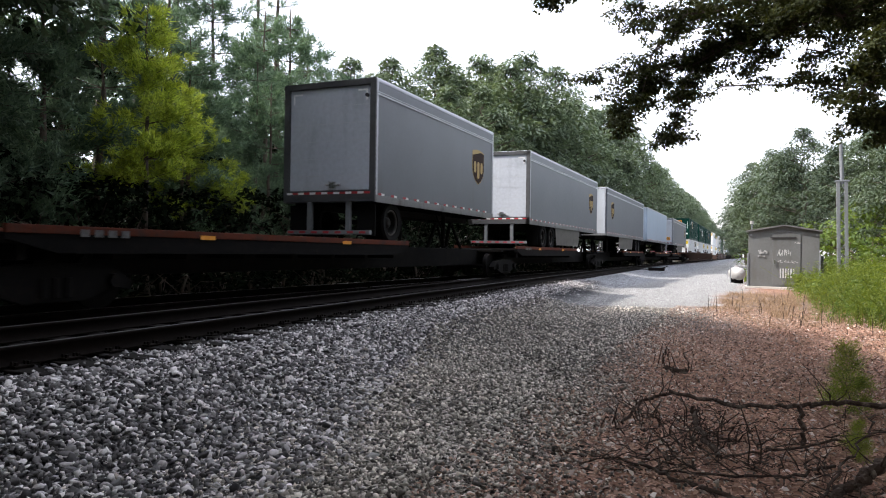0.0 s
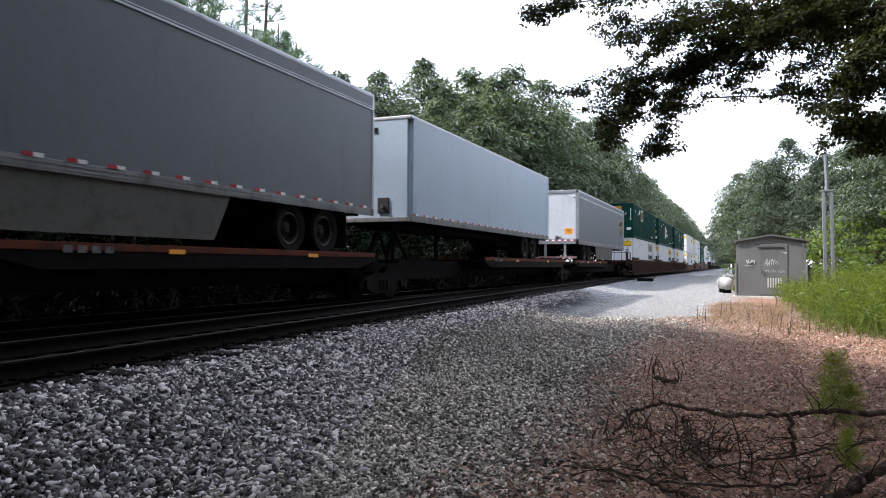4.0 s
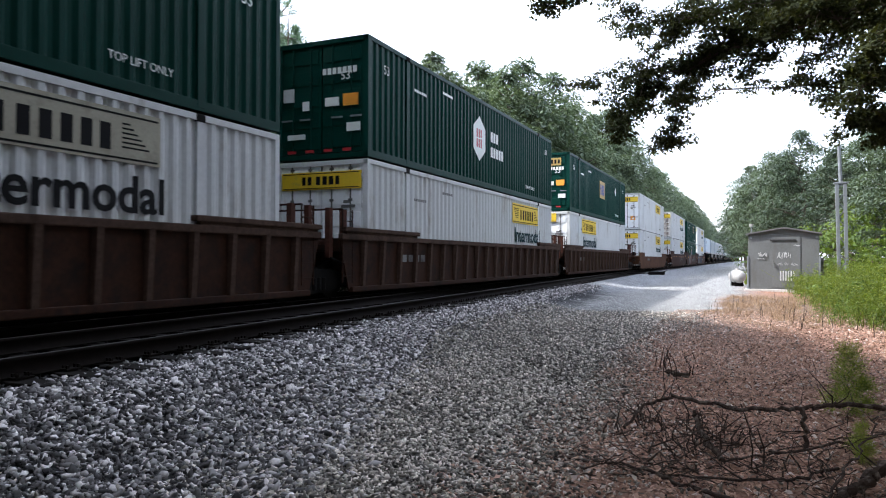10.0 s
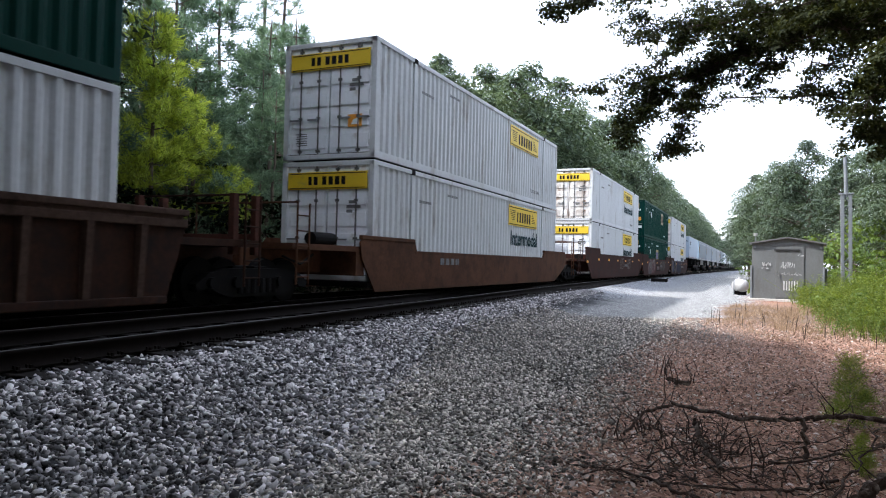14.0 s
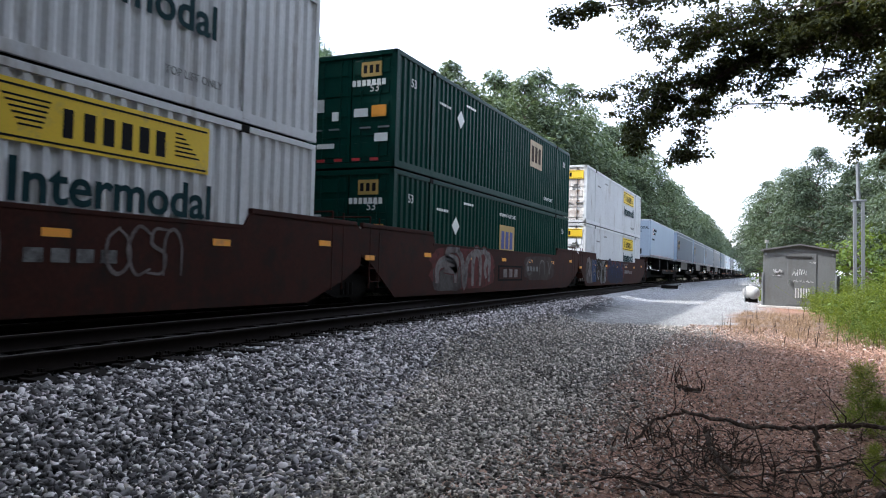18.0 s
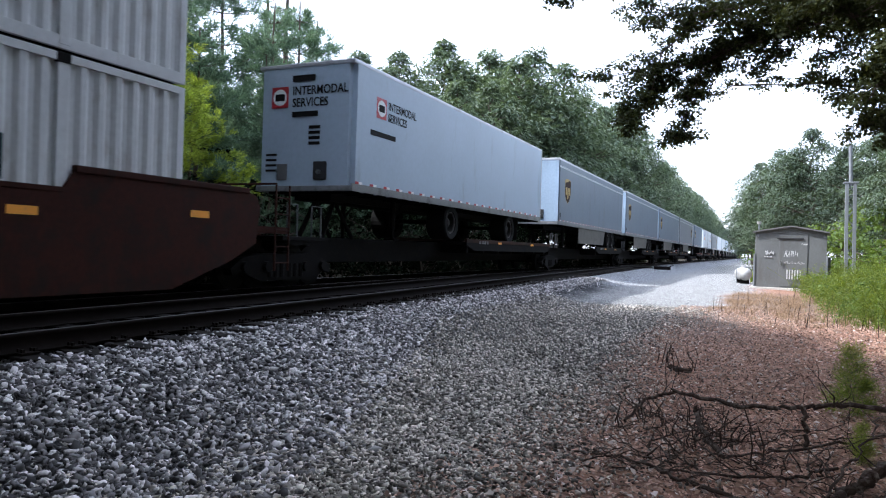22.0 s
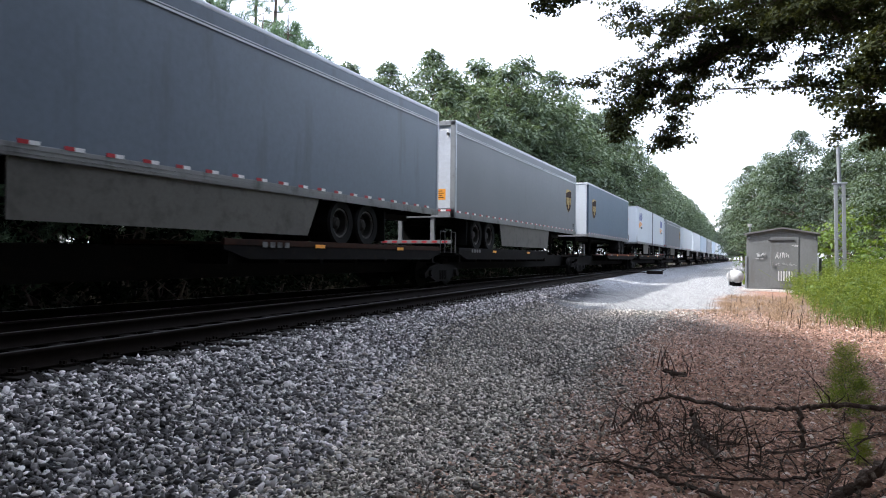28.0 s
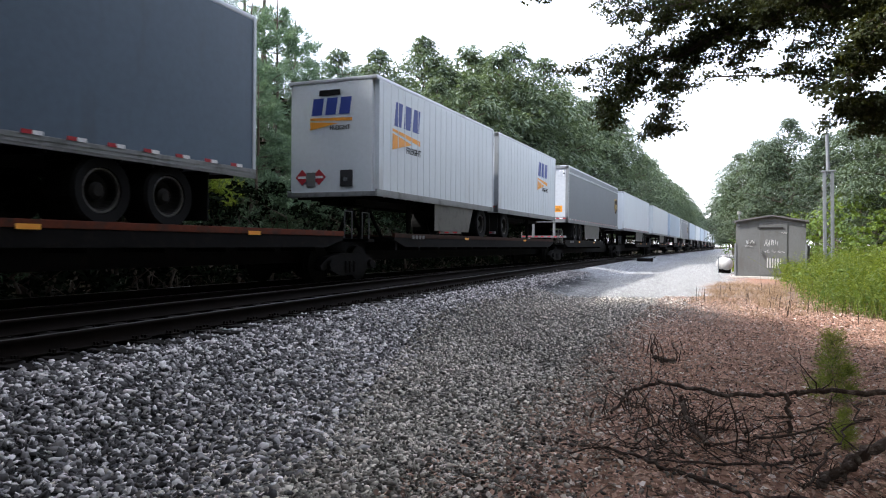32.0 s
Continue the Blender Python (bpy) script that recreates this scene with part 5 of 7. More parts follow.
        if notice:
            e = part("notice", box(0.54, 0.92, 0.016, 0.03, z0 + 0.74, z0 + 1.04), ORANGE, th, "orange square notice")
            part("notice_mark", prism(bmesh.new(), [(0.62, z0 + 0.80), (0.84, z0 + 0.80), (0.84, z0 + 0.96), (0.70, z0 + 0.92)], "y", 0.010, 0.016), LETTER_WHITE, e)
    else:
        cw = corrugated(0.0, -x1 + 0.14, x1 - 0.14, z0 + 0.12, zt - 0.12, 0.25, 0.006)
        cw.transform(Matrix(((0, 1, 0, 0), (-1, 0, 0, 0.035), (0, 0, 1, 0), (0, 0, 0, 1))))
        part("front_wall", cw, paint, th)
    pn_col = LETTER_WHITE if paint is CONT_GREEN else HUT_TRIM
    if end_panel == "yellow":
        zz = zt - 0.68 if not small_end else zt - 0.50
        w = 1.12 if not small_end else 0.62
        lp = part("name_panel", box(-w, w, -0.004 if not small_end else -0.03, 0.03, zz, zz + 0.42, bevel=0.003), YELLOW, th, "yellow carrier name panel")
        nb = bmesh.new()
        for k, (xx, ww) in enumerate(((-0.52, 0.12), (-0.36, 0.13), (-0.12, 0.14), (0.06, 0.15), (0.24, 0.15), (0.42, 0.13))):
            sc = w / 1.12
            bx(nb, (xx) * sc, (xx + ww * 0.8) * sc, -0.010 if not small_end else -0.036, -0.003, zz + 0.11, zz + 0.31)
        bx(nb, -w + 0.05, w - 0.05, -0.0075 if not small_end else -0.034, -0.003, zz + 0.025, zz + 0.045)
        bx(nb, -w + 0.05, w - 0.05, -0.0075 if not small_end else -0.034, -0.003, zz + 0.375, zz + 0.395)
        part("wordmark", nb, BLACK, lp)
    if end_panel == "emblem":
        e = part("emblem", box(0.30 if doors else -0.32, 0.86 if doors else 0.28, -0.004, 0.04, zt - 0.62, zt - 0.26), GOLD if doors else ORANGE, th, "small orange-and-yellow carrier emblem")
        eb = bmesh.new()
        for k in range(3):
            xx = (0.36 if doors else -0.26) + 0.17 * k
            bx(eb, xx, xx + 0.10, -0.007, -0.003, zt - 0.54, zt - 0.34)
        part("emblem_mark", eb, BLACK if k else BROWN, e)
    if marks:
        marks(th, x1, L, z0, zt)
    if side_logo:
        side_logo(th, x1, L, z0, zt)
    link("lettering", lettering("TOP LIFT ONLY", 0.13, 0.95), pn_col if paint is CONT_GREEN else HUT_TRIM, th, "small lettering", side_pose(x1 - 0.005, L - 3.85, z0 + 0.40))
    mk = bmesh.new()
    for k in range(7):
        bx(mk, x1 - 0.011, x1 - 0.006, 2.45 + 0.11 * k, 2.53 + 0.11 * k, z0 + 2.04, z0 + 2.11)
    for k in range(5):
        bx(mk, x1 - 0.011, x1 - 0.006, 4.3 + 0.15 * k, 4.42 + 0.15 * k, zt - 0.48, zt - 0.41)
    part("marking", mk, pn_col, th, "small container markings")
    if diamond is not None:
        dm = prism(bmesh.new(), [(diamond[0], diamond[1] - 0.26), (diamond[0] + 0.26, diamond[1]), (diamond[0], diamond[1] + 0.26), (diamond[0] - 0.26, diamond[1])],
                   "x", x1 - 0.011, x1 - 0.003)
        part("placard", dm, LETTER_WHITE, th, "white diamond placard")
    return th


def yellow_sign(y0, word=True, faded=False, size=1.0):
    """A yellow name panel with the word below it, as the white boxes carry."""
    def dress(th, x1, L, z0, zt):
        zz = z0 + 1.88
        w, h = 3.50 * size, 0.74 * size
        p = part("name_panel", box(x1 - 0.012, x1 - 0.002, y0, y0 + w, zz, zz + h), YELLOW if not faded else FADED_PANEL, th,
                 "yellow carrier name panel" if not faded else "worn grey carrier name panel")
        nb = bmesh.new()
        for k in range(6):
            yy = y0 + w * (0.27 + 0.085 * k)
            ww = w * (0.05 if k else 0.04)
            bx(nb, x1 - 0.004, x1 + 0.002, yy, yy + ww, zz + 0.20 * h, zz + 0.70 * h)
        for k in range(6):
            bx(nb, x1 - 0.004, x1 + 0.001, y0 + w * (0.04 + 0.012 * k), y0 + w * (0.22 - 0.006 * k), zz + h * (0.72 - 0.09 * k), zz + h * (0.755 - 0.09 * k))
            bx(nb, x1 - 0.004, x1 + 0.001, y0 + w * (0.80 - 0.0 * k), y0 + w * (0.84 + 0.02 * k), zz + h * (0.72 - 0.09 * k), zz + h * (0.755 - 0.09 * k))
        for z in (zz + 0.05 * h, zz + 0.88 * h):
            bx(nb, x1 - 0.004, x1 + 0.001, y0 + 0.05, y0 + w - 0.05, z, z + 0.04 * h)
        part("wordmark", nb, BLACK, p)
        if word:
            link("lettering", lettering("Intermodal", 0.54 * size, 1.02, 0.014), TEAL if not faded else BLACK, th, "dark teal lettering",
                 side_pose(x1 - 0.003, y0 + 0.22, zz - 0.70 * size))
    return dress


def square_emblem(y0, z_up, faded=True):
    def dress(th, x1, L, z0, zt):
        p = part("emblem", box(x1 - 0.012, x1 - 0.004, y0, y0 + 1.5, z0 + z_up, z0 + z_up + 1.0), GOLD if not faded else mats_emblem(), th, "square cream carrier emblem")
        nb = bmesh.new()
        for k in range(3):
            bx(nb, x1 - 0.005, x1 + 0.0, y0 + 0.18 + 0.42 * k, y0 + 0.46 + 0.42 * k, z0 + z_up + 0.2, z0 + z_up + 0.8)
        part("emblem_mark", nb, BLUE if not faded else BROWN, p)
        if z0 < 1.5:
            link("lettering", lettering("WARNING HIGH CUBE", 0.12, 0.95), LETTER_WHITE, th, "small white lettering", side_pose(x1 - 0.005, y0 - 0.05, z0 + z_up + 1.28))
    return dress


def mats_emblem():
    if "emblem_orange" not in SHARED:
        SHARED["emblem_orange"] = mat("faded_orange_emblem", (0.40, 0.31, 0.19), 0.6, 0, 0.15, 4, (0.2, 0.16, 0.1), 0.4)
    return SHARED["emblem_orange"]


def end_marks(door):
    """Pale size marks, panels and bars on a green box."""
    def dress(th, x1, L, z0, zt):
        link("lettering", lettering("53'", 0.20), LETTER_WHITE, th, "white size mark", end_pose(0.40 if not door else 0.55, -0.008, zt - 1.0))
        mk = bmesh.new()
        for k in range(7):
            bx(mk, 0.05 + 0.14 * k, 0.15 + 0.14 * k, -0.010, -0.004, zt - 0.85 + (0 if door else 0.03), zt - 0.70) if door else \
                bx(mk, 1.0, 1.08, -0.010, 0.02, zt - 0.55 - 0.14 * k, zt - 0.46 - 0.14 * k)
        bx(mk, 0.72, 1.08, -0.010, 0.02, z0 + 0.62, z0 + 0.82)
        bx(mk, -0.95, -0.45, -0.010, 0.02, z0 + 0.5, z0 + 0.62)
        part("marking", mk, LETTER_WHITE, th)
        if door:
            part("patch", box(0.62, 1.02, -0.010, 0.02, zt - 1.62, zt - 1.34), ORANGE, th, "orange patch on the door")
            part("patch", box(0.12, 0.50, -0.010, 0.02, zt - 1.60, zt - 1.40), LETTER_WHITE, th, "white notice on the door")
            part("patch", box(-0.52, -0.34, -0.010, 0.02, zt - 1.66, zt - 1.44), LETTER_WHITE, th, "white notice on the door")
            part("patch", box(-1.08, -0.78, -0.010, 0.02, zt - 1.42, zt - 1.10), SCRAWL, th, "pale worn patch on the door")
            for k in range(4):
                part("patch", box(-0.95 + 0.52 * k, -0.72 + 0.52 * k, -0.010, 0.02, z0 + 0.16, z0 + 0.23), RED_TAPE, th, "small red reflector")
        if not door:
            dm = prism(bmesh.new(), [(-0.75, zt - 1.2), (-0.53, zt - 0.98), (-0.75, zt - 0.76), (-0.97, zt - 0.98)], "y", -0.010, 0.03)
            part("placard", dm, LETTER_WHITE, th, "white diamond placard")
        link("lettering", lettering("53", 0.22), LETTER_WHITE, th, "white size mark", side_pose(x1 - 0.002, 0.75, zt - 0.75))
        link("lettering", lettering("53", 0.22), LETTER_WHITE, th, "white size mark", side_pose(x1 - 0.002, L - 1.1, zt - 0.75))
    return dress


def hexagon_sign(y0):
    """A white hexagon with dull red blocks on it and pale bars beside it."""
    def dress(th, x1, L, z0, zt):
        zc = z0 + 1.55
        ring = bmesh.new()
        hexa = [[ring.verts.new((x1 + dx, y0 + r * math.cos(math.radians(60 * k + 30)), zc + 1.17 * r * math.sin(math.radians(60 * k + 30)))) for k in range(6)]
                for r, dx in ((0.62, -0.012), (0.62, -0.003), (0.44, -0.003), (0.44, -0.012))]
        for p_, q_ in zip(hexa, hexa[1:] + hexa[:1]):
            for k in range(6):
                ring.faces.new((p_[k], p_[(k + 1) % 6], q_[(k + 1) % 6], q_[k]))
        e = part("emblem", ring, LETTER_WHITE, th, "white hexagon emblem")
        fill = prism(bmesh.new(), [(y0 + 0.45 * math.cos(math.radians(60 * k + 30)), zc + 0.527 * math.sin(math.radians(60 * k + 30))) for k in range(6)], "x", x1 - 0.011, x1 - 0.004)
        part("emblem_field", fill, LETTER_WHITE, e)
        core = bmesh.new()
        for a, b_, lo, hi in ((-0.27, -0.16, -0.30, -0.02), (-0.27, -0.16, 0.02, 0.30), (-0.09, 0.03, -0.30, -0.02), (-0.09, 0.03, 0.02, 0.30), (0.10, 0.20, -0.30, 0.0), (0.10, 0.20, 0.04, 0.30)):
            bx(core, x1 - 0.004, x1 + 0.001, y0 + a, y0 + b_, zc + lo, zc + hi)
        part("emblem_core", core, RED_TAPE, e, "dull red blocks")
        nb = bmesh.new()
        for k in range(3):
            bx(nb, x1 - 0.011, x1 - 0.003, y0 + 1.08 + 0.27 * k, y0 + 1.26 + 0.27 * k, zc + 0.06, zc + 0.40)
        for k in range(5):
            bx(nb, x1 - 0.011, x1 - 0.003, y0 + 1.08 + 0.27 * k, y0 + 1.26 + 0.27 * k, zc - 0.46, zc - 0.12)
        part("wordmark", nb, LETTER_WHITE, e)
    return dress


def freight_dress(y0, end=False):
    """Blue slanted blocks over an orange swoosh, with the word below."""
    def dress(th, L, z0, z1, x1):
        yy = y0 if y0 >= 0 else L + y0
        lt = bmesh.new()
        h, zb, x = 0.62, z0 + 1.85, x1 - 0.011
        for o in ([(0.05 + 0.54 * k, 0.0), (0.44 + 0.54 * k, 0.0), (0.53 + 0.54 * k, h), (0.14 + 0.54 * k, h)] for k in range(3)):
            prism(lt, [(yy + a, zb + b) for a, b in o], "x", x, x + 0.006)
        e = part("emblem", lt, BLUE, th, "dark blue block emblem")
        sw_ = bmesh.new()
        prism(sw_, [(yy - 0.05, zb - 0.14), (yy + 1.6, zb - 0.34), (yy + 1.6, zb - 0.20), (yy - 0.05, zb - 0.08)], "x", x, x + 0.006)
        prism(sw_, [(yy - 0.05, zb - 0.20), (yy + 1.1, zb - 0.36), (yy - 0.05, zb - 0.62)], "x", x, x + 0.006)
        part("swoosh", sw_, ORANGE, e, "orange swoosh")
        link("lettering", lettering("FREIGHT", 0.17, 1.0, 0.004), BLACK, th, "small dark lettering", side_pose(x1 - 0.006, yy + 0.75, zb - 0.62))
        if end:
            le = bmesh.new()
            zc = z0 + 2.05
            for o in ([(0.02 + 0.40 * k, 0.0), (0.32 + 0.40 * k, 0.0), (0.38 + 0.40 * k, 0.42), (0.08 + 0.40 * k, 0.42)] for k in range(3)):
                prism(le, [(-0.60 + a, zc + b) for a, b in o], "y", 0.004, 0.018)
            en = part("emblem", le, BLUE, th, "dark blue block emblem")
            so = bmesh.new()
            prism(so, [(-0.62, zc - 0.12), (0.6, zc - 0.18), (0.6, zc - 0.10), (-0.62, zc - 0.06)], "y", 0.004, 0.018)
            prism(so, [(-0.62, zc - 0.16), (0.2, zc - 0.22), (-0.62, zc - 0.36)], "y", 0.004, 0.018)
            part("swoosh", so, ORANGE, en)
            link("lettering", lettering("FREIGHT", 0.11), BLACK, th, "small dark lettering", end_pose(-0.05, 0.006, zc - 0.38))
            for k, xx in enumerate((-0.85, -0.35)):
                r_ = 0.20
                dm = prism(bmesh.new(), [(xx, z0 + 0.50 - r_), (xx + r_, z0 + 0.50), (xx, z0 + 0.50 + r_), (xx - r_, z0 + 0.50)], "y", 0.002, 0.018)
                part("placard", dm, RED_TAPE, th, "red hazard diamond placard")
                part("placard_bar", box(xx - 0.12, xx + 0.12, -0.002, 0.004, z0 + 0.47, z0 + 0.53), WHITE_TAPE, th)
    return dress


def services_dress(th, L, z0, z1, x1):
    """Lettering of a leasing fleet on nose and side."""
    for w, k in (("INTERMODAL", 0), ("SERVICES", 1)):
        link("lettering", lettering(w, 0.20, 0.85, 0.004), BLACK, th, "dark lettering", end_pose(-0.35, 0.004, z1 - 0.72 - 0.27 * k))
        link("lettering", lettering(w, 0.20, 0.85, 0.004), BLACK, th, "dark lettering", side_pose(x1 - 0.008, 1.55, z1 - 0.85 - 0.27 * k))
    for ps, nm in ((end_pose(-0.92, 0.003, z1 - 1.0), "end"), (side_pose(x1 - 0.009, 1.0, z1 - 1.12), "side")):
        e = part("emblem", box(0, 0.46, 0, 0.48, 0, 0.004), RED_TAPE, th, "red square emblem with a white ring", ps)
        part("emblem_ring", cyl(bmesh.new(), (0.23, 0.24, 0.004), (0.23, 0.24, 0.007), 0.19, seg=20), WHITE_TAPE, e)
        part("emblem_mark", box(0.10, 0.36, 0.16, 0.32, 0.007, 0.010), BLACK, e)
    bars = bmesh.new()
    bx(bars, -0.35, 0.35, -0.001, 0.012, z1 - 1.22, z1 - 1.10)
    for k in range(4):
        bx(bars, 0.12, 0.42, -0.001, 0.012, z1 - 1.5 - 0.12 * k, z1 - 1.43 - 0.12 * k)
        bx(bars, -1.05, -0.75, -0.001, 0.012, z0 + 0.45 + 0.12 * k, z0 + 0.50 + 0.12 * k)
    part("number_mark", bars, BLACK, th)
    part("number_mark", box(x1 - 0.012, x1 - 0.006, 0.75, 1.95, z1 - 1.55, z1 - 1.43), BLACK, th)


def size_mark(y):
    """The trailer's length in feet, painted low beside its nose."""
    def dress(th, L, z0, z1, x1):
        link("size_mark", lettering("53", 0.16, 1.1, 0.004), BLACK, th, "black size mark", side_pose(x1 - 0.008, y, z0 + 0.36))
        bars = bmesh.new()
        bx(bars, x1 - 0.012, x1 - 0.006, y - 0.01, y + 0.20, z0 + 0.28, z0 + 0.30)
        part("small_print", bars, BLACK, th)
    return dress


GREYT = "grey box trailer with a brown shield emblem"
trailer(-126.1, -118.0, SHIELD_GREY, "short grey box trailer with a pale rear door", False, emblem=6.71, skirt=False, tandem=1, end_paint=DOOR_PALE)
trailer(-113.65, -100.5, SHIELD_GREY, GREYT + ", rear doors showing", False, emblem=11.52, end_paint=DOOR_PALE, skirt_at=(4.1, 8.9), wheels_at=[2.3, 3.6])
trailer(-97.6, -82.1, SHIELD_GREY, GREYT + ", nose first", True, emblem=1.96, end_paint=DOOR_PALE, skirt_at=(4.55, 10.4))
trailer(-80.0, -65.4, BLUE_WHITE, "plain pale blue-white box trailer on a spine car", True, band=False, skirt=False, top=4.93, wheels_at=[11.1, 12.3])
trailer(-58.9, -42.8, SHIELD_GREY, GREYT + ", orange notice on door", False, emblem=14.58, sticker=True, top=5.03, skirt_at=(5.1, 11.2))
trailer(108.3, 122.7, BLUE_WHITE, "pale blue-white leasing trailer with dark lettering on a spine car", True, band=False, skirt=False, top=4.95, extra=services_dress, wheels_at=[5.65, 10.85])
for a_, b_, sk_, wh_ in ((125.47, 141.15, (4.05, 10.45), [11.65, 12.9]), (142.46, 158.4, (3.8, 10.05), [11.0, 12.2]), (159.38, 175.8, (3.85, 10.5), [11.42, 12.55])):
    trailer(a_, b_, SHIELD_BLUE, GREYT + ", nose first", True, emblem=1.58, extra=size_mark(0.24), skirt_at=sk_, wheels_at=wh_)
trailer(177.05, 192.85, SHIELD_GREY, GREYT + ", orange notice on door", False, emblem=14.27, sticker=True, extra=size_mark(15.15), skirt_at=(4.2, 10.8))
trailer(195.8, 209.4, SHADED_BLUE, "pale grey box trailer with a brown shield emblem, nose first", True, emblem=1.58, band=False, skirt=False)
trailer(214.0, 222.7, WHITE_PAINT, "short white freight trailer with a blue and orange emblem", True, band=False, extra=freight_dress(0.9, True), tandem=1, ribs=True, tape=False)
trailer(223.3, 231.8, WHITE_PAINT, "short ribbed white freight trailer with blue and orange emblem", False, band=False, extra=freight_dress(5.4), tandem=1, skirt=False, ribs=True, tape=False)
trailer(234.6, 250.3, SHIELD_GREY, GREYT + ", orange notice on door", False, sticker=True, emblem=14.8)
trailer(253.1, 268.9, WHITE_PAINT, "plain white box trailer on a spine car", True, band=False)
rt = random.Random(3)
PL = [(-152.0, -134.2, -151.0, -136.0, None), (-134.2, -116.0, -135.0, -124.3, -119.2), (-116.0, -99.2, -115.2, -105.5, -102.0), (-99.2, -81.2, -91.5, -82.0, -96.8),
      (-81.2, -61.5, -74.0, -62.1, -79.0), (-61.5, -40.6, -59.4, -49.8, -44.5), (106.6, 125.0, 115.0, 124.3, 109.2), (125.0, 142.0, 133.6, 141.2, 126.8),
      (142.0, 159.0, 150.0, 158.3, 144.2), (159.0, 176.6, 167.0, 176.0, 160.6), (176.6, 194.6, 177.4, 187.5, 192.0), (194.6, 213.1, 201.5, 212.5, 197.0),
      (213.1, 233.0, 215.0, 231.5, 215.4), (233.0, 251.7, 234.0, 244.5, 249.0), (251.7, 270.6, 260.0, 269.8, 254.2)]
for k in range(11):
    a_ = 270.6 + 18.3 * k
    nn = rt.random() < 0.5
    pt, nm = rt.choice([(SHIELD_GREY, "grey"), (WHITE_PAINT, "white"), (SILVER, "silver"), (BLUE_WHITE, "pale blue-white")])
    trailer(a_ + 1.6, a_ + 17.3, pt, nm + " box trailer on a spine car far along the train", nn, band=pt is SHIELD_GREY, emblem=None if pt is not SHIELD_GREY else (1.75 if nn else 14.0),
            ribs=pt is SILVER, tape=False)
    PL.append((a_, a_ + 18.3, a_ + (8.0 if nn else 1.0), a_ + (17.5 if nn else 10.5), a_ + (2.6 if nn else 15.8)))
for k, (a_, b_, p0, p1, hq) in enumerate(PL):
    spine_car(a_, b_, (p0, p1), "grimy black spine car with a faded red deck edge" if k < 6 or k == 11 else "grimy black spine car that carries a trailer", hq,
              DECK_RED if k in (0, 1, 2, 3, 4, 5, 11) else DARK_STEEL if k % 3 else RUST_CAR, k > 2 and k not in (4, 5))
WELLS = [(-40.6, -19.7, -37.45, True, RUST_CAR, 1.42, 0), (-19.7, -0.2, -18.0, True, RUST_CAR, 1.42, 0), (-0.2, 21.3, 1.55, True, RUST_CAR, 1.42, 0),
         (21.3, 44.8, 24.82, False, TAN_CAR, 1.12, 0), (44.8, 66.1, 48.4, False, MAROON_CAR, 1.50, 3), (66.1, 85.5, 67.75, False, MAROON_CAR, 1.50, 1),
         (85.5, 106.6, 87.25, False, MAROON_CAR, 1.50, 2)]
for k, (a_, b_, c_, rb, pt, tp, gr) in enumerate(WELLS):
    spn = "rusty brown well car with upright ribs" if rb else "oxide-red smooth-sided well car" + (" covered in graffiti" if gr in (1, 2) else "")
    well_car(a_, b_, c_, c_ + 16.15, pt, spn + ", two stacked containers in it", rb, tp, k in (2, 3, 6), gr)
WB = "white corrugated container with yellow panel, "
GB = "dark green corrugated container, stacked on a white one"
Z1, Z2 = 0.36, 0.36 + 2.896
c_ = [w[2] for w in WELLS]
container(c_[0], Z1, CONT_WHITE, WB + "lower box in a well car", yellow_sign(9.75, faded=True), end_panel="yellow")
container(c_[0], Z2, CONT_GREEN, GB, square_emblem(4.6, 1.6), doors=False, end_panel="emblem", marks=end_marks(False), diamond=(3.68, Z2 + 2.3))
container(c_[1], Z1, CONT_WHITE, WB + "lower box in a well car", yellow_sign(10.7), end_panel="yellow")
container(c_[1], Z2, CONT_GREEN, "dark green corrugated container with a white hexagon emblem", hexagon_sign(7.25), end_panel=None, marks=end_marks(True))
container(c_[2], Z1, CONT_WHITE, WB + "lower box in a well car", yellow_sign(2.75), doors=True, end_panel="yellow", small_end=True)
container(c_[2], Z2, CONT_GREEN, "dark green corrugated container with an orange emblem", square_emblem(7.35, 1.2, False), end_panel="emblem", marks=end_marks(True), diamond=(12.4, Z2 + 1.95))
container(c_[3], Z1, CONT_WHITE, WB + "lower box in a well car", yellow_sign(9.75), end_panel="yellow")
container(c_[3], Z2, CONT_WHITE, WB + "upper box of a stack", yellow_sign(9.75, word=False), end_panel="yellow", notice=True)
container(c_[4], Z1, CONT_WHITE, WB + "lower box in a well car", yellow_sign(9.75), end_panel="yellow")
container(c_[4], Z2, CONT_WHITE, WB + "upper box with rust-stained doors", yellow_sign(9.75), end_panel="yellow", dirty=True)
container(c_[5], Z1, CONT_GREEN, "dark green corrugated container, lower box in a well car", square_emblem(7.36, 0.98, False), end_panel="emblem", marks=end_marks(True), diamond=(3.73, Z1 + 1.7))
container(c_[5], Z2, CONT_GREEN, "dark green corrugated container, stacked on a green one", square_emblem(10.45, 1.5), end_panel="emblem", marks=end_marks(True), diamond=(3.9, Z2 + 1.9))
container(c_[6], Z1, CONT_WHITE, WB + "lower box in a well car", yellow_sign(9.75), end_panel="yellow")
container(c_[6], Z2, CONT_WHITE, WB + "upper box with rust-stained doors", yellow_sign(9.75), end_panel="yellow", dirty=True)


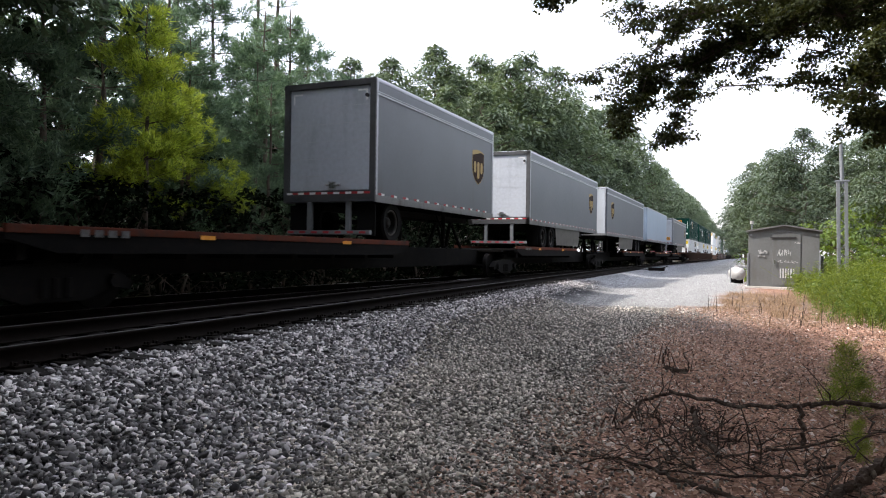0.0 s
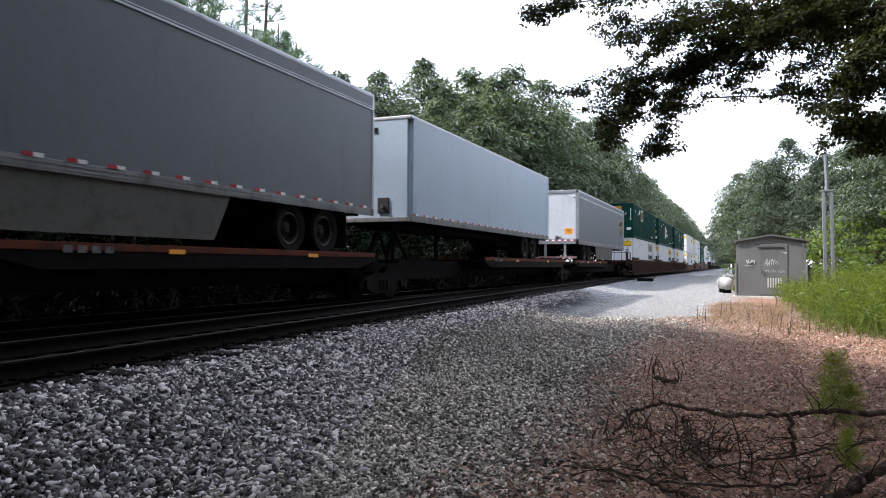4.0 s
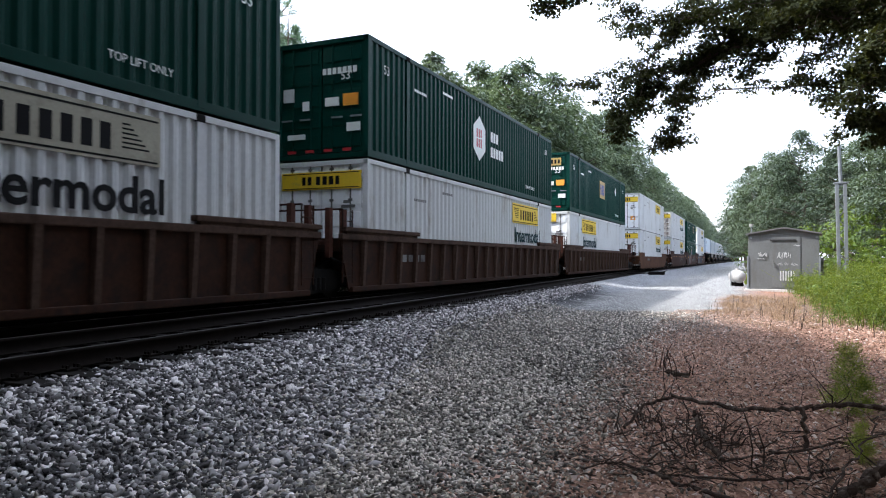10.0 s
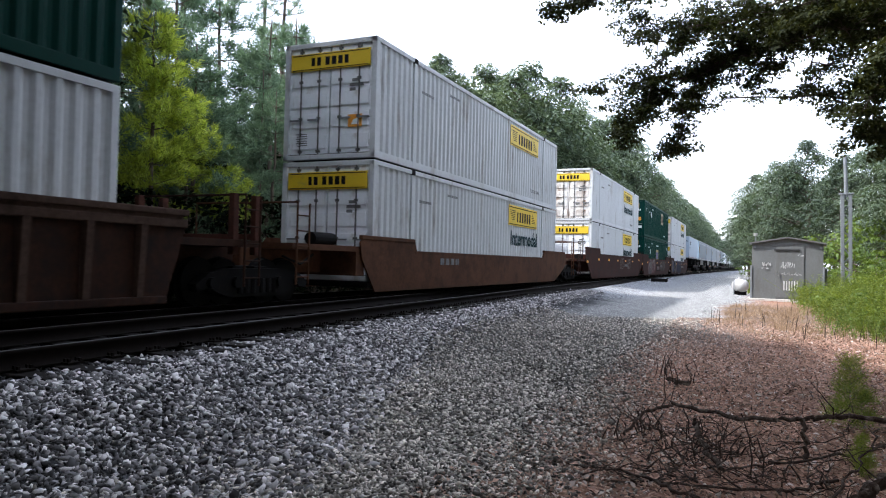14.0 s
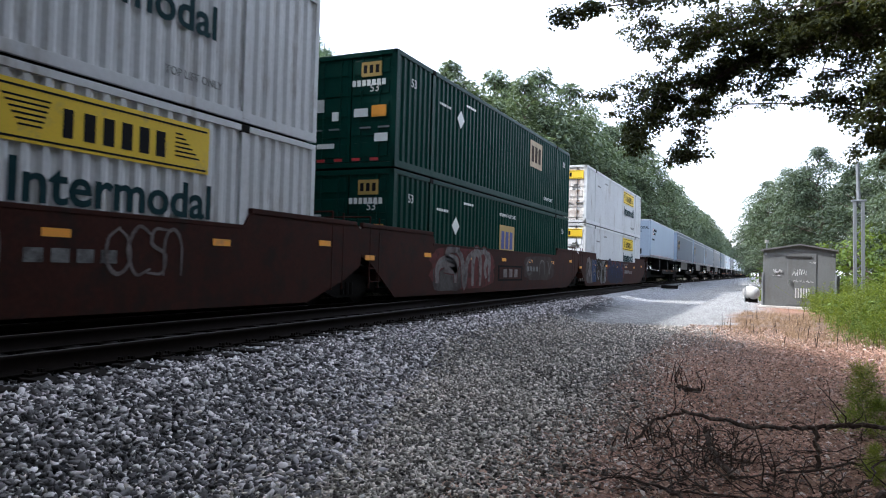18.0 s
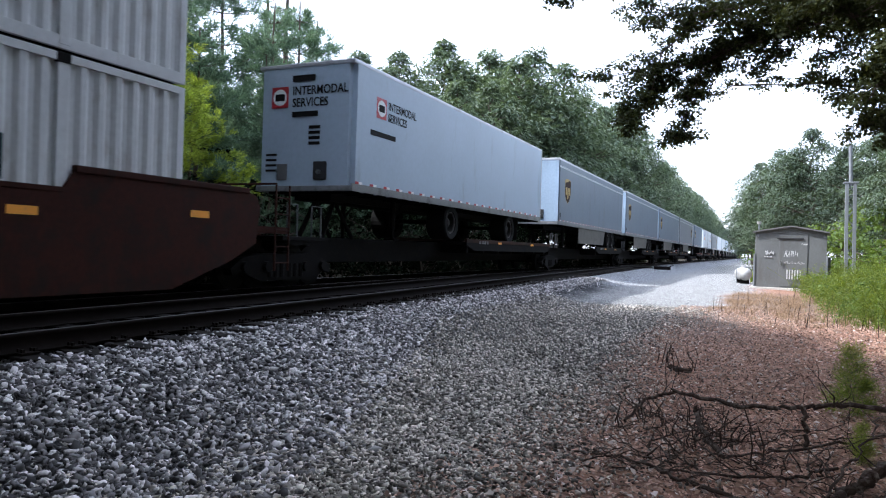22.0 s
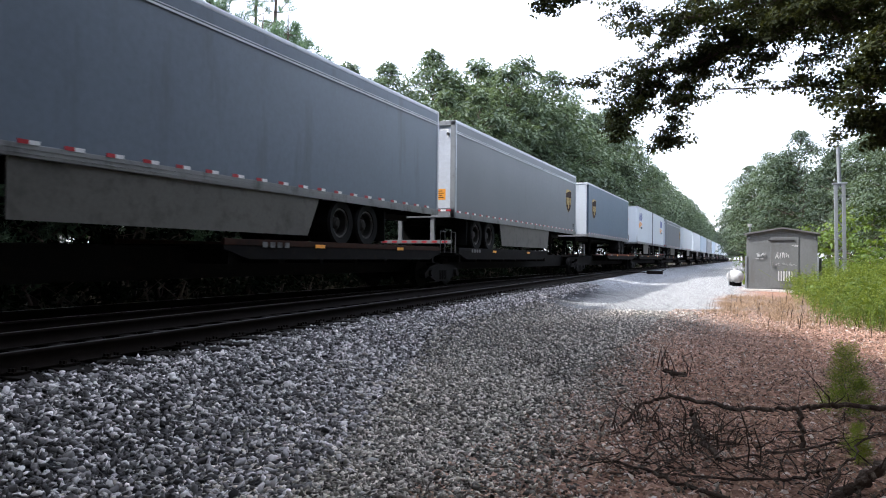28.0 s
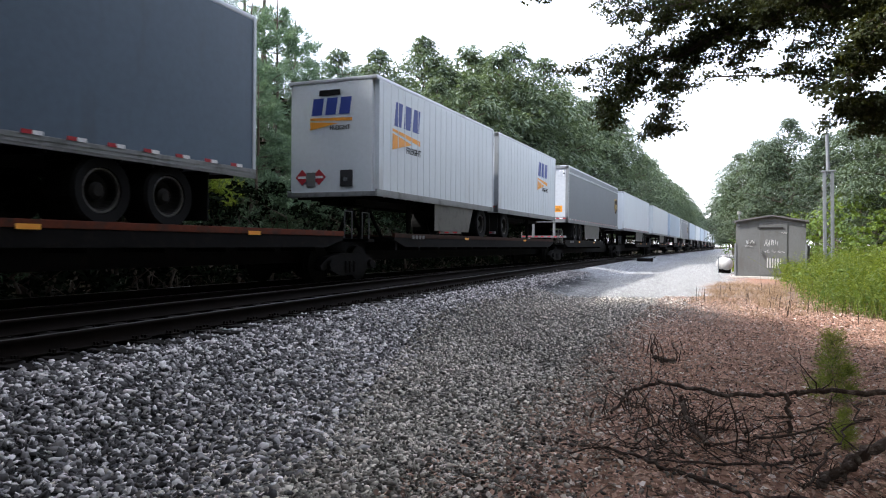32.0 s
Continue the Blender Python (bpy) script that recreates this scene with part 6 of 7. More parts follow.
# ---- signal hut, tank, mast ----
hut = tagged(new("signal_hut"), "weathered grey metal signal hut with white scrawls on its door", "hut")
HX, HY, HZ = 1.17, 33.0, 0.04
hut.matrix_basis = pose(HX, HY, HZ, 0, 0, -4)
hw, hd, hh = 1.36, 2.9, 2.50
part("base_slab", box(-hw - 0.15, hw + 0.15, -0.2, hd + 0.2, 0.0, 0.14, bevel=0.02), CONCRETE, hut, "pale concrete base")
part("body", box(-hw, hw, 0.0, hd, 0.14, hh, bevel=0.02), HUT_GREY, hut)
part("gable", prism(bmesh.new(), [(-hw, hh), (hw, hh), (0.05, hh + 0.22)], "y", 0.0, hd), HUT_GREY, hut)
rf = bmesh.new()
prism(rf, [(-hw - 0.10, hh - 0.03), (0.05, hh + 0.23), (0.05, hh + 0.28), (-hw - 0.10, hh + 0.03)], "y", -0.14, hd + 0.1)
prism(rf, [(hw + 0.10, hh - 0.03), (0.05, hh + 0.23), (0.05, hh + 0.28), (hw + 0.10, hh + 0.03)], "y", -0.14, hd + 0.1)
part("roof", rf, HUT_TRIM, hut, "low gabled metal roof")
door = part("door", box(-0.42, 0.66, -0.03, 0.0, 0.22, 2.36, bevel=0.012), HUT_GREY, hut)
part("drip_rail", box(-0.50, 0.50, -0.07, -0.03, 2.20, 2.26, bevel=0.008), DEEP, hut, "dark drip slot above the door")
part("door_handle", cyl(bmesh.new(), (-0.33, -0.09, 1.08), (-0.33, -0.09, 1.30), 0.022), STEEL, door)
lv = bmesh.new()
for k in range(6):
    bx(lv, -0.12 + 0.10 * k, -0.07 + 0.10 * k, -0.045, -0.028, 0.52, 0.92)
part("louvre", lv, SCRAWL, door, "pale upright louvre slots")
for s in (-1, 1):
    part("corner_trim", box(s * (hw - 0.02), s * (hw + 0.05), -0.04, 0.06, 0.14, 1.55, bevel=0.008), GALV, hut)
    part("lifting_eye", cyl(bmesh.new(), (s * (hw - 0.1), -0.05, hh - 0.16), (s * (hw - 0.1), 0.0, hh - 0.16), 0.05), GALV, hut)
part("junction_box", box(hw, hw + 0.16, 0.5, 0.9, 0.7, 1.5, bevel=0.01), HUT_TRIM, hut)
part("conduit", cyl(bmesh.new(), (-hw + 0.1, 0.4, hh + 0.05), (-hw + 0.1, 0.4, hh + 0.36), 0.03), GALV, hut)
part("vent_cap", cyl(bmesh.new(), (-hw + 0.1, 0.4, hh + 0.34), (-hw + 0.1, 0.4, hh + 0.46), 0.08), TANK_WHITE, hut)


def scrawl(parent, x, z, w, h, seed, n=9, wd=0.012):
    rg = random.Random(seed)
    gb = bmesh.new()
    for k in range(n):
        x0 = x + w * k / n
        pts = [(x0 + rg.uniform(-0.2, 1.2) * w / n, -0.036, z + rg.uniform(-0.5, 0.5) * h) for i in range(4)]
        tube(gb, pts, [wd] * 4, 5)
    part("scrawl", gb, SCRAWL, parent, "white sprayed scrawl")


scrawl(hut, -0.95, 1.62, 0.34, 0.20, 1)
scrawl(hut, -0.22, 1.58, 0.50, 0.30, 2)
scrawl(hut, -0.2, 1.22, 0.75, 0.14, 4, 7, 0.008)
scrawl(hut, 0.42, 2.0, 0.22, 0.08, 5, 4, 0.01)
scrawl(hut, -0.98, 1.44, 0.3, 0.05, 6, 4, 0.01)

tank = tagged(new("propane_tank"), "white domed propane tank on short legs beside the hut", "tank")
tank.matrix_basis = pose(-0.74, 38.5, 0.10, 0, 0, 14) @ Matrix.Scale(0.80, 4)
tb = bmesh.new()
bmesh.ops.create_uvsphere(tb, u_segments=24, v_segments=14, radius=0.40)
for v in tb.verts:
    v.co.y += 0.55 if v.co.y > 0.01 else -0.55 if v.co.y < -0.01 else 0
    v.co.z += 0.60
for f in tb.faces:
    f.smooth = True
part("shell", tb, TANK_WHITE, tank)
part("valve_dome", cyl(bmesh.new(), (0, 0, 0.97), (0, 0, 1.13), 0.15, 0.12, 16), TANK_WHITE, tank)
for y in (-0.5, 0.5):
    part("saddle", box(-0.26, 0.26, y - 0.06, y + 0.06, 0.0, 0.30, bevel=0.01), DARK_STEEL, tank)
part("gauge_pipe", cyl(bmesh.new(), (-0.5, -0.6, 0.0), (-0.5, -0.6, 1.05), 0.03), GALV, tank)

mast = tagged(new("signal_mast"), "grey two-legged lattice signal mast rising from bushes", "mast")
mast.matrix_basis = pose(3.80, 37.0, 0.25, 0, -0.9, 0)
for s in (-0.16, 0.16):
    part("leg", box(s - 0.07, s + 0.07, -0.10, 0.10, 0.0, 4.75, bevel=0.015), GALV, mast)
for k in range(11):
    s = 1 if k % 2 else -1
    part("lacing_bar", tube(bmesh.new(), [(-0.16 * s, 0, 0.3 + 0.4 * k), (0.16 * s, 0, 0.7 + 0.4 * k)], [0.03, 0.03], 5), GALV, mast)
part("upper_pole", cyl(bmesh.new(), (0, 0, 4.6), (-0.05, 0, 6.5), 0.085, 0.075, 12), GALV, mast)
part("cap_plate", box(-0.30, 0.30, -0.12, 0.12, 4.70, 4.78, bevel=0.02), GALV, mast)


# ---- dead branches, stubs and litter ----
def branch_thing(name, label, path, r0, r1, twigs, seed, category="branch"):
    """A fallen branch lying on the ground, with side twigs."""
    rg = random.Random(seed)
    th = tagged(new(name), label, category, "dead branches on the ground")
    n = 9
    P = [Vector(p) for p in path]
    pts = []
    for i in range(len(P) - 1):
        for k in range(n):
            t = k / n
            pts.append(P[i].lerp(P[i + 1], t) + Vector((rg.gauss(0, 0.012), rg.gauss(0, 0.012), rg.gauss(0, 0.008))))
    pts.append(P[-1])
    rad = [r0 + (r1 - r0) * i / (len(pts) - 1) for i in range(len(pts))]
    part("stem", tube(bmesh.new(), pts, [r * rg.uniform(0.88, 1.15) for r in rad], 8), TWIG, th)
    for k in range(twigs):
        i = rg.randrange(1, len(pts) - 1)
        d = (pts[i + 1] - pts[i - 1]).normalized()
        side = Vector((rg.gauss(0, 1), rg.gauss(0, 1), abs(rg.gauss(0, 0.5)))).normalized()
        ln = rg.uniform(0.10, 0.48)
        q = [pts[i]]
        v = (d * 0.5 + side).normalized()
        for j in range(5):
            v = (v + Vector((rg.gauss(0, 0.25), rg.gauss(0, 0.25), rg.gauss(0, 0.22) - 0.04))).normalized()
            p = q[-1] + v * ln / 5
            p.z = max(p.z, float(ground_z(p.x, p.y)) + 0.01)
            q.append(p)
        w = min(rad[i] * rg.uniform(0.2, 0.5), 0.007)
        part("twig", tube(bmesh.new(), q, [w * (1 - 0.16 * j) for j in range(6)], 5), TWIG, th)
    return th


branch_thing("fallen_branch", "dark dead branch arching over a heap of twigs", [(-0.98, 5.9, 0.05), (-0.86, 6.2, 0.20), (-0.62, 6.25, 0.29), (-0.10, 6.0, 0.27), (0.36, 6.15, 0.29),
             (0.60, 6.2, 0.33), (1.3, 6.5, 0.30)], 0.011, 0.021, 24, 1)
branch_thing("fallen_branch", "thick rotting branch with peeling bark", [(0.44, 4.75, 0.03), (0.58, 4.98, 0.05), (0.76, 5.2, 0.14), (1.3, 5.9, 0.26)], 0.026, 0.042, 9, 2)
branch_thing("fallen_branch", "long low dead branch on the dirt", [(-1.45, 4.98, 0.02), (-0.75, 4.85, 0.07), (-0.35, 4.55, 0.06), (0.1, 4.3, 0.04), (0.6, 4.35, 0.06)], 0.008, 0.017, 12, 3)
branch_thing("fallen_branch", "thin dead branch propped on another one", [(0.34, 6.1, 0.30), (0.36, 5.95, 0.02)], 0.02, 0.016, 3, 4)
branch_thing("fallen_branch", "forked dead stick in the twig heap", [(-0.42, 6.05, 0.22), (-0.38, 5.75, 0.12), (-0.20, 5.25, 0.05)], 0.014, 0.022, 14, 5)
branch_thing("fallen_branch", "long thin dead stick on the litter", [(-0.2, 5.3, 0.04), (0.4, 5.7, 0.09), (0.95, 6.3, 0.12)], 0.008, 0.010, 12, 6)
branch_thing("fallen_branch", "crooked dead stick on the dirt", [(-1.3, 4.5, 0.02), (-0.6, 4.75, 0.05), (0.15, 4.9, 0.06), (0.5, 5.2, 0.10)], 0.006, 0.011, 9, 7)
branch_thing("fallen_branch", "leaning thin dead stick", [(0.35, 4.6, 0.02), (0.62, 5.2, 0.22), (0.78, 5.6, 0.38)], 0.010, 0.006, 3, 8)
rb_ = random.Random(12)
for k in range(95):
    x_, y_ = rb_.gauss(-0.24, 0.50), rb_.uniform(4.5, 6.4)
    a_ = rb_.uniform(0, 6.3)
    ln = rb_.uniform(0.18, 0.5)
    branch_thing("dead_stick", "thin dead stick in the twig heap", [(x_, y_, 0.02 + rb_.random() * 0.05), (x_ + ln * math.cos(a_), y_ + ln * math.sin(a_), 0.03 + rb_.random() * 0.24)],
                 rb_.uniform(0.003, 0.008), 0.0025, 3, 40 + k, "stick")
for k in range(52):
    x_, y_ = (rb_.gauss(-0.62, 0.3), rb_.uniform(5.2, 6.6)) if k < 38 else (rb_.uniform(-1.2, -0.6), rb_.uniform(8.5, 10.5))
    hgt = rb_.uniform(0.10, 0.30)
    st = tagged(new("weed_stub"), "dead upright weed stalk in the dirt", "stalk", "dead stalks")
    st.matrix_basis = pose(x_, y_, float(ground_z(x_, y_)) - 0.01)
    part("stalk", tube(bmesh.new(), [(0, 0, 0), (rb_.gauss(0, 0.02), rb_.gauss(0, 0.02), hgt * 0.5), (rb_.gauss(0, 0.05), rb_.gauss(0, 0.04), hgt)],
                       [0.007, 0.006, 0.004], 5), TWIG, st)
for x_, y_, s_ in ((-0.80, 9.0, 0.06), (-0.95, 9.2, 0.045)):
    ck = tagged(new("bark_chunk"), "dark chunk of rotten bark on the dirt", "bark", "bark chunks")
    ck.matrix_basis = pose(x_, y_, 0.02)
    cb = box(-s_ * 1.4, s_ * 1.4, -s_ * 0.6, s_ * 0.6, 0, s_ * 0.8, bevel=0.02)
    for v in cb.verts:
        v.co += Vector((RNG.normal(0, 0.01), RNG.normal(0, 0.01), RNG.normal(0, 0.008)))
    part("chunk", cb, TWIG, ck)


# ---- plants ----
def leaf_mesh(name, centres, normals, length, width, curl=0.25, cheap=False):
    """Many small leaves: a folded diamond each, at the given centres, facing about the given normals."""
    n = len(centres)
    a = RNG.normal(0, 1, (n, 3))
    a -= (a * normals).sum(1)[:, None] * normals
    a /= np.linalg.norm(a, axis=1)[:, None] + 1e-9
    b = np.cross(normals, a)
    ln = (length * RNG.uniform(0.6, 1.3, n))[:, None]
    wd = (width * RNG.uniform(0.6, 1.3, n))[:, None]
    p0 = centres - a * ln * 0.5
    p2 = centres + a * ln * 0.5 - normals * ln * curl
    p1 = centres + b * wd * 0.5 - a * ln * 0.05 + normals * wd * 0.15
    p3 = centres - b * wd * 0.5 - a * ln * 0.05 + normals * wd * 0.15
    if cheap:
        v = np.stack([p1 - a * ln * 0.4, p3 - a * ln * 0.4, p2], 1).reshape(-1, 3)
        return np_mesh(name, v, np.arange(3 * n).reshape(n, 3))
    v = np.stack([p0, p1, p2, p3], 1).reshape(-1, 3)
    f = np.arange(4 * n).reshape(n, 4)
    return np_mesh(name, v, f)


def unit(v):
    return v / (np.linalg.norm(v, axis=1)[:, None] + 1e-9)


def clumps_crown(clumps, per, length, width, flat=0.5, droop=0.25, cheap=False):
    """Leaves on the shells of many clumps: rows of x, y, z, radius."""
    cs, ns = [], []
    for x, y, z, r in clumps:
        k = max(8, int(per * (r ** 2)))
        d = unit(RNG.normal(0, 1, (k, 3)))
        d[:, 2] = np.where(d[:, 2] < -0.35, -d[:, 2] * 0.5, d[:, 2])
        rad = r * (1 - 0.55 * RNG.random(k) ** 2.2)
        cs.append(np.array([x, y, z]) + d * rad[:, None] * np.array([1, 1, 0.72]))
        nn = d * (1 - flat) + np.array([0, 0, 1.0]) * flat + RNG.normal(0, 0.35, (k, 3))
        ns.append(unit(nn))
    return leaf_mesh("crown", np.concatenate(cs), np.concatenate(ns), length, width, droop, cheap)


def domed_crown(clumps, per, length, width):
    """Leaf sprays layered in drooping domes, one dome a clump (rows of x, y, z, radius), open below."""
    out = []
    for x, y, z, r in clumps:
        k = max(10, int(per * r * r))
        az = RNG.uniform(0, 6.2832, k)
        t = np.sqrt(RNG.random(k)) * RNG.uniform(0.85, 1.15, k)
        inner = RNG.random(k) < 0.22
        rad = np.stack([np.cos(az), np.sin(az), 0 * az], -1)
        c = np.array([x, y, z]) + rad * (r * t)[:, None] + RNG.normal(0, 0.13 * r, (k, 3)) * np.array([1, 1, 0.6])
        tilt = RNG.uniform(0.15, 0.55) * np.array([x, y]) / (math.hypot(x, y) + 0.8)
        c[:, 2] += r * (0.5 * (1 - t * t)) - np.where(inner, 0.6 * r * RNG.random(k), 0.0) - (c[:, 0] - x) * tilt[0] - (c[:, 1] - y) * tilt[1]
        a = unit(rad + np.stack([0 * t, 0 * t, -0.05 - 0.55 * t], -1) + RNG.normal(0, 0.40, (k, 3)))
        b = unit(np.cross(a, np.array([0, 0, 1.0]) + RNG.normal(0, 0.25, (k, 3))))
        ln = (length * RNG.uniform(0.6, 1.3, k))[:, None]
        wd = (width * RNG.uniform(0.6, 1.3, k))[:, None]
        out.append(np.stack([c - b * wd * 0.5, c + b * wd * 0.5, c + a * ln], 1).reshape(-1, 3))
    v = np.concatenate(out)
    return np_mesh("crown", v, np.arange(len(v)).reshape(-1, 3))


def limb_paths(rg, height, clumps, base=0.3):
    out = []
    for x, y, z, r in clumps:
        h = max(base * height, min(z - 0.25 * math.hypot(x, y) - 0.6, height * 0.9))
        s = Vector((0, 0, h))
        e = Vector((x, y, z - 0.2 * r))
        mid = s.lerp(e, 0.5) + Vector((rg.gauss(0, 0.15), rg.gauss(0, 0.15), 0.25))
        out.append([s, mid, e])
    return out


def broad_tree(seed, height, spread, n_clumps, per=105, length=0.34, width=0.14, material=None, low=0.22, domed=False):
    """A broad-leaved tree: tapered trunk, limbs and a crown of clumps with gaps. Built at the origin."""
    rg = random.Random(seed)
    clumps = []
    for k in range(n_clumps):
        t = (k + rg.random()) / n_clumps
        z = height * (low + (1 - low) * t)
        prof = math.sin(math.pi * min(1, 0.18 + 0.86 * (t ** 0.85))) ** 0.6
        rr = spread * prof * math.sqrt(rg.uniform(0.15, 1))
        a = rg.uniform(0, 6.283)
        clumps.append((rr * math.cos(a), rr * math.sin(a), z, spread * rg.uniform(0.15, 0.34) * (1.0 if t < 0.82 else 0.62) if domed else spread * rg.uniform(0.13, 0.30)))
    th = new("tree")
    tr = bmesh.new()
    pts = [(0, 0, -0.3)] + [(rg.gauss(0, 0.06 * k), rg.gauss(0, 0.06 * k), height * 0.115 * k) for k in range(1, 8)]
    tube(tr, pts, [height * 0.017 * (1 - 0.11 * k) for k in range(8)], 9)
    for p in limb_paths(rg, height, clumps[::4], low):
        tube(tr, p, [height * 0.0055, height * 0.0038, height * 0.0016], 5)
    part("trunk", tr, BARK, th, "trunk with its limbs")
    crown = domed_crown(clumps, per, length, width) if domed else clumps_crown(clumps, per, length, width, cheap=True)
    link("crown", crown, material or LEAF_FAR, th, "crown of drooping leaf clumps")
    return th


def pine_tree(seed, height, spread, tufts, needles, material, low=0.2, nl=0.30, nw=0.035):
    """A pine: straight trunk, whorls of branches that carry bushy needle tufts."""
    rg = random.Random(seed)
    th = new("pine_tree")
    br = tube(bmesh.new(), [(rg.gauss(0, 0.05), rg.gauss(0, 0.05), -0.3 + (height + 0.3) * k / 9) for k in range(10)],
              [height * 0.0135 * (1 - 0.095 * k) for k in range(10)], 9)
    cs = []
    rows = max(9, int(height * (1 - low) / 0.75))
    for k in range(rows):
        z = height * low + (height * (1 - low)) * (k + 0.4 * rg.random()) / rows
        reach = spread * (1 - (z - height * low) / (height * (1 - low))) ** 0.75 + 0.1 * spread
        for j in range(rg.randint(4, 6)):
            a = rg.uniform(0, 6.283)
            ln = reach * rg.uniform(0.55, 1.1)
            e = Vector((ln * math.cos(a), ln * math.sin(a), z + ln * rg.uniform(0.0, 0.35)))
            tube(br, [(0, 0, z), (0.5 * e.x, 0.5 * e.y, z + 0.06 * ln), e], [0.0022 * height ** 0.9, 0.0014 * height ** 0.9, 0.0006 * height ** 0.9], 4)
            m_ = max(2, int(tufts * ln / spread))
            for i in range(m_):
                t = 0.35 + 0.65 * (i + rg.random()) / m_
                g_ = 0.05 * spread
                cs.append((e.x * t + rg.gauss(0, g_), e.y * t + rg.gauss(0, g_), z + (e.z - z) * t + rg.gauss(0.3 * g_, g_)))
    part("trunk", br, BARK, th, "trunk with its branches")
    c = np.repeat(np.array(cs), needles, 0)
    c = c + RNG.normal(0, 0.30 * nl, c.shape)
    outward = unit(c * np.array([1, 1, 0.0]) + 1e-6)
    d = unit(RNG.normal(0, 0.75, c.shape) + outward * 0.7 + np.array([0, 0, 0.55]))
    side = unit(np.cross(d, RNG.normal(0, 1, c.shape)))
    ln = nl * RNG.uniform(0.6, 1.25, (len(c), 1))
    v = np.stack([c - side * nw * 0.5, c + side * nw * 0.5, c + d * ln], 1).reshape(-1, 3)
    link("crown", np_mesh("crown", v, np.arange(len(v)).reshape(-1, 3)), material, th, "bushy needle tufts")
    return th


def plant(proto, x, y, scale, turn, label, group, z=None):
    ob = copy_thing(proto, pose(x, y, float(ground_z(x, y)) if z is None else z, 0, 0, turn) @ Matrix.Scale(scale, 4))
    ob.scale = (scale, scale, scale)
    return tagged(ob, label, "tree", group)


def drop(proto):
    for o in (*proto.children_recursive, proto):
        bpy.data.objects.remove(o)


BROAD = [broad_tree(11, 15, 4.6, 120, 120, 0.36, 0.17, low=0.16, domed=True), broad_tree(12, 16.5, 5.2, 135, 108, 0.37, 0.18, low=0.16, domed=True), broad_tree(13, 14, 4.2, 105, 130, 0.35, 0.16, low=0.16, domed=True)]
PINES = [pine_tree(21, 21, 4.0, 13, 24, LEAF_PINE, 0.10, 0.34, 0.055), pine_tree(22, 19, 3.8, 13, 24, LEAF_PINE, 0.06, 0.34, 0.055)]
SPARSE = pine_tree(24, 20, 2.6, 6, 34, LEAF_PINE, 0.45, 0.24, 0.035)
YOUNG = pine_tree(23, 8.0, 2.2, 14, 62, LEAF_YOUNG, 0.40, 0.20, 0.028)
MIDPINE = pine_tree(25, 10.5, 3.0, 16, 34, LEAF_PINE, 0.16, 0.28, 0.042)
NEAR_WOOD = [broad_tree(15, 15, 4.6, 120, 115, 0.36, 0.16, LEAF_DIMMED, 0.14, True), broad_tree(16, 16.5, 5.2, 135, 105, 0.36, 0.17, LEAF_DIMMED, 0.14, True), broad_tree(17, 14, 4.2, 105, 125, 0.34, 0.15, LEAF_DIMMED, 0.14, True)]
DENSE = broad_tree(14, 17, 6.2, 210, 190, 0.23, 0.115, LEAF_DIMMED, 0.30)
SHADE_BUSH = broad_tree(33, 3.2, 1.9, 24, 130, 0.26, 0.12, LEAF_SHADE, 0.03)
BUSHES = [broad_tree(31, 3.2, 1.9, 22, 130, 0.26, 0.12, LEAF_BUSH, 0.05), broad_tree(32, 2.4, 1.6, 18, 150, 0.24, 0.11, LEAF_BUSH, 0.05)]
rv_ = random.Random(77)
LT, RT = "trees on the far side of the track", "trees on the near side of the track"
# tall dense pines opposite the camera; unseen ones added behind it block the sun
for x, y, k, s in ((-15.6, 6.0, 0, 0.92), (-16.4, 2.0, 1, 1.18), (-15.4, -2.5, 0, 1.12), (-16.5, -7.0, 1, 1.15), (-15.6, -12.0, 0, 1.1), (-20.5, 4.5, 0, 1.02), (-20.0, -4.5, 1, 1.2),
                   (-23.5, 6.0, 1, 1.0), (-20.0, -14.0, 0, 1.1), (-27.0, 3.0, 0, 1.2), (-27.5, -8.0, 1, 1.2), (-31.0, 9.0, 1, 1.0), (-31.0, -3.0, 0, 1.2), (-26.0, -18.0, 1, 1.2), (-24.5, 8.0, 0, 1.05), (-32.0, 20.0, 0, 0.8), (-16.0, -19.0, 1, 1.1), (-26.0, 14.0, 0, 0.85), (-26.0, 24.0, 1, 0.8), (-15.9, -0.2, 1, 1.12), (-17.8, -4.8, 0, 1.15), (-18.2, 0.6, 1, 1.2), (-15.9, -9.5, 1, 1.1), (-18.0, -10.0, 0, 1.15), (-18.6, 5.2, 1, 0.95), (-14.6, 3.8, 0, 0.85), (-14.6, 8.2, 1, 0.7), (-14.5, -5.0, 0, 0.9)):
    plant(PINES[k], x, y, s, rv_.uniform(0, 360), "tall dark green pine with bushy needles", LT)
for x, y, s in ((-22.0, 18.5, 0.95), (-24.0, 24.0, 1.0), (-21.0, 27.5, 0.85), (-23.0, 21.0, 0.9), (-25.0, 31.0, 0.95)):
    plant(SPARSE, x, y, s, rv_.uniform(0, 360), "tall thin pine with a sparse crown", LT)
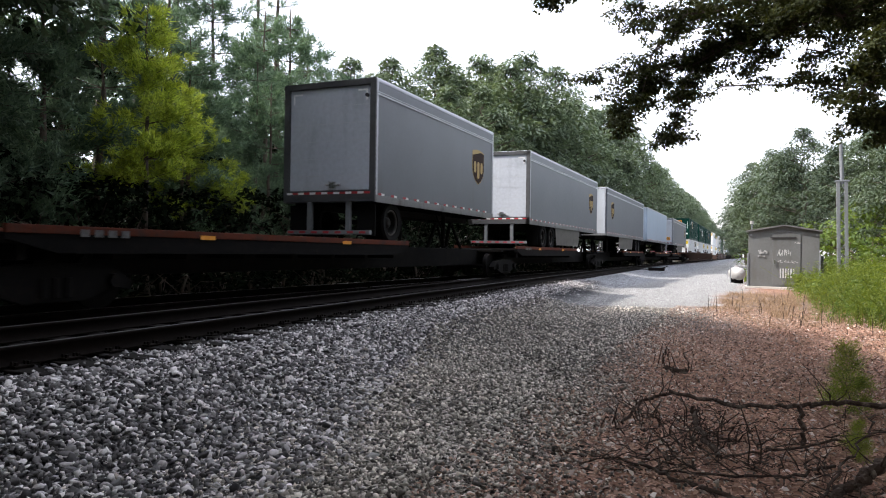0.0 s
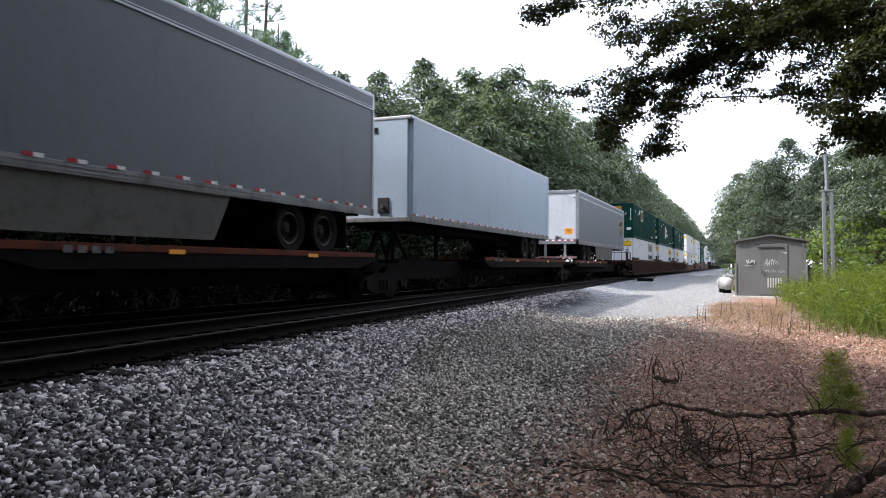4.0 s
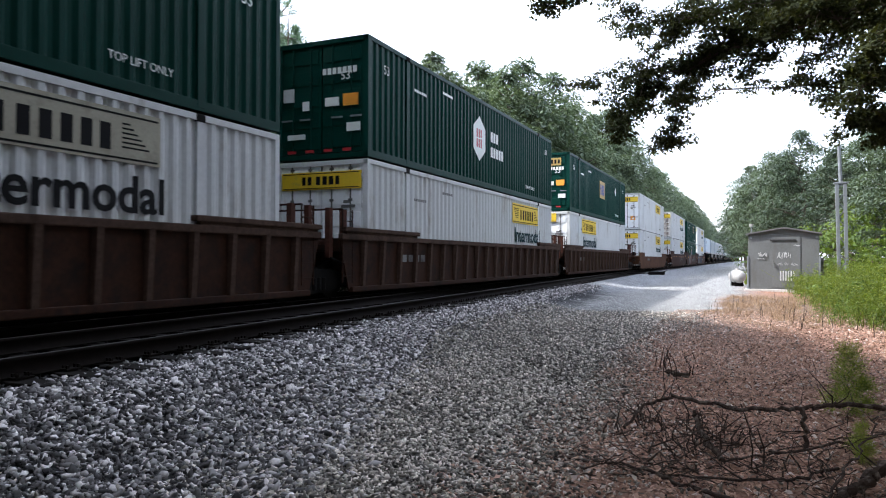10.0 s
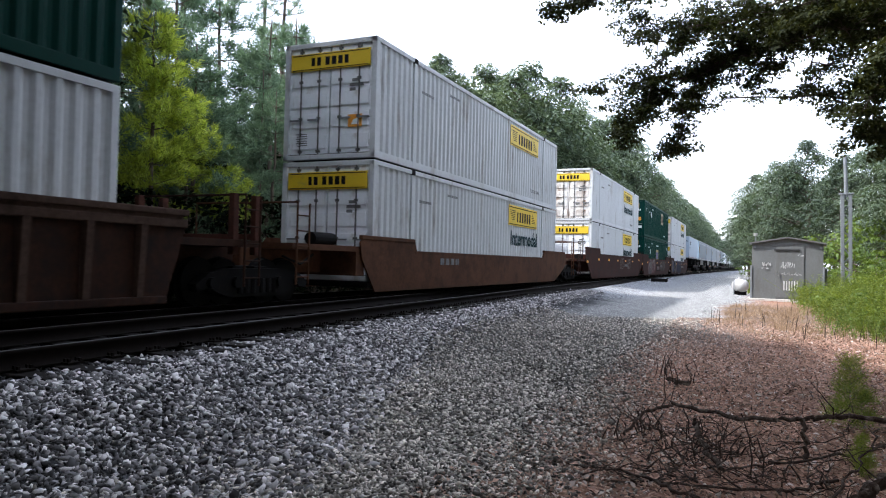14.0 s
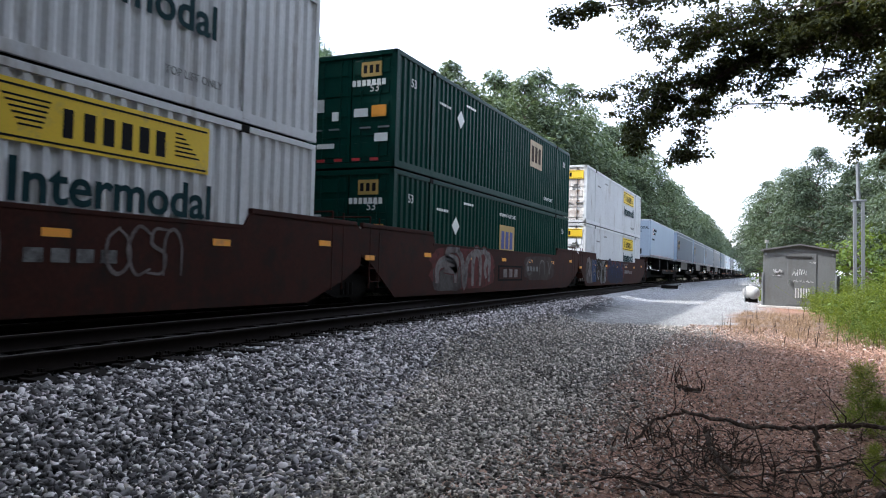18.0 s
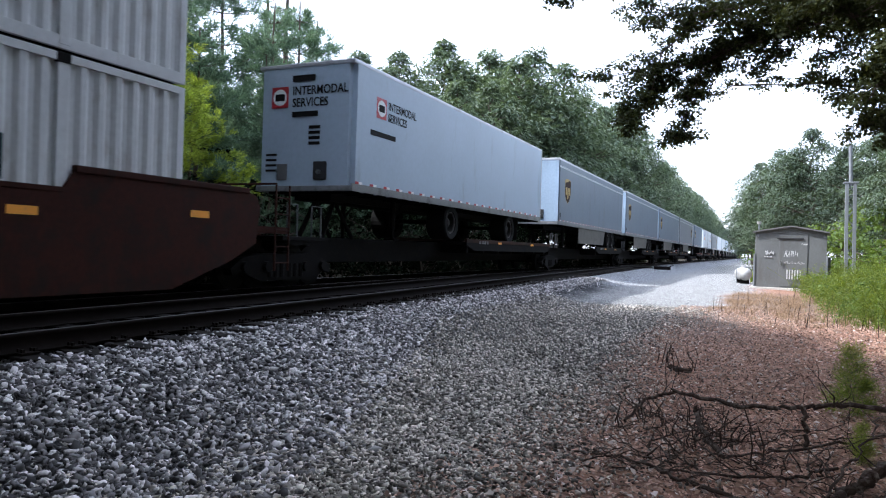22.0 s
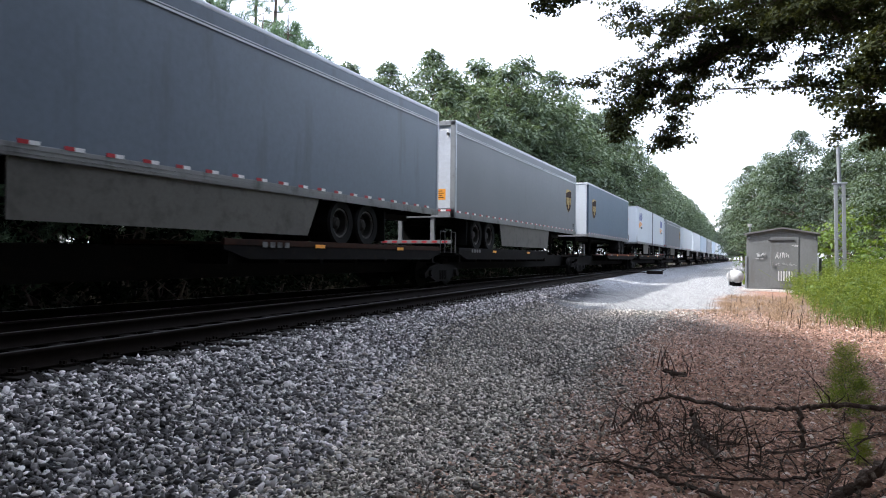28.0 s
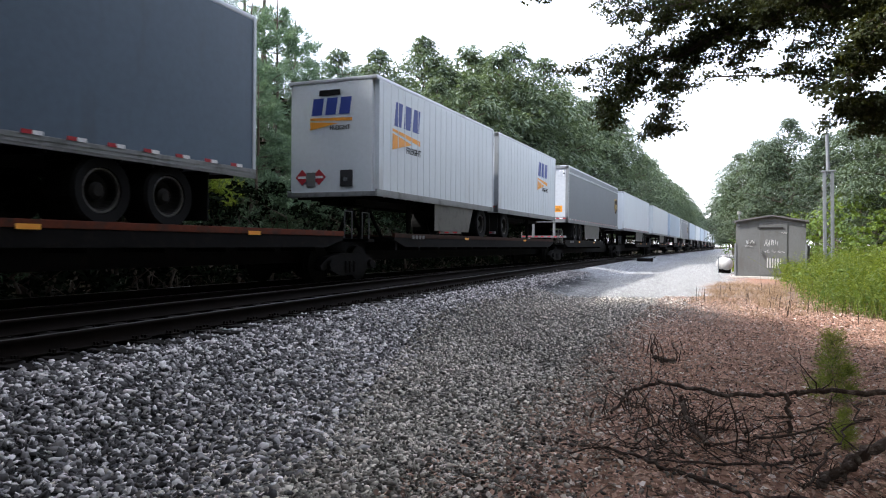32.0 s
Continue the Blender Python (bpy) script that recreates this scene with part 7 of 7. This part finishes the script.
for x, y, s in ((-17.4, 14.6, 1.0), (-18.2, 18.0, 1.08), (-17.2, 21.8, 1.0), (-18.6, 25.2, 1.1), (-17.4, 28.6, 0.95), (-20.5, 22.5, 1.2), (-20.4, 15.6, 1.1), (-21.0, 30.0, 1.15), (-15.6, 26.8, 0.8), (-15.5, 19.2, 0.75), (-15.6, 23.4, 0.7), (-15.4, 16.0, 0.75), (-14.3, 18.4, 0.66), (-14.2, 21.4, 0.6), (-14.3, 25.0, 0.6), (-14.2, 6.0, 0.75), (-14.2, 1.5, 0.8), (-14.3, -2.5, 0.8), (-15.0, 11.0, 0.85), (-15.6, 8.8, 0.9)):
    plant(MIDPINE, x, y, s, rv_.uniform(0, 360), "bushy dark green pine", LT)
for x, y, s in ((-14.2, 13.3, 0.98), (-15.2, 15.6, 0.80)):
    plant(YOUNG, x, y, s, rv_.uniform(0, 360), "young yellow-green pine at the wood's edge", LT)
# broad-leaved wood along the far side
for y in np.arange(31, 330, 6.2):
    for row, x0 in enumerate((-16.3, -22.5)):
        if row == 1 and y > 105:
            continue
        if y > 95 and int(y) % 2:
            continue
        k = rv_.randrange(3)
        tall = float(np.interp(y, (30, 38, 45, 60, 100, 160, 300), (9.6, 12.0, 14.2, 18.0, 18.8, 18.0, 16.0))) + (0.6 if row else 0)
        s = tall / (15, 16.5, 14)[k] * rv_.uniform(0.88, 1.06)
        plant(BROAD[k], x0 + rv_.uniform(-1.0, 1.0), y + rv_.uniform(-1.5, 1.5), s, rv_.uniform(0, 360), "broad-leaved tree with drooping leaf clumps", LT)
# bush rows added behind the train so the gap below it reads as shade
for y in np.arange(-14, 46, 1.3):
    plant(SHADE_BUSH, -13.0 + rv_.uniform(-0.3, 0.3), y, rv_.uniform(0.72, 0.98), rv_.uniform(0, 360), "low bush added beside the track, shade in its colour", LT)
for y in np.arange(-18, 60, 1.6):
    plant(SHADE_BUSH, -14.2 + rv_.uniform(-0.4, 0.3), y, rv_.uniform(0.85, 1.15), rv_.uniform(0, 360), "leafy bush at the wood's edge, shade in its colour", LT)
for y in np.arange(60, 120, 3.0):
    plant(SHADE_BUSH, -14.4 + rv_.uniform(-0.6, 0.4), y, rv_.uniform(0.9, 1.5), rv_.uniform(0, 360), "leafy bush at the wood's edge, shade in its colour", LT)
# dense trees added among the pines to keep sun off the foreground
for x, y, s in ((-16.6, 6.4, 1.12), (-16.2, 3.2, 1.15)):
    plant(DENSE, x, y, s, rv_.uniform(0, 360), "dense tree added among the pines to block the sun", LT)
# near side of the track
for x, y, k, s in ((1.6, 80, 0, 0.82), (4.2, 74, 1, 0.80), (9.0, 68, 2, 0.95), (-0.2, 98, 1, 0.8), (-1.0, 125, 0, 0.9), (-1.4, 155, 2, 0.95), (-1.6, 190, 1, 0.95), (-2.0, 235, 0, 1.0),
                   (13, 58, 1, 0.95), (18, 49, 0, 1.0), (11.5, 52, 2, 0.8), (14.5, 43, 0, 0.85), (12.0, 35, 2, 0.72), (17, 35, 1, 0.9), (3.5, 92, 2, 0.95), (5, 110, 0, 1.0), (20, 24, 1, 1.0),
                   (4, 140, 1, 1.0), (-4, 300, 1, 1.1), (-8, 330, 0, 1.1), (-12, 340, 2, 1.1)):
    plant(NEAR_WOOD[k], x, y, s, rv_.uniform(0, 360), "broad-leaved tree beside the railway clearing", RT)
# unseen woods added behind and beside the camera to cut the sky light
for x, y, k, s in ((9.5, 9.0, 1, 1.1), (7.5, 1.5, 0, 1.15), (10.5, -4.5, 1, 1.2), (4.5, -5.5, 2, 1.15), (0.5, -9.0, 0, 1.1), (6.5, -12.0, 1, 1.2), (-1.5, -16.0, 2, 1.2), (3.0, -21.0, 1, 1.2),
                   (15.0, 3.0, 0, 1.2), (14.0, 14.0, 2, 1.1), (12.0, -14.0, 0, 1.2), (-2.5, -25.0, 1, 1.2), (16.0, -6.0, 2, 1.2)):
    plant(BROAD[k], x, y, s, rv_.uniform(0, 360), "unseen tree added behind the clearing against sky light", RT)
for x, y, s in ((-2.4, -5.4, 1.15), (-4.2, -11.0, 1.1), (7.0, 2.0, 1.2), (8.6, 13.5, 1.08), (9.6, 19.5, 1.05), (10.8, 26.5, 1.0), (7.5, -7.5, 1.2), (1.5, -13.0, 1.2), (9.0, 3.0, 1.2), (-0.5, -20.0, 1.2)):
    plant(DENSE, x, y, s, rv_.uniform(0, 360), "unseen dense tree added beside the clearing against sky light", RT)
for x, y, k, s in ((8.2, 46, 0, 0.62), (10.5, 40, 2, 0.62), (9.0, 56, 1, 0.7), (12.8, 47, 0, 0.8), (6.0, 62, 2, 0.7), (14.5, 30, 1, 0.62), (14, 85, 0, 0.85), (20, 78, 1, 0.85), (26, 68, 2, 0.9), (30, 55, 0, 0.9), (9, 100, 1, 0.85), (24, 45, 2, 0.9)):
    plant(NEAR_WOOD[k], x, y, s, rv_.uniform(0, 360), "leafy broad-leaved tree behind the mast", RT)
for x, y, s in ((6.6, 41, 0.9), (6.6, 33, 0.8), (7.4, 38, 1.1), (8.8, 29, 1.2), (4.6, 42, 1.0), (2.6, 48, 0.9), (0.6, 54, 0.8), (7.6, 47, 1.4), (10, 24, 1.3), (5.0, 52, 1.2), (-0.6, 64, 0.8), (1.8, 60, 1.1), (6.0, 45, 1.2), (8.6, 34, 1.3), (10.2, 30, 1.4), (5.2, 47.5, 1.3), (11.5, 34, 1.7), (9.2, 42, 1.6), (7.0, 52, 1.6), (9.0, 60, 1.8), (11.5, 56, 2.0), (13.5, 62, 2.0), (16.0, 52, 2.0), (12.0, 70, 2.0), (15.0, 44, 1.8), (5.6, 58, 1.3), (4.4, 66, 1.3), (6.8, 67, 1.6), (3.0, 71, 1.3), (8.4, 74, 1.8), (5.8, 38.5, 0.7)):
    plant(BUSHES[rv_.randrange(2)], x, y, s, rv_.uniform(0, 360), "leafy green bush beside the clearing", RT)
for p in (DENSE, *BROAD, *NEAR_WOOD, *PINES, SPARSE, MIDPINE, YOUNG, SHADE_BUSH, *BUSHES):
    drop(p)

# oak whose branches hang over the camera's right
oak = tagged(new("oak_tree"), "large oak with dark leafy branches hanging over the clearing", "tree", RT)
oak.matrix_basis = pose(5.6, 6.5, float(ground_z(5.6, 6.5)))
ro = random.Random(5)
part("trunk", tube(bmesh.new(), [(0, 0, -0.3), (0.05, 0.02, 1.5), (-0.1, 0.1, 3.2), (0.1, 0.0, 5.5), (0.2, 0.2, 8.5), (0.1, 0.1, 11)], [0.34, 0.28, 0.25, 0.21, 0.15, 0.07], 12), BARK, oak)
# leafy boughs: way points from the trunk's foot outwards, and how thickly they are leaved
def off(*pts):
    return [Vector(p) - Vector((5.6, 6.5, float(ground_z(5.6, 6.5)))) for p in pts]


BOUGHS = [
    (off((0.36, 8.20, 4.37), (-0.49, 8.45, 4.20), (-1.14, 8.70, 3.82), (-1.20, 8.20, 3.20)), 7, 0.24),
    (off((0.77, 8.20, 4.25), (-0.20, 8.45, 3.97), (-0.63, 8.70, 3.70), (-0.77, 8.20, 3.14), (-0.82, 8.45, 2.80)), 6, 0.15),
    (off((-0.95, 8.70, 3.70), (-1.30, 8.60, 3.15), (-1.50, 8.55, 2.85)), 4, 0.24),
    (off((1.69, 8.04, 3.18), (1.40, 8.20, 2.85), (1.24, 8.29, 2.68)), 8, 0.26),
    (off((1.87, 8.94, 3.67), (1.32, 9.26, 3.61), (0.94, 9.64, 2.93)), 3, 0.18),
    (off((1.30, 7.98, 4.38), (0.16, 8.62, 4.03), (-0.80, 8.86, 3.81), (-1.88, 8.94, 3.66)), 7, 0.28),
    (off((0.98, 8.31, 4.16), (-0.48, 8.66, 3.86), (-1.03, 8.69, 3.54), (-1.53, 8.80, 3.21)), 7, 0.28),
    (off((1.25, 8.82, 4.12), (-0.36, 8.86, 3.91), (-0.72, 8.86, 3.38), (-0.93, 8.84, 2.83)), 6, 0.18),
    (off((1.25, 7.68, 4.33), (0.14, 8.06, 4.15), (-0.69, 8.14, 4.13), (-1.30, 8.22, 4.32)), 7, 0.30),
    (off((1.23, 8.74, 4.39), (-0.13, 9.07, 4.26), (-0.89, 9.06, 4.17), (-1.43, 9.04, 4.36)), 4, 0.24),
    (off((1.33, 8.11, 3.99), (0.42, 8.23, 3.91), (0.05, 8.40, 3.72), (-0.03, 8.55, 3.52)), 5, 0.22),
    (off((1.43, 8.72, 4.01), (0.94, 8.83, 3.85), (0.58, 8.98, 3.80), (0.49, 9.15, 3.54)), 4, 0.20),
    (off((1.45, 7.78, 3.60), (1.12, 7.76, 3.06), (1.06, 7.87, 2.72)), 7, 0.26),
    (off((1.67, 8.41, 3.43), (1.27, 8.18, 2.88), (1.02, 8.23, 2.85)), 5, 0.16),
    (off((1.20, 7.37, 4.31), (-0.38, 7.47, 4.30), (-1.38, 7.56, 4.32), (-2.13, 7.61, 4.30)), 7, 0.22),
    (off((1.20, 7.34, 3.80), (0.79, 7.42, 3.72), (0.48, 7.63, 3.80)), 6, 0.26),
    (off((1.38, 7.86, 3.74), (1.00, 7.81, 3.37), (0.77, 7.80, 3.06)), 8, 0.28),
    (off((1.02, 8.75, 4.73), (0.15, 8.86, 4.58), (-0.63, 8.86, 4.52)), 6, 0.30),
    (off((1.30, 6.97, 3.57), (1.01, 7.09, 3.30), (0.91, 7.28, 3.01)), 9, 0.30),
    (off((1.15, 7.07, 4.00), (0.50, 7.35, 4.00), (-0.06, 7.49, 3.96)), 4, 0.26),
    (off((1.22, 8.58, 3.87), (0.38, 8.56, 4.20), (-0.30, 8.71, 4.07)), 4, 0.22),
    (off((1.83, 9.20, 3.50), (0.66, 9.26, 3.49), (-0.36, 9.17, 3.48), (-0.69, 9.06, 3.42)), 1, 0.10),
    # unseen boughs added overhead to shade the ground
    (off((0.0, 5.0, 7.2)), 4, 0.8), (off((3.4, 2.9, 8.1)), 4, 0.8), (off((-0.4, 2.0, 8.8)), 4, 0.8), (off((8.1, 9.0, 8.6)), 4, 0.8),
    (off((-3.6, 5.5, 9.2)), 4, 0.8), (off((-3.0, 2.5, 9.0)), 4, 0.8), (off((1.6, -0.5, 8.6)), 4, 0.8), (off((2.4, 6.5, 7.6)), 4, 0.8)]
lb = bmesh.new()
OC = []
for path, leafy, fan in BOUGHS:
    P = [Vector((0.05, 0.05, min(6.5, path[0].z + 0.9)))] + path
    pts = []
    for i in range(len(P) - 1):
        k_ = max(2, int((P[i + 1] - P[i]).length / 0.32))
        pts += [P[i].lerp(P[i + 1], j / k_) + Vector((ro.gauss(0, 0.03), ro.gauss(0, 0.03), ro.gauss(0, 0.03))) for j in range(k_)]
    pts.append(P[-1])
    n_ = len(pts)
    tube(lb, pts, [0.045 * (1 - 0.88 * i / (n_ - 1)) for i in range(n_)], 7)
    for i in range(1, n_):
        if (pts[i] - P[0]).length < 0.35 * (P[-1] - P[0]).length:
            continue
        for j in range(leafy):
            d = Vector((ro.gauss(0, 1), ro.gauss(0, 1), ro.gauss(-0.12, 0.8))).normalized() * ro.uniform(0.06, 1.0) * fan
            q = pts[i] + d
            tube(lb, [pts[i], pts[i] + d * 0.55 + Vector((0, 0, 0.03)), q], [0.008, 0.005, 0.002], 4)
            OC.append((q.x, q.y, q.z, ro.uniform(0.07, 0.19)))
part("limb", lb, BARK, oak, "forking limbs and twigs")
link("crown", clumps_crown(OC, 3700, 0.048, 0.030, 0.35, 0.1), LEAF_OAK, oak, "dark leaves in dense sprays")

# undergrowth inside the wood, its shade put into the leaf colour
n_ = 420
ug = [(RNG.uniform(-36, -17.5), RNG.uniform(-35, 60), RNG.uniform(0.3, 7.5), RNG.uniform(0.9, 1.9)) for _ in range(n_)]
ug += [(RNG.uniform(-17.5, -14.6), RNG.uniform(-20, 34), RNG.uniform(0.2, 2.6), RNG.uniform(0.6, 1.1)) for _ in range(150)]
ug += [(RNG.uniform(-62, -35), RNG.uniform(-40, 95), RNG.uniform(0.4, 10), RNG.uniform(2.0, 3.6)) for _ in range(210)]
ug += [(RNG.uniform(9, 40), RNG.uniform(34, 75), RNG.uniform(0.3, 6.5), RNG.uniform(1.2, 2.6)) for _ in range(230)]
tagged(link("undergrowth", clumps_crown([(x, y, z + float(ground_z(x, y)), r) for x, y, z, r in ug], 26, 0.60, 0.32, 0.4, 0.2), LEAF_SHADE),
       "leafy undergrowth inside the wood, shade in its colour", "undergrowth", kind="stuff")

# small pine seedlings close to the camera
for x, y, h, lbl in ((0.80, 7.35, 0.66, "small bright green pine seedling in the litter"), (0.70, 5.75, 0.30, "tiny pine seedling beside a dead branch")):
    sd = pine_tree(41 + int(10 * h), 1.0, 0.34, 5, 26, LEAF_SEEDLING, 0.08, 0.15, 0.006)
    sd.name = "pine_seedling"
    sd.matrix_basis = pose(x, y, float(ground_z(x, y))) @ Matrix.Scale(h, 4)
    tagged(sd, lbl, "seedling", "pine seedlings")


def lumpy(x, y):
    return 0.5 + 0.5 * np.sin(x * 2.1 + 1.3 * np.sin(y * 0.8)) * np.sin(y * 1.1 + x)


def blades(name, material, label, xy, height, width, lean=0.35, wild=0.0):
    """Grass: one bent blade of two faces for each place."""
    n = len(xy)
    z = ground_z(xy[:, 0], xy[:, 1])
    base = np.stack([xy[:, 0], xy[:, 1], z - 0.01], -1)
    a = RNG.uniform(0, 6.283, n)
    side = np.stack([np.cos(a), np.sin(a), 0 * a], -1)
    h = (height * RNG.uniform(0.45, 1.25, n) * (1 - wild + 2 * wild * lumpy(1.7 * xy[:, 0] + 0.4, 1.3 * xy[:, 1])))[:, None]
    ln = unit(RNG.normal(0, 1, (n, 3)) * np.array([1, 1, 0])) * h * lean * RNG.random((n, 1))
    up = np.array([0, 0, 1.0])
    w = width * side
    p = [base - w, base + w, base + up * h * 0.55 + ln * 0.35 + w * 0.8, base + up * h * 0.55 + ln * 0.35 - w * 0.8,
         base + up * h + ln + w * 0.12, base + up * h * 0.99 + ln - w * 0.12]
    v = np.stack(p, 1).reshape(-1, 3)
    k = 6 * np.arange(n)[:, None]
    f = np.concatenate([k + np.array([[0, 1, 2, 3]]), k + np.array([[3, 2, 4, 5]])], 1).reshape(-1, 4)
    return tagged(link(name, np_mesh(name, v, f), material), label, "grass", kind="stuff")


def patch(n, x0, x1, y0, y1, keep):
    p = np.stack([RNG.uniform(x0, x1, n), RNG.uniform(y0, y1, n)], -1)
    return p[keep(p[:, 0], p[:, 1])]


def tussocks(n, x0, x1, y0, y1, keep, spread):
    """Places in loose tussocks."""
    m = max(1, n // 28)
    c = np.stack([RNG.uniform(x0, x1, m), RNG.uniform(y0, y1, m)], -1)
    p = np.repeat(c, 28, 0) + RNG.normal(0, spread, (m * 28, 2))
    return p[keep(p[:, 0], p[:, 1])]


def weedy(x, y):
    return x > 1.45 + 2.4 * np.exp(-(y - 13.5) / 2.4) + 0.35 * lumpy(x, y) + RNG.normal(0, 0.3, len(x))


def weed_stalks(name, label, xy, height, leaves, length, width, material):
    """Leafy weeds: at each place an upright stalk with narrow leaves all the way up."""
    n = len(xy)
    h = height * RNG.uniform(0.55, 1.2, n) * (0.65 + 0.7 * lumpy(0.6 * xy[:, 0] + 1, 0.5 * xy[:, 1]))
    top = np.stack([RNG.normal(0, 0.16, n), RNG.normal(0, 0.16, n), np.ones(n)], -1) * h[:, None]
    foot = np.stack([xy[:, 0], xy[:, 1], ground_z(xy[:, 0], xy[:, 1])], -1)
    i = np.repeat(np.arange(n), leaves)
    t = RNG.random(len(i)) ** 0.75
    c = foot[i] + top[i] * t[:, None]
    az = RNG.uniform(0, 6.2832, len(i))
    a = unit(np.stack([np.cos(az), np.sin(az), RNG.uniform(-0.25, 0.9, len(i))], -1))
    b = unit(np.cross(a, np.array([0, 0, 1.0]) + RNG.normal(0, 0.3, a.shape)))
    ln = (length * RNG.uniform(0.6, 1.3, len(i)) * (1.15 - 0.55 * t))[:, None]
    wd = width * RNG.uniform(0.7, 1.3, (len(i), 1))
    mid, tip = c + a * ln * 0.5, c + a * ln - np.array([0, 0, 0.25]) * ln
    v = np.stack([c, mid + b * wd * 0.5, tip, mid - b * wd * 0.5], 1).reshape(-1, 3)
    f = np.arange(4 * len(i)).reshape(-1, 4)
    side = unit(np.cross(top, RNG.normal(0, 1, top.shape))) * 0.006
    sv = np.stack([foot - side, foot + side, foot + top + side * 0.4, foot + top - side * 0.4], 1).reshape(-1, 3)
    sf = np.arange(4 * n).reshape(-1, 4) + len(v)
    return tagged(link(name, np_mesh(name, np.concatenate([v, sv]), np.concatenate([f, sf])), material), label, "weeds", kind="stuff")


weed_stalks("tall_weeds", "tall bright green leafy weeds beside the hut", tussocks(3000, 1.0, 9.5, 15.0, 34, weedy, 0.45), 0.95, 30, 0.16, 0.030, LEAF_WEED)
weed_stalks("low_weeds", "low bushy green weeds at the edge of the dirt", patch(1500, 1.0, 8.0, 12.8, 20, weedy), 0.55, 26, 0.11, 0.024, LEAF_BUSH)
blades("green_grass", GRASS, "thin green grass between the weeds", tussocks(9000, 1.0, 9.5, 14.0, 34, weedy, 0.30), 0.62, 0.006, 1.1, 0.6)
blades("green_grass", GRASS, "short green grass along the clearing", tussocks(9000, -1.5, 9.0, 31, 62, lambda x, y: (x > 3.2) | ((y > 40) & (x > -0.4)), 0.3), 0.6, 0.02)
blades("dry_grass", STRAW, "dry straw-coloured grass in front of the hut", tussocks(7000, -1.5, 2.6, 15.0, 27, lambda x, y: (x > -1.45 + 0.05 * (y - 14) + 0.3 * lumpy(x, y)) & (y > 15.0 + 5.0 * lumpy(2 * x, y) + RNG.normal(0, 0.4, len(x))), 0.14), 0.15, 0.006, 2.2, 0.5)
blades("dry_stalks", TWIG, "dark dead weed stalks in front of the hut", patch(60, -1.2, 2.0, 14.4, 24, lambda x, y: x > -9), 0.42, 0.008, 0.3, 0.4)
wc = [(x, y, float(ground_z(x, y)) + RNG.uniform(0.1, 0.6), RNG.uniform(0.22, 0.45)) for x, y in tussocks(5200, 1.6, 8.5, 15, 32, weedy, 0.5)[::28]]
tagged(link("weeds", clumps_crown(wc, 260, 0.13, 0.06, 0.4, 0.2), LEAF_BUSH), "broad-leaved green weeds among the grass", "weeds", kind="stuff")

# fallen leaves, bark chips and needles
def litter(name, label, n, length, width, power, bend, cheap, material=None, y0=3.0, y1=20.0):
    lx = -1.9 + 4.9 * RNG.random(n) ** 0.8
    ly = y0 + (y1 - y0) * RNG.random(n) ** power
    keep = RNG.random(n) < 0.35 + 0.65 * smooth(-1.9, -0.6, lx + 0.06 * ly)
    lx, ly = lx[keep], ly[keep]
    k = len(lx)
    cz = ground_z(lx, ly) + 0.010 + 0.030 * RNG.random(k)
    nr = unit(np.stack([RNG.normal(0, 0.45, k), RNG.normal(0, 0.45, k), np.ones(k)], -1))
    me = leaf_mesh(name, np.stack([lx, ly, cz], -1), nr, length, width, bend, cheap)
    return tagged(link(name, me, material or LITTER), label, "litter", kind="stuff")


litter("leaf_litter", "dry fallen leaves on the dirt", 20000, 0.052, 0.028, 1.5, 0.12, False)
litter("bark_litter", "small bark chips and needles on the dirt", 52000, 0.030, 0.013, 1.4, 0.05, True)

litter("twig_litter", "short dark dead twigs scattered on the dirt", 5200, 0.17, 0.010, 1.5, 0.0, False, TWIG)
litter("leaf_litter", "pale dry leaves catching the light on the dirt", 2600, 0.060, 0.036, 1.4, 0.10, False, PALE_LEAF)

# ---- broken stone, laid last ----
stones("ballast_stones", STONE_BLUE, "blue-grey broken ballast stones beside the siding", 30000, 0.0235, ballast_places)
stones("ballast_stones", STONE_BLUE, "blue-grey ballast stones farther along the siding", 34000, 0.0270, far_ballast_places, 0.25, True)
stones("ballast_stones", STONE_SHADED, "ballast stones between the ties, oil and shade in their colour", 5000, 0.030, track_places, 0.3, True)
stones("gravel", STONE_BROWN, "grey-brown gravel", 36000, 0.0165, gravel_places)
stones("gravel", STONE_BROWN, "grey-brown gravel farther along the clearing", 30000, 0.0190, far_gravel_places, 0.3, True)
stones("ballast_stones", STONE_BLUE, "ballast stones heaped over the tie ends", 1500, 0.022, shoulder_places, 0.5)
stones("gravel", STONE_BROWN, "loose small stones on the dirt", 7000, 0.012, scatter_places, 0.3, True)
stones("ballast_stones", STONE_BLUE, "blue-grey ballast stones behind the viewer", 16000, 0.030, lambda n: ballast_places(n, -9.0, 2.0, 1.0), 0.25, True)
stones("gravel", STONE_BROWN, "grey-brown gravel behind the viewer", 9000, 0.022, lambda n: gravel_places(n, -9.0, 2.2, 1.0), 0.25, True)
litter("bark_litter", "bark chips and needles on the dirt behind the viewer", 9000, 0.040, 0.018, 1.0, 0.05, True, None, -9.0, 3.2)
stones("gravel", STONE_PALE, "pale stone chips on the dirt", 3000, 0.012, scatter_places, 0.4, True)


def motions():
    """The train rolls towards the camera's left and slowly loses speed."""
    for ob, q in MOVING:
        walk(ob, [(t, pose(XC, q - SPEED * (t - 13.0) + BRAKE * (t - 13.0) ** 2, RAIL)) for t in (0.0, 8.0, 16.0, 24.0, 32.0)])


motions()
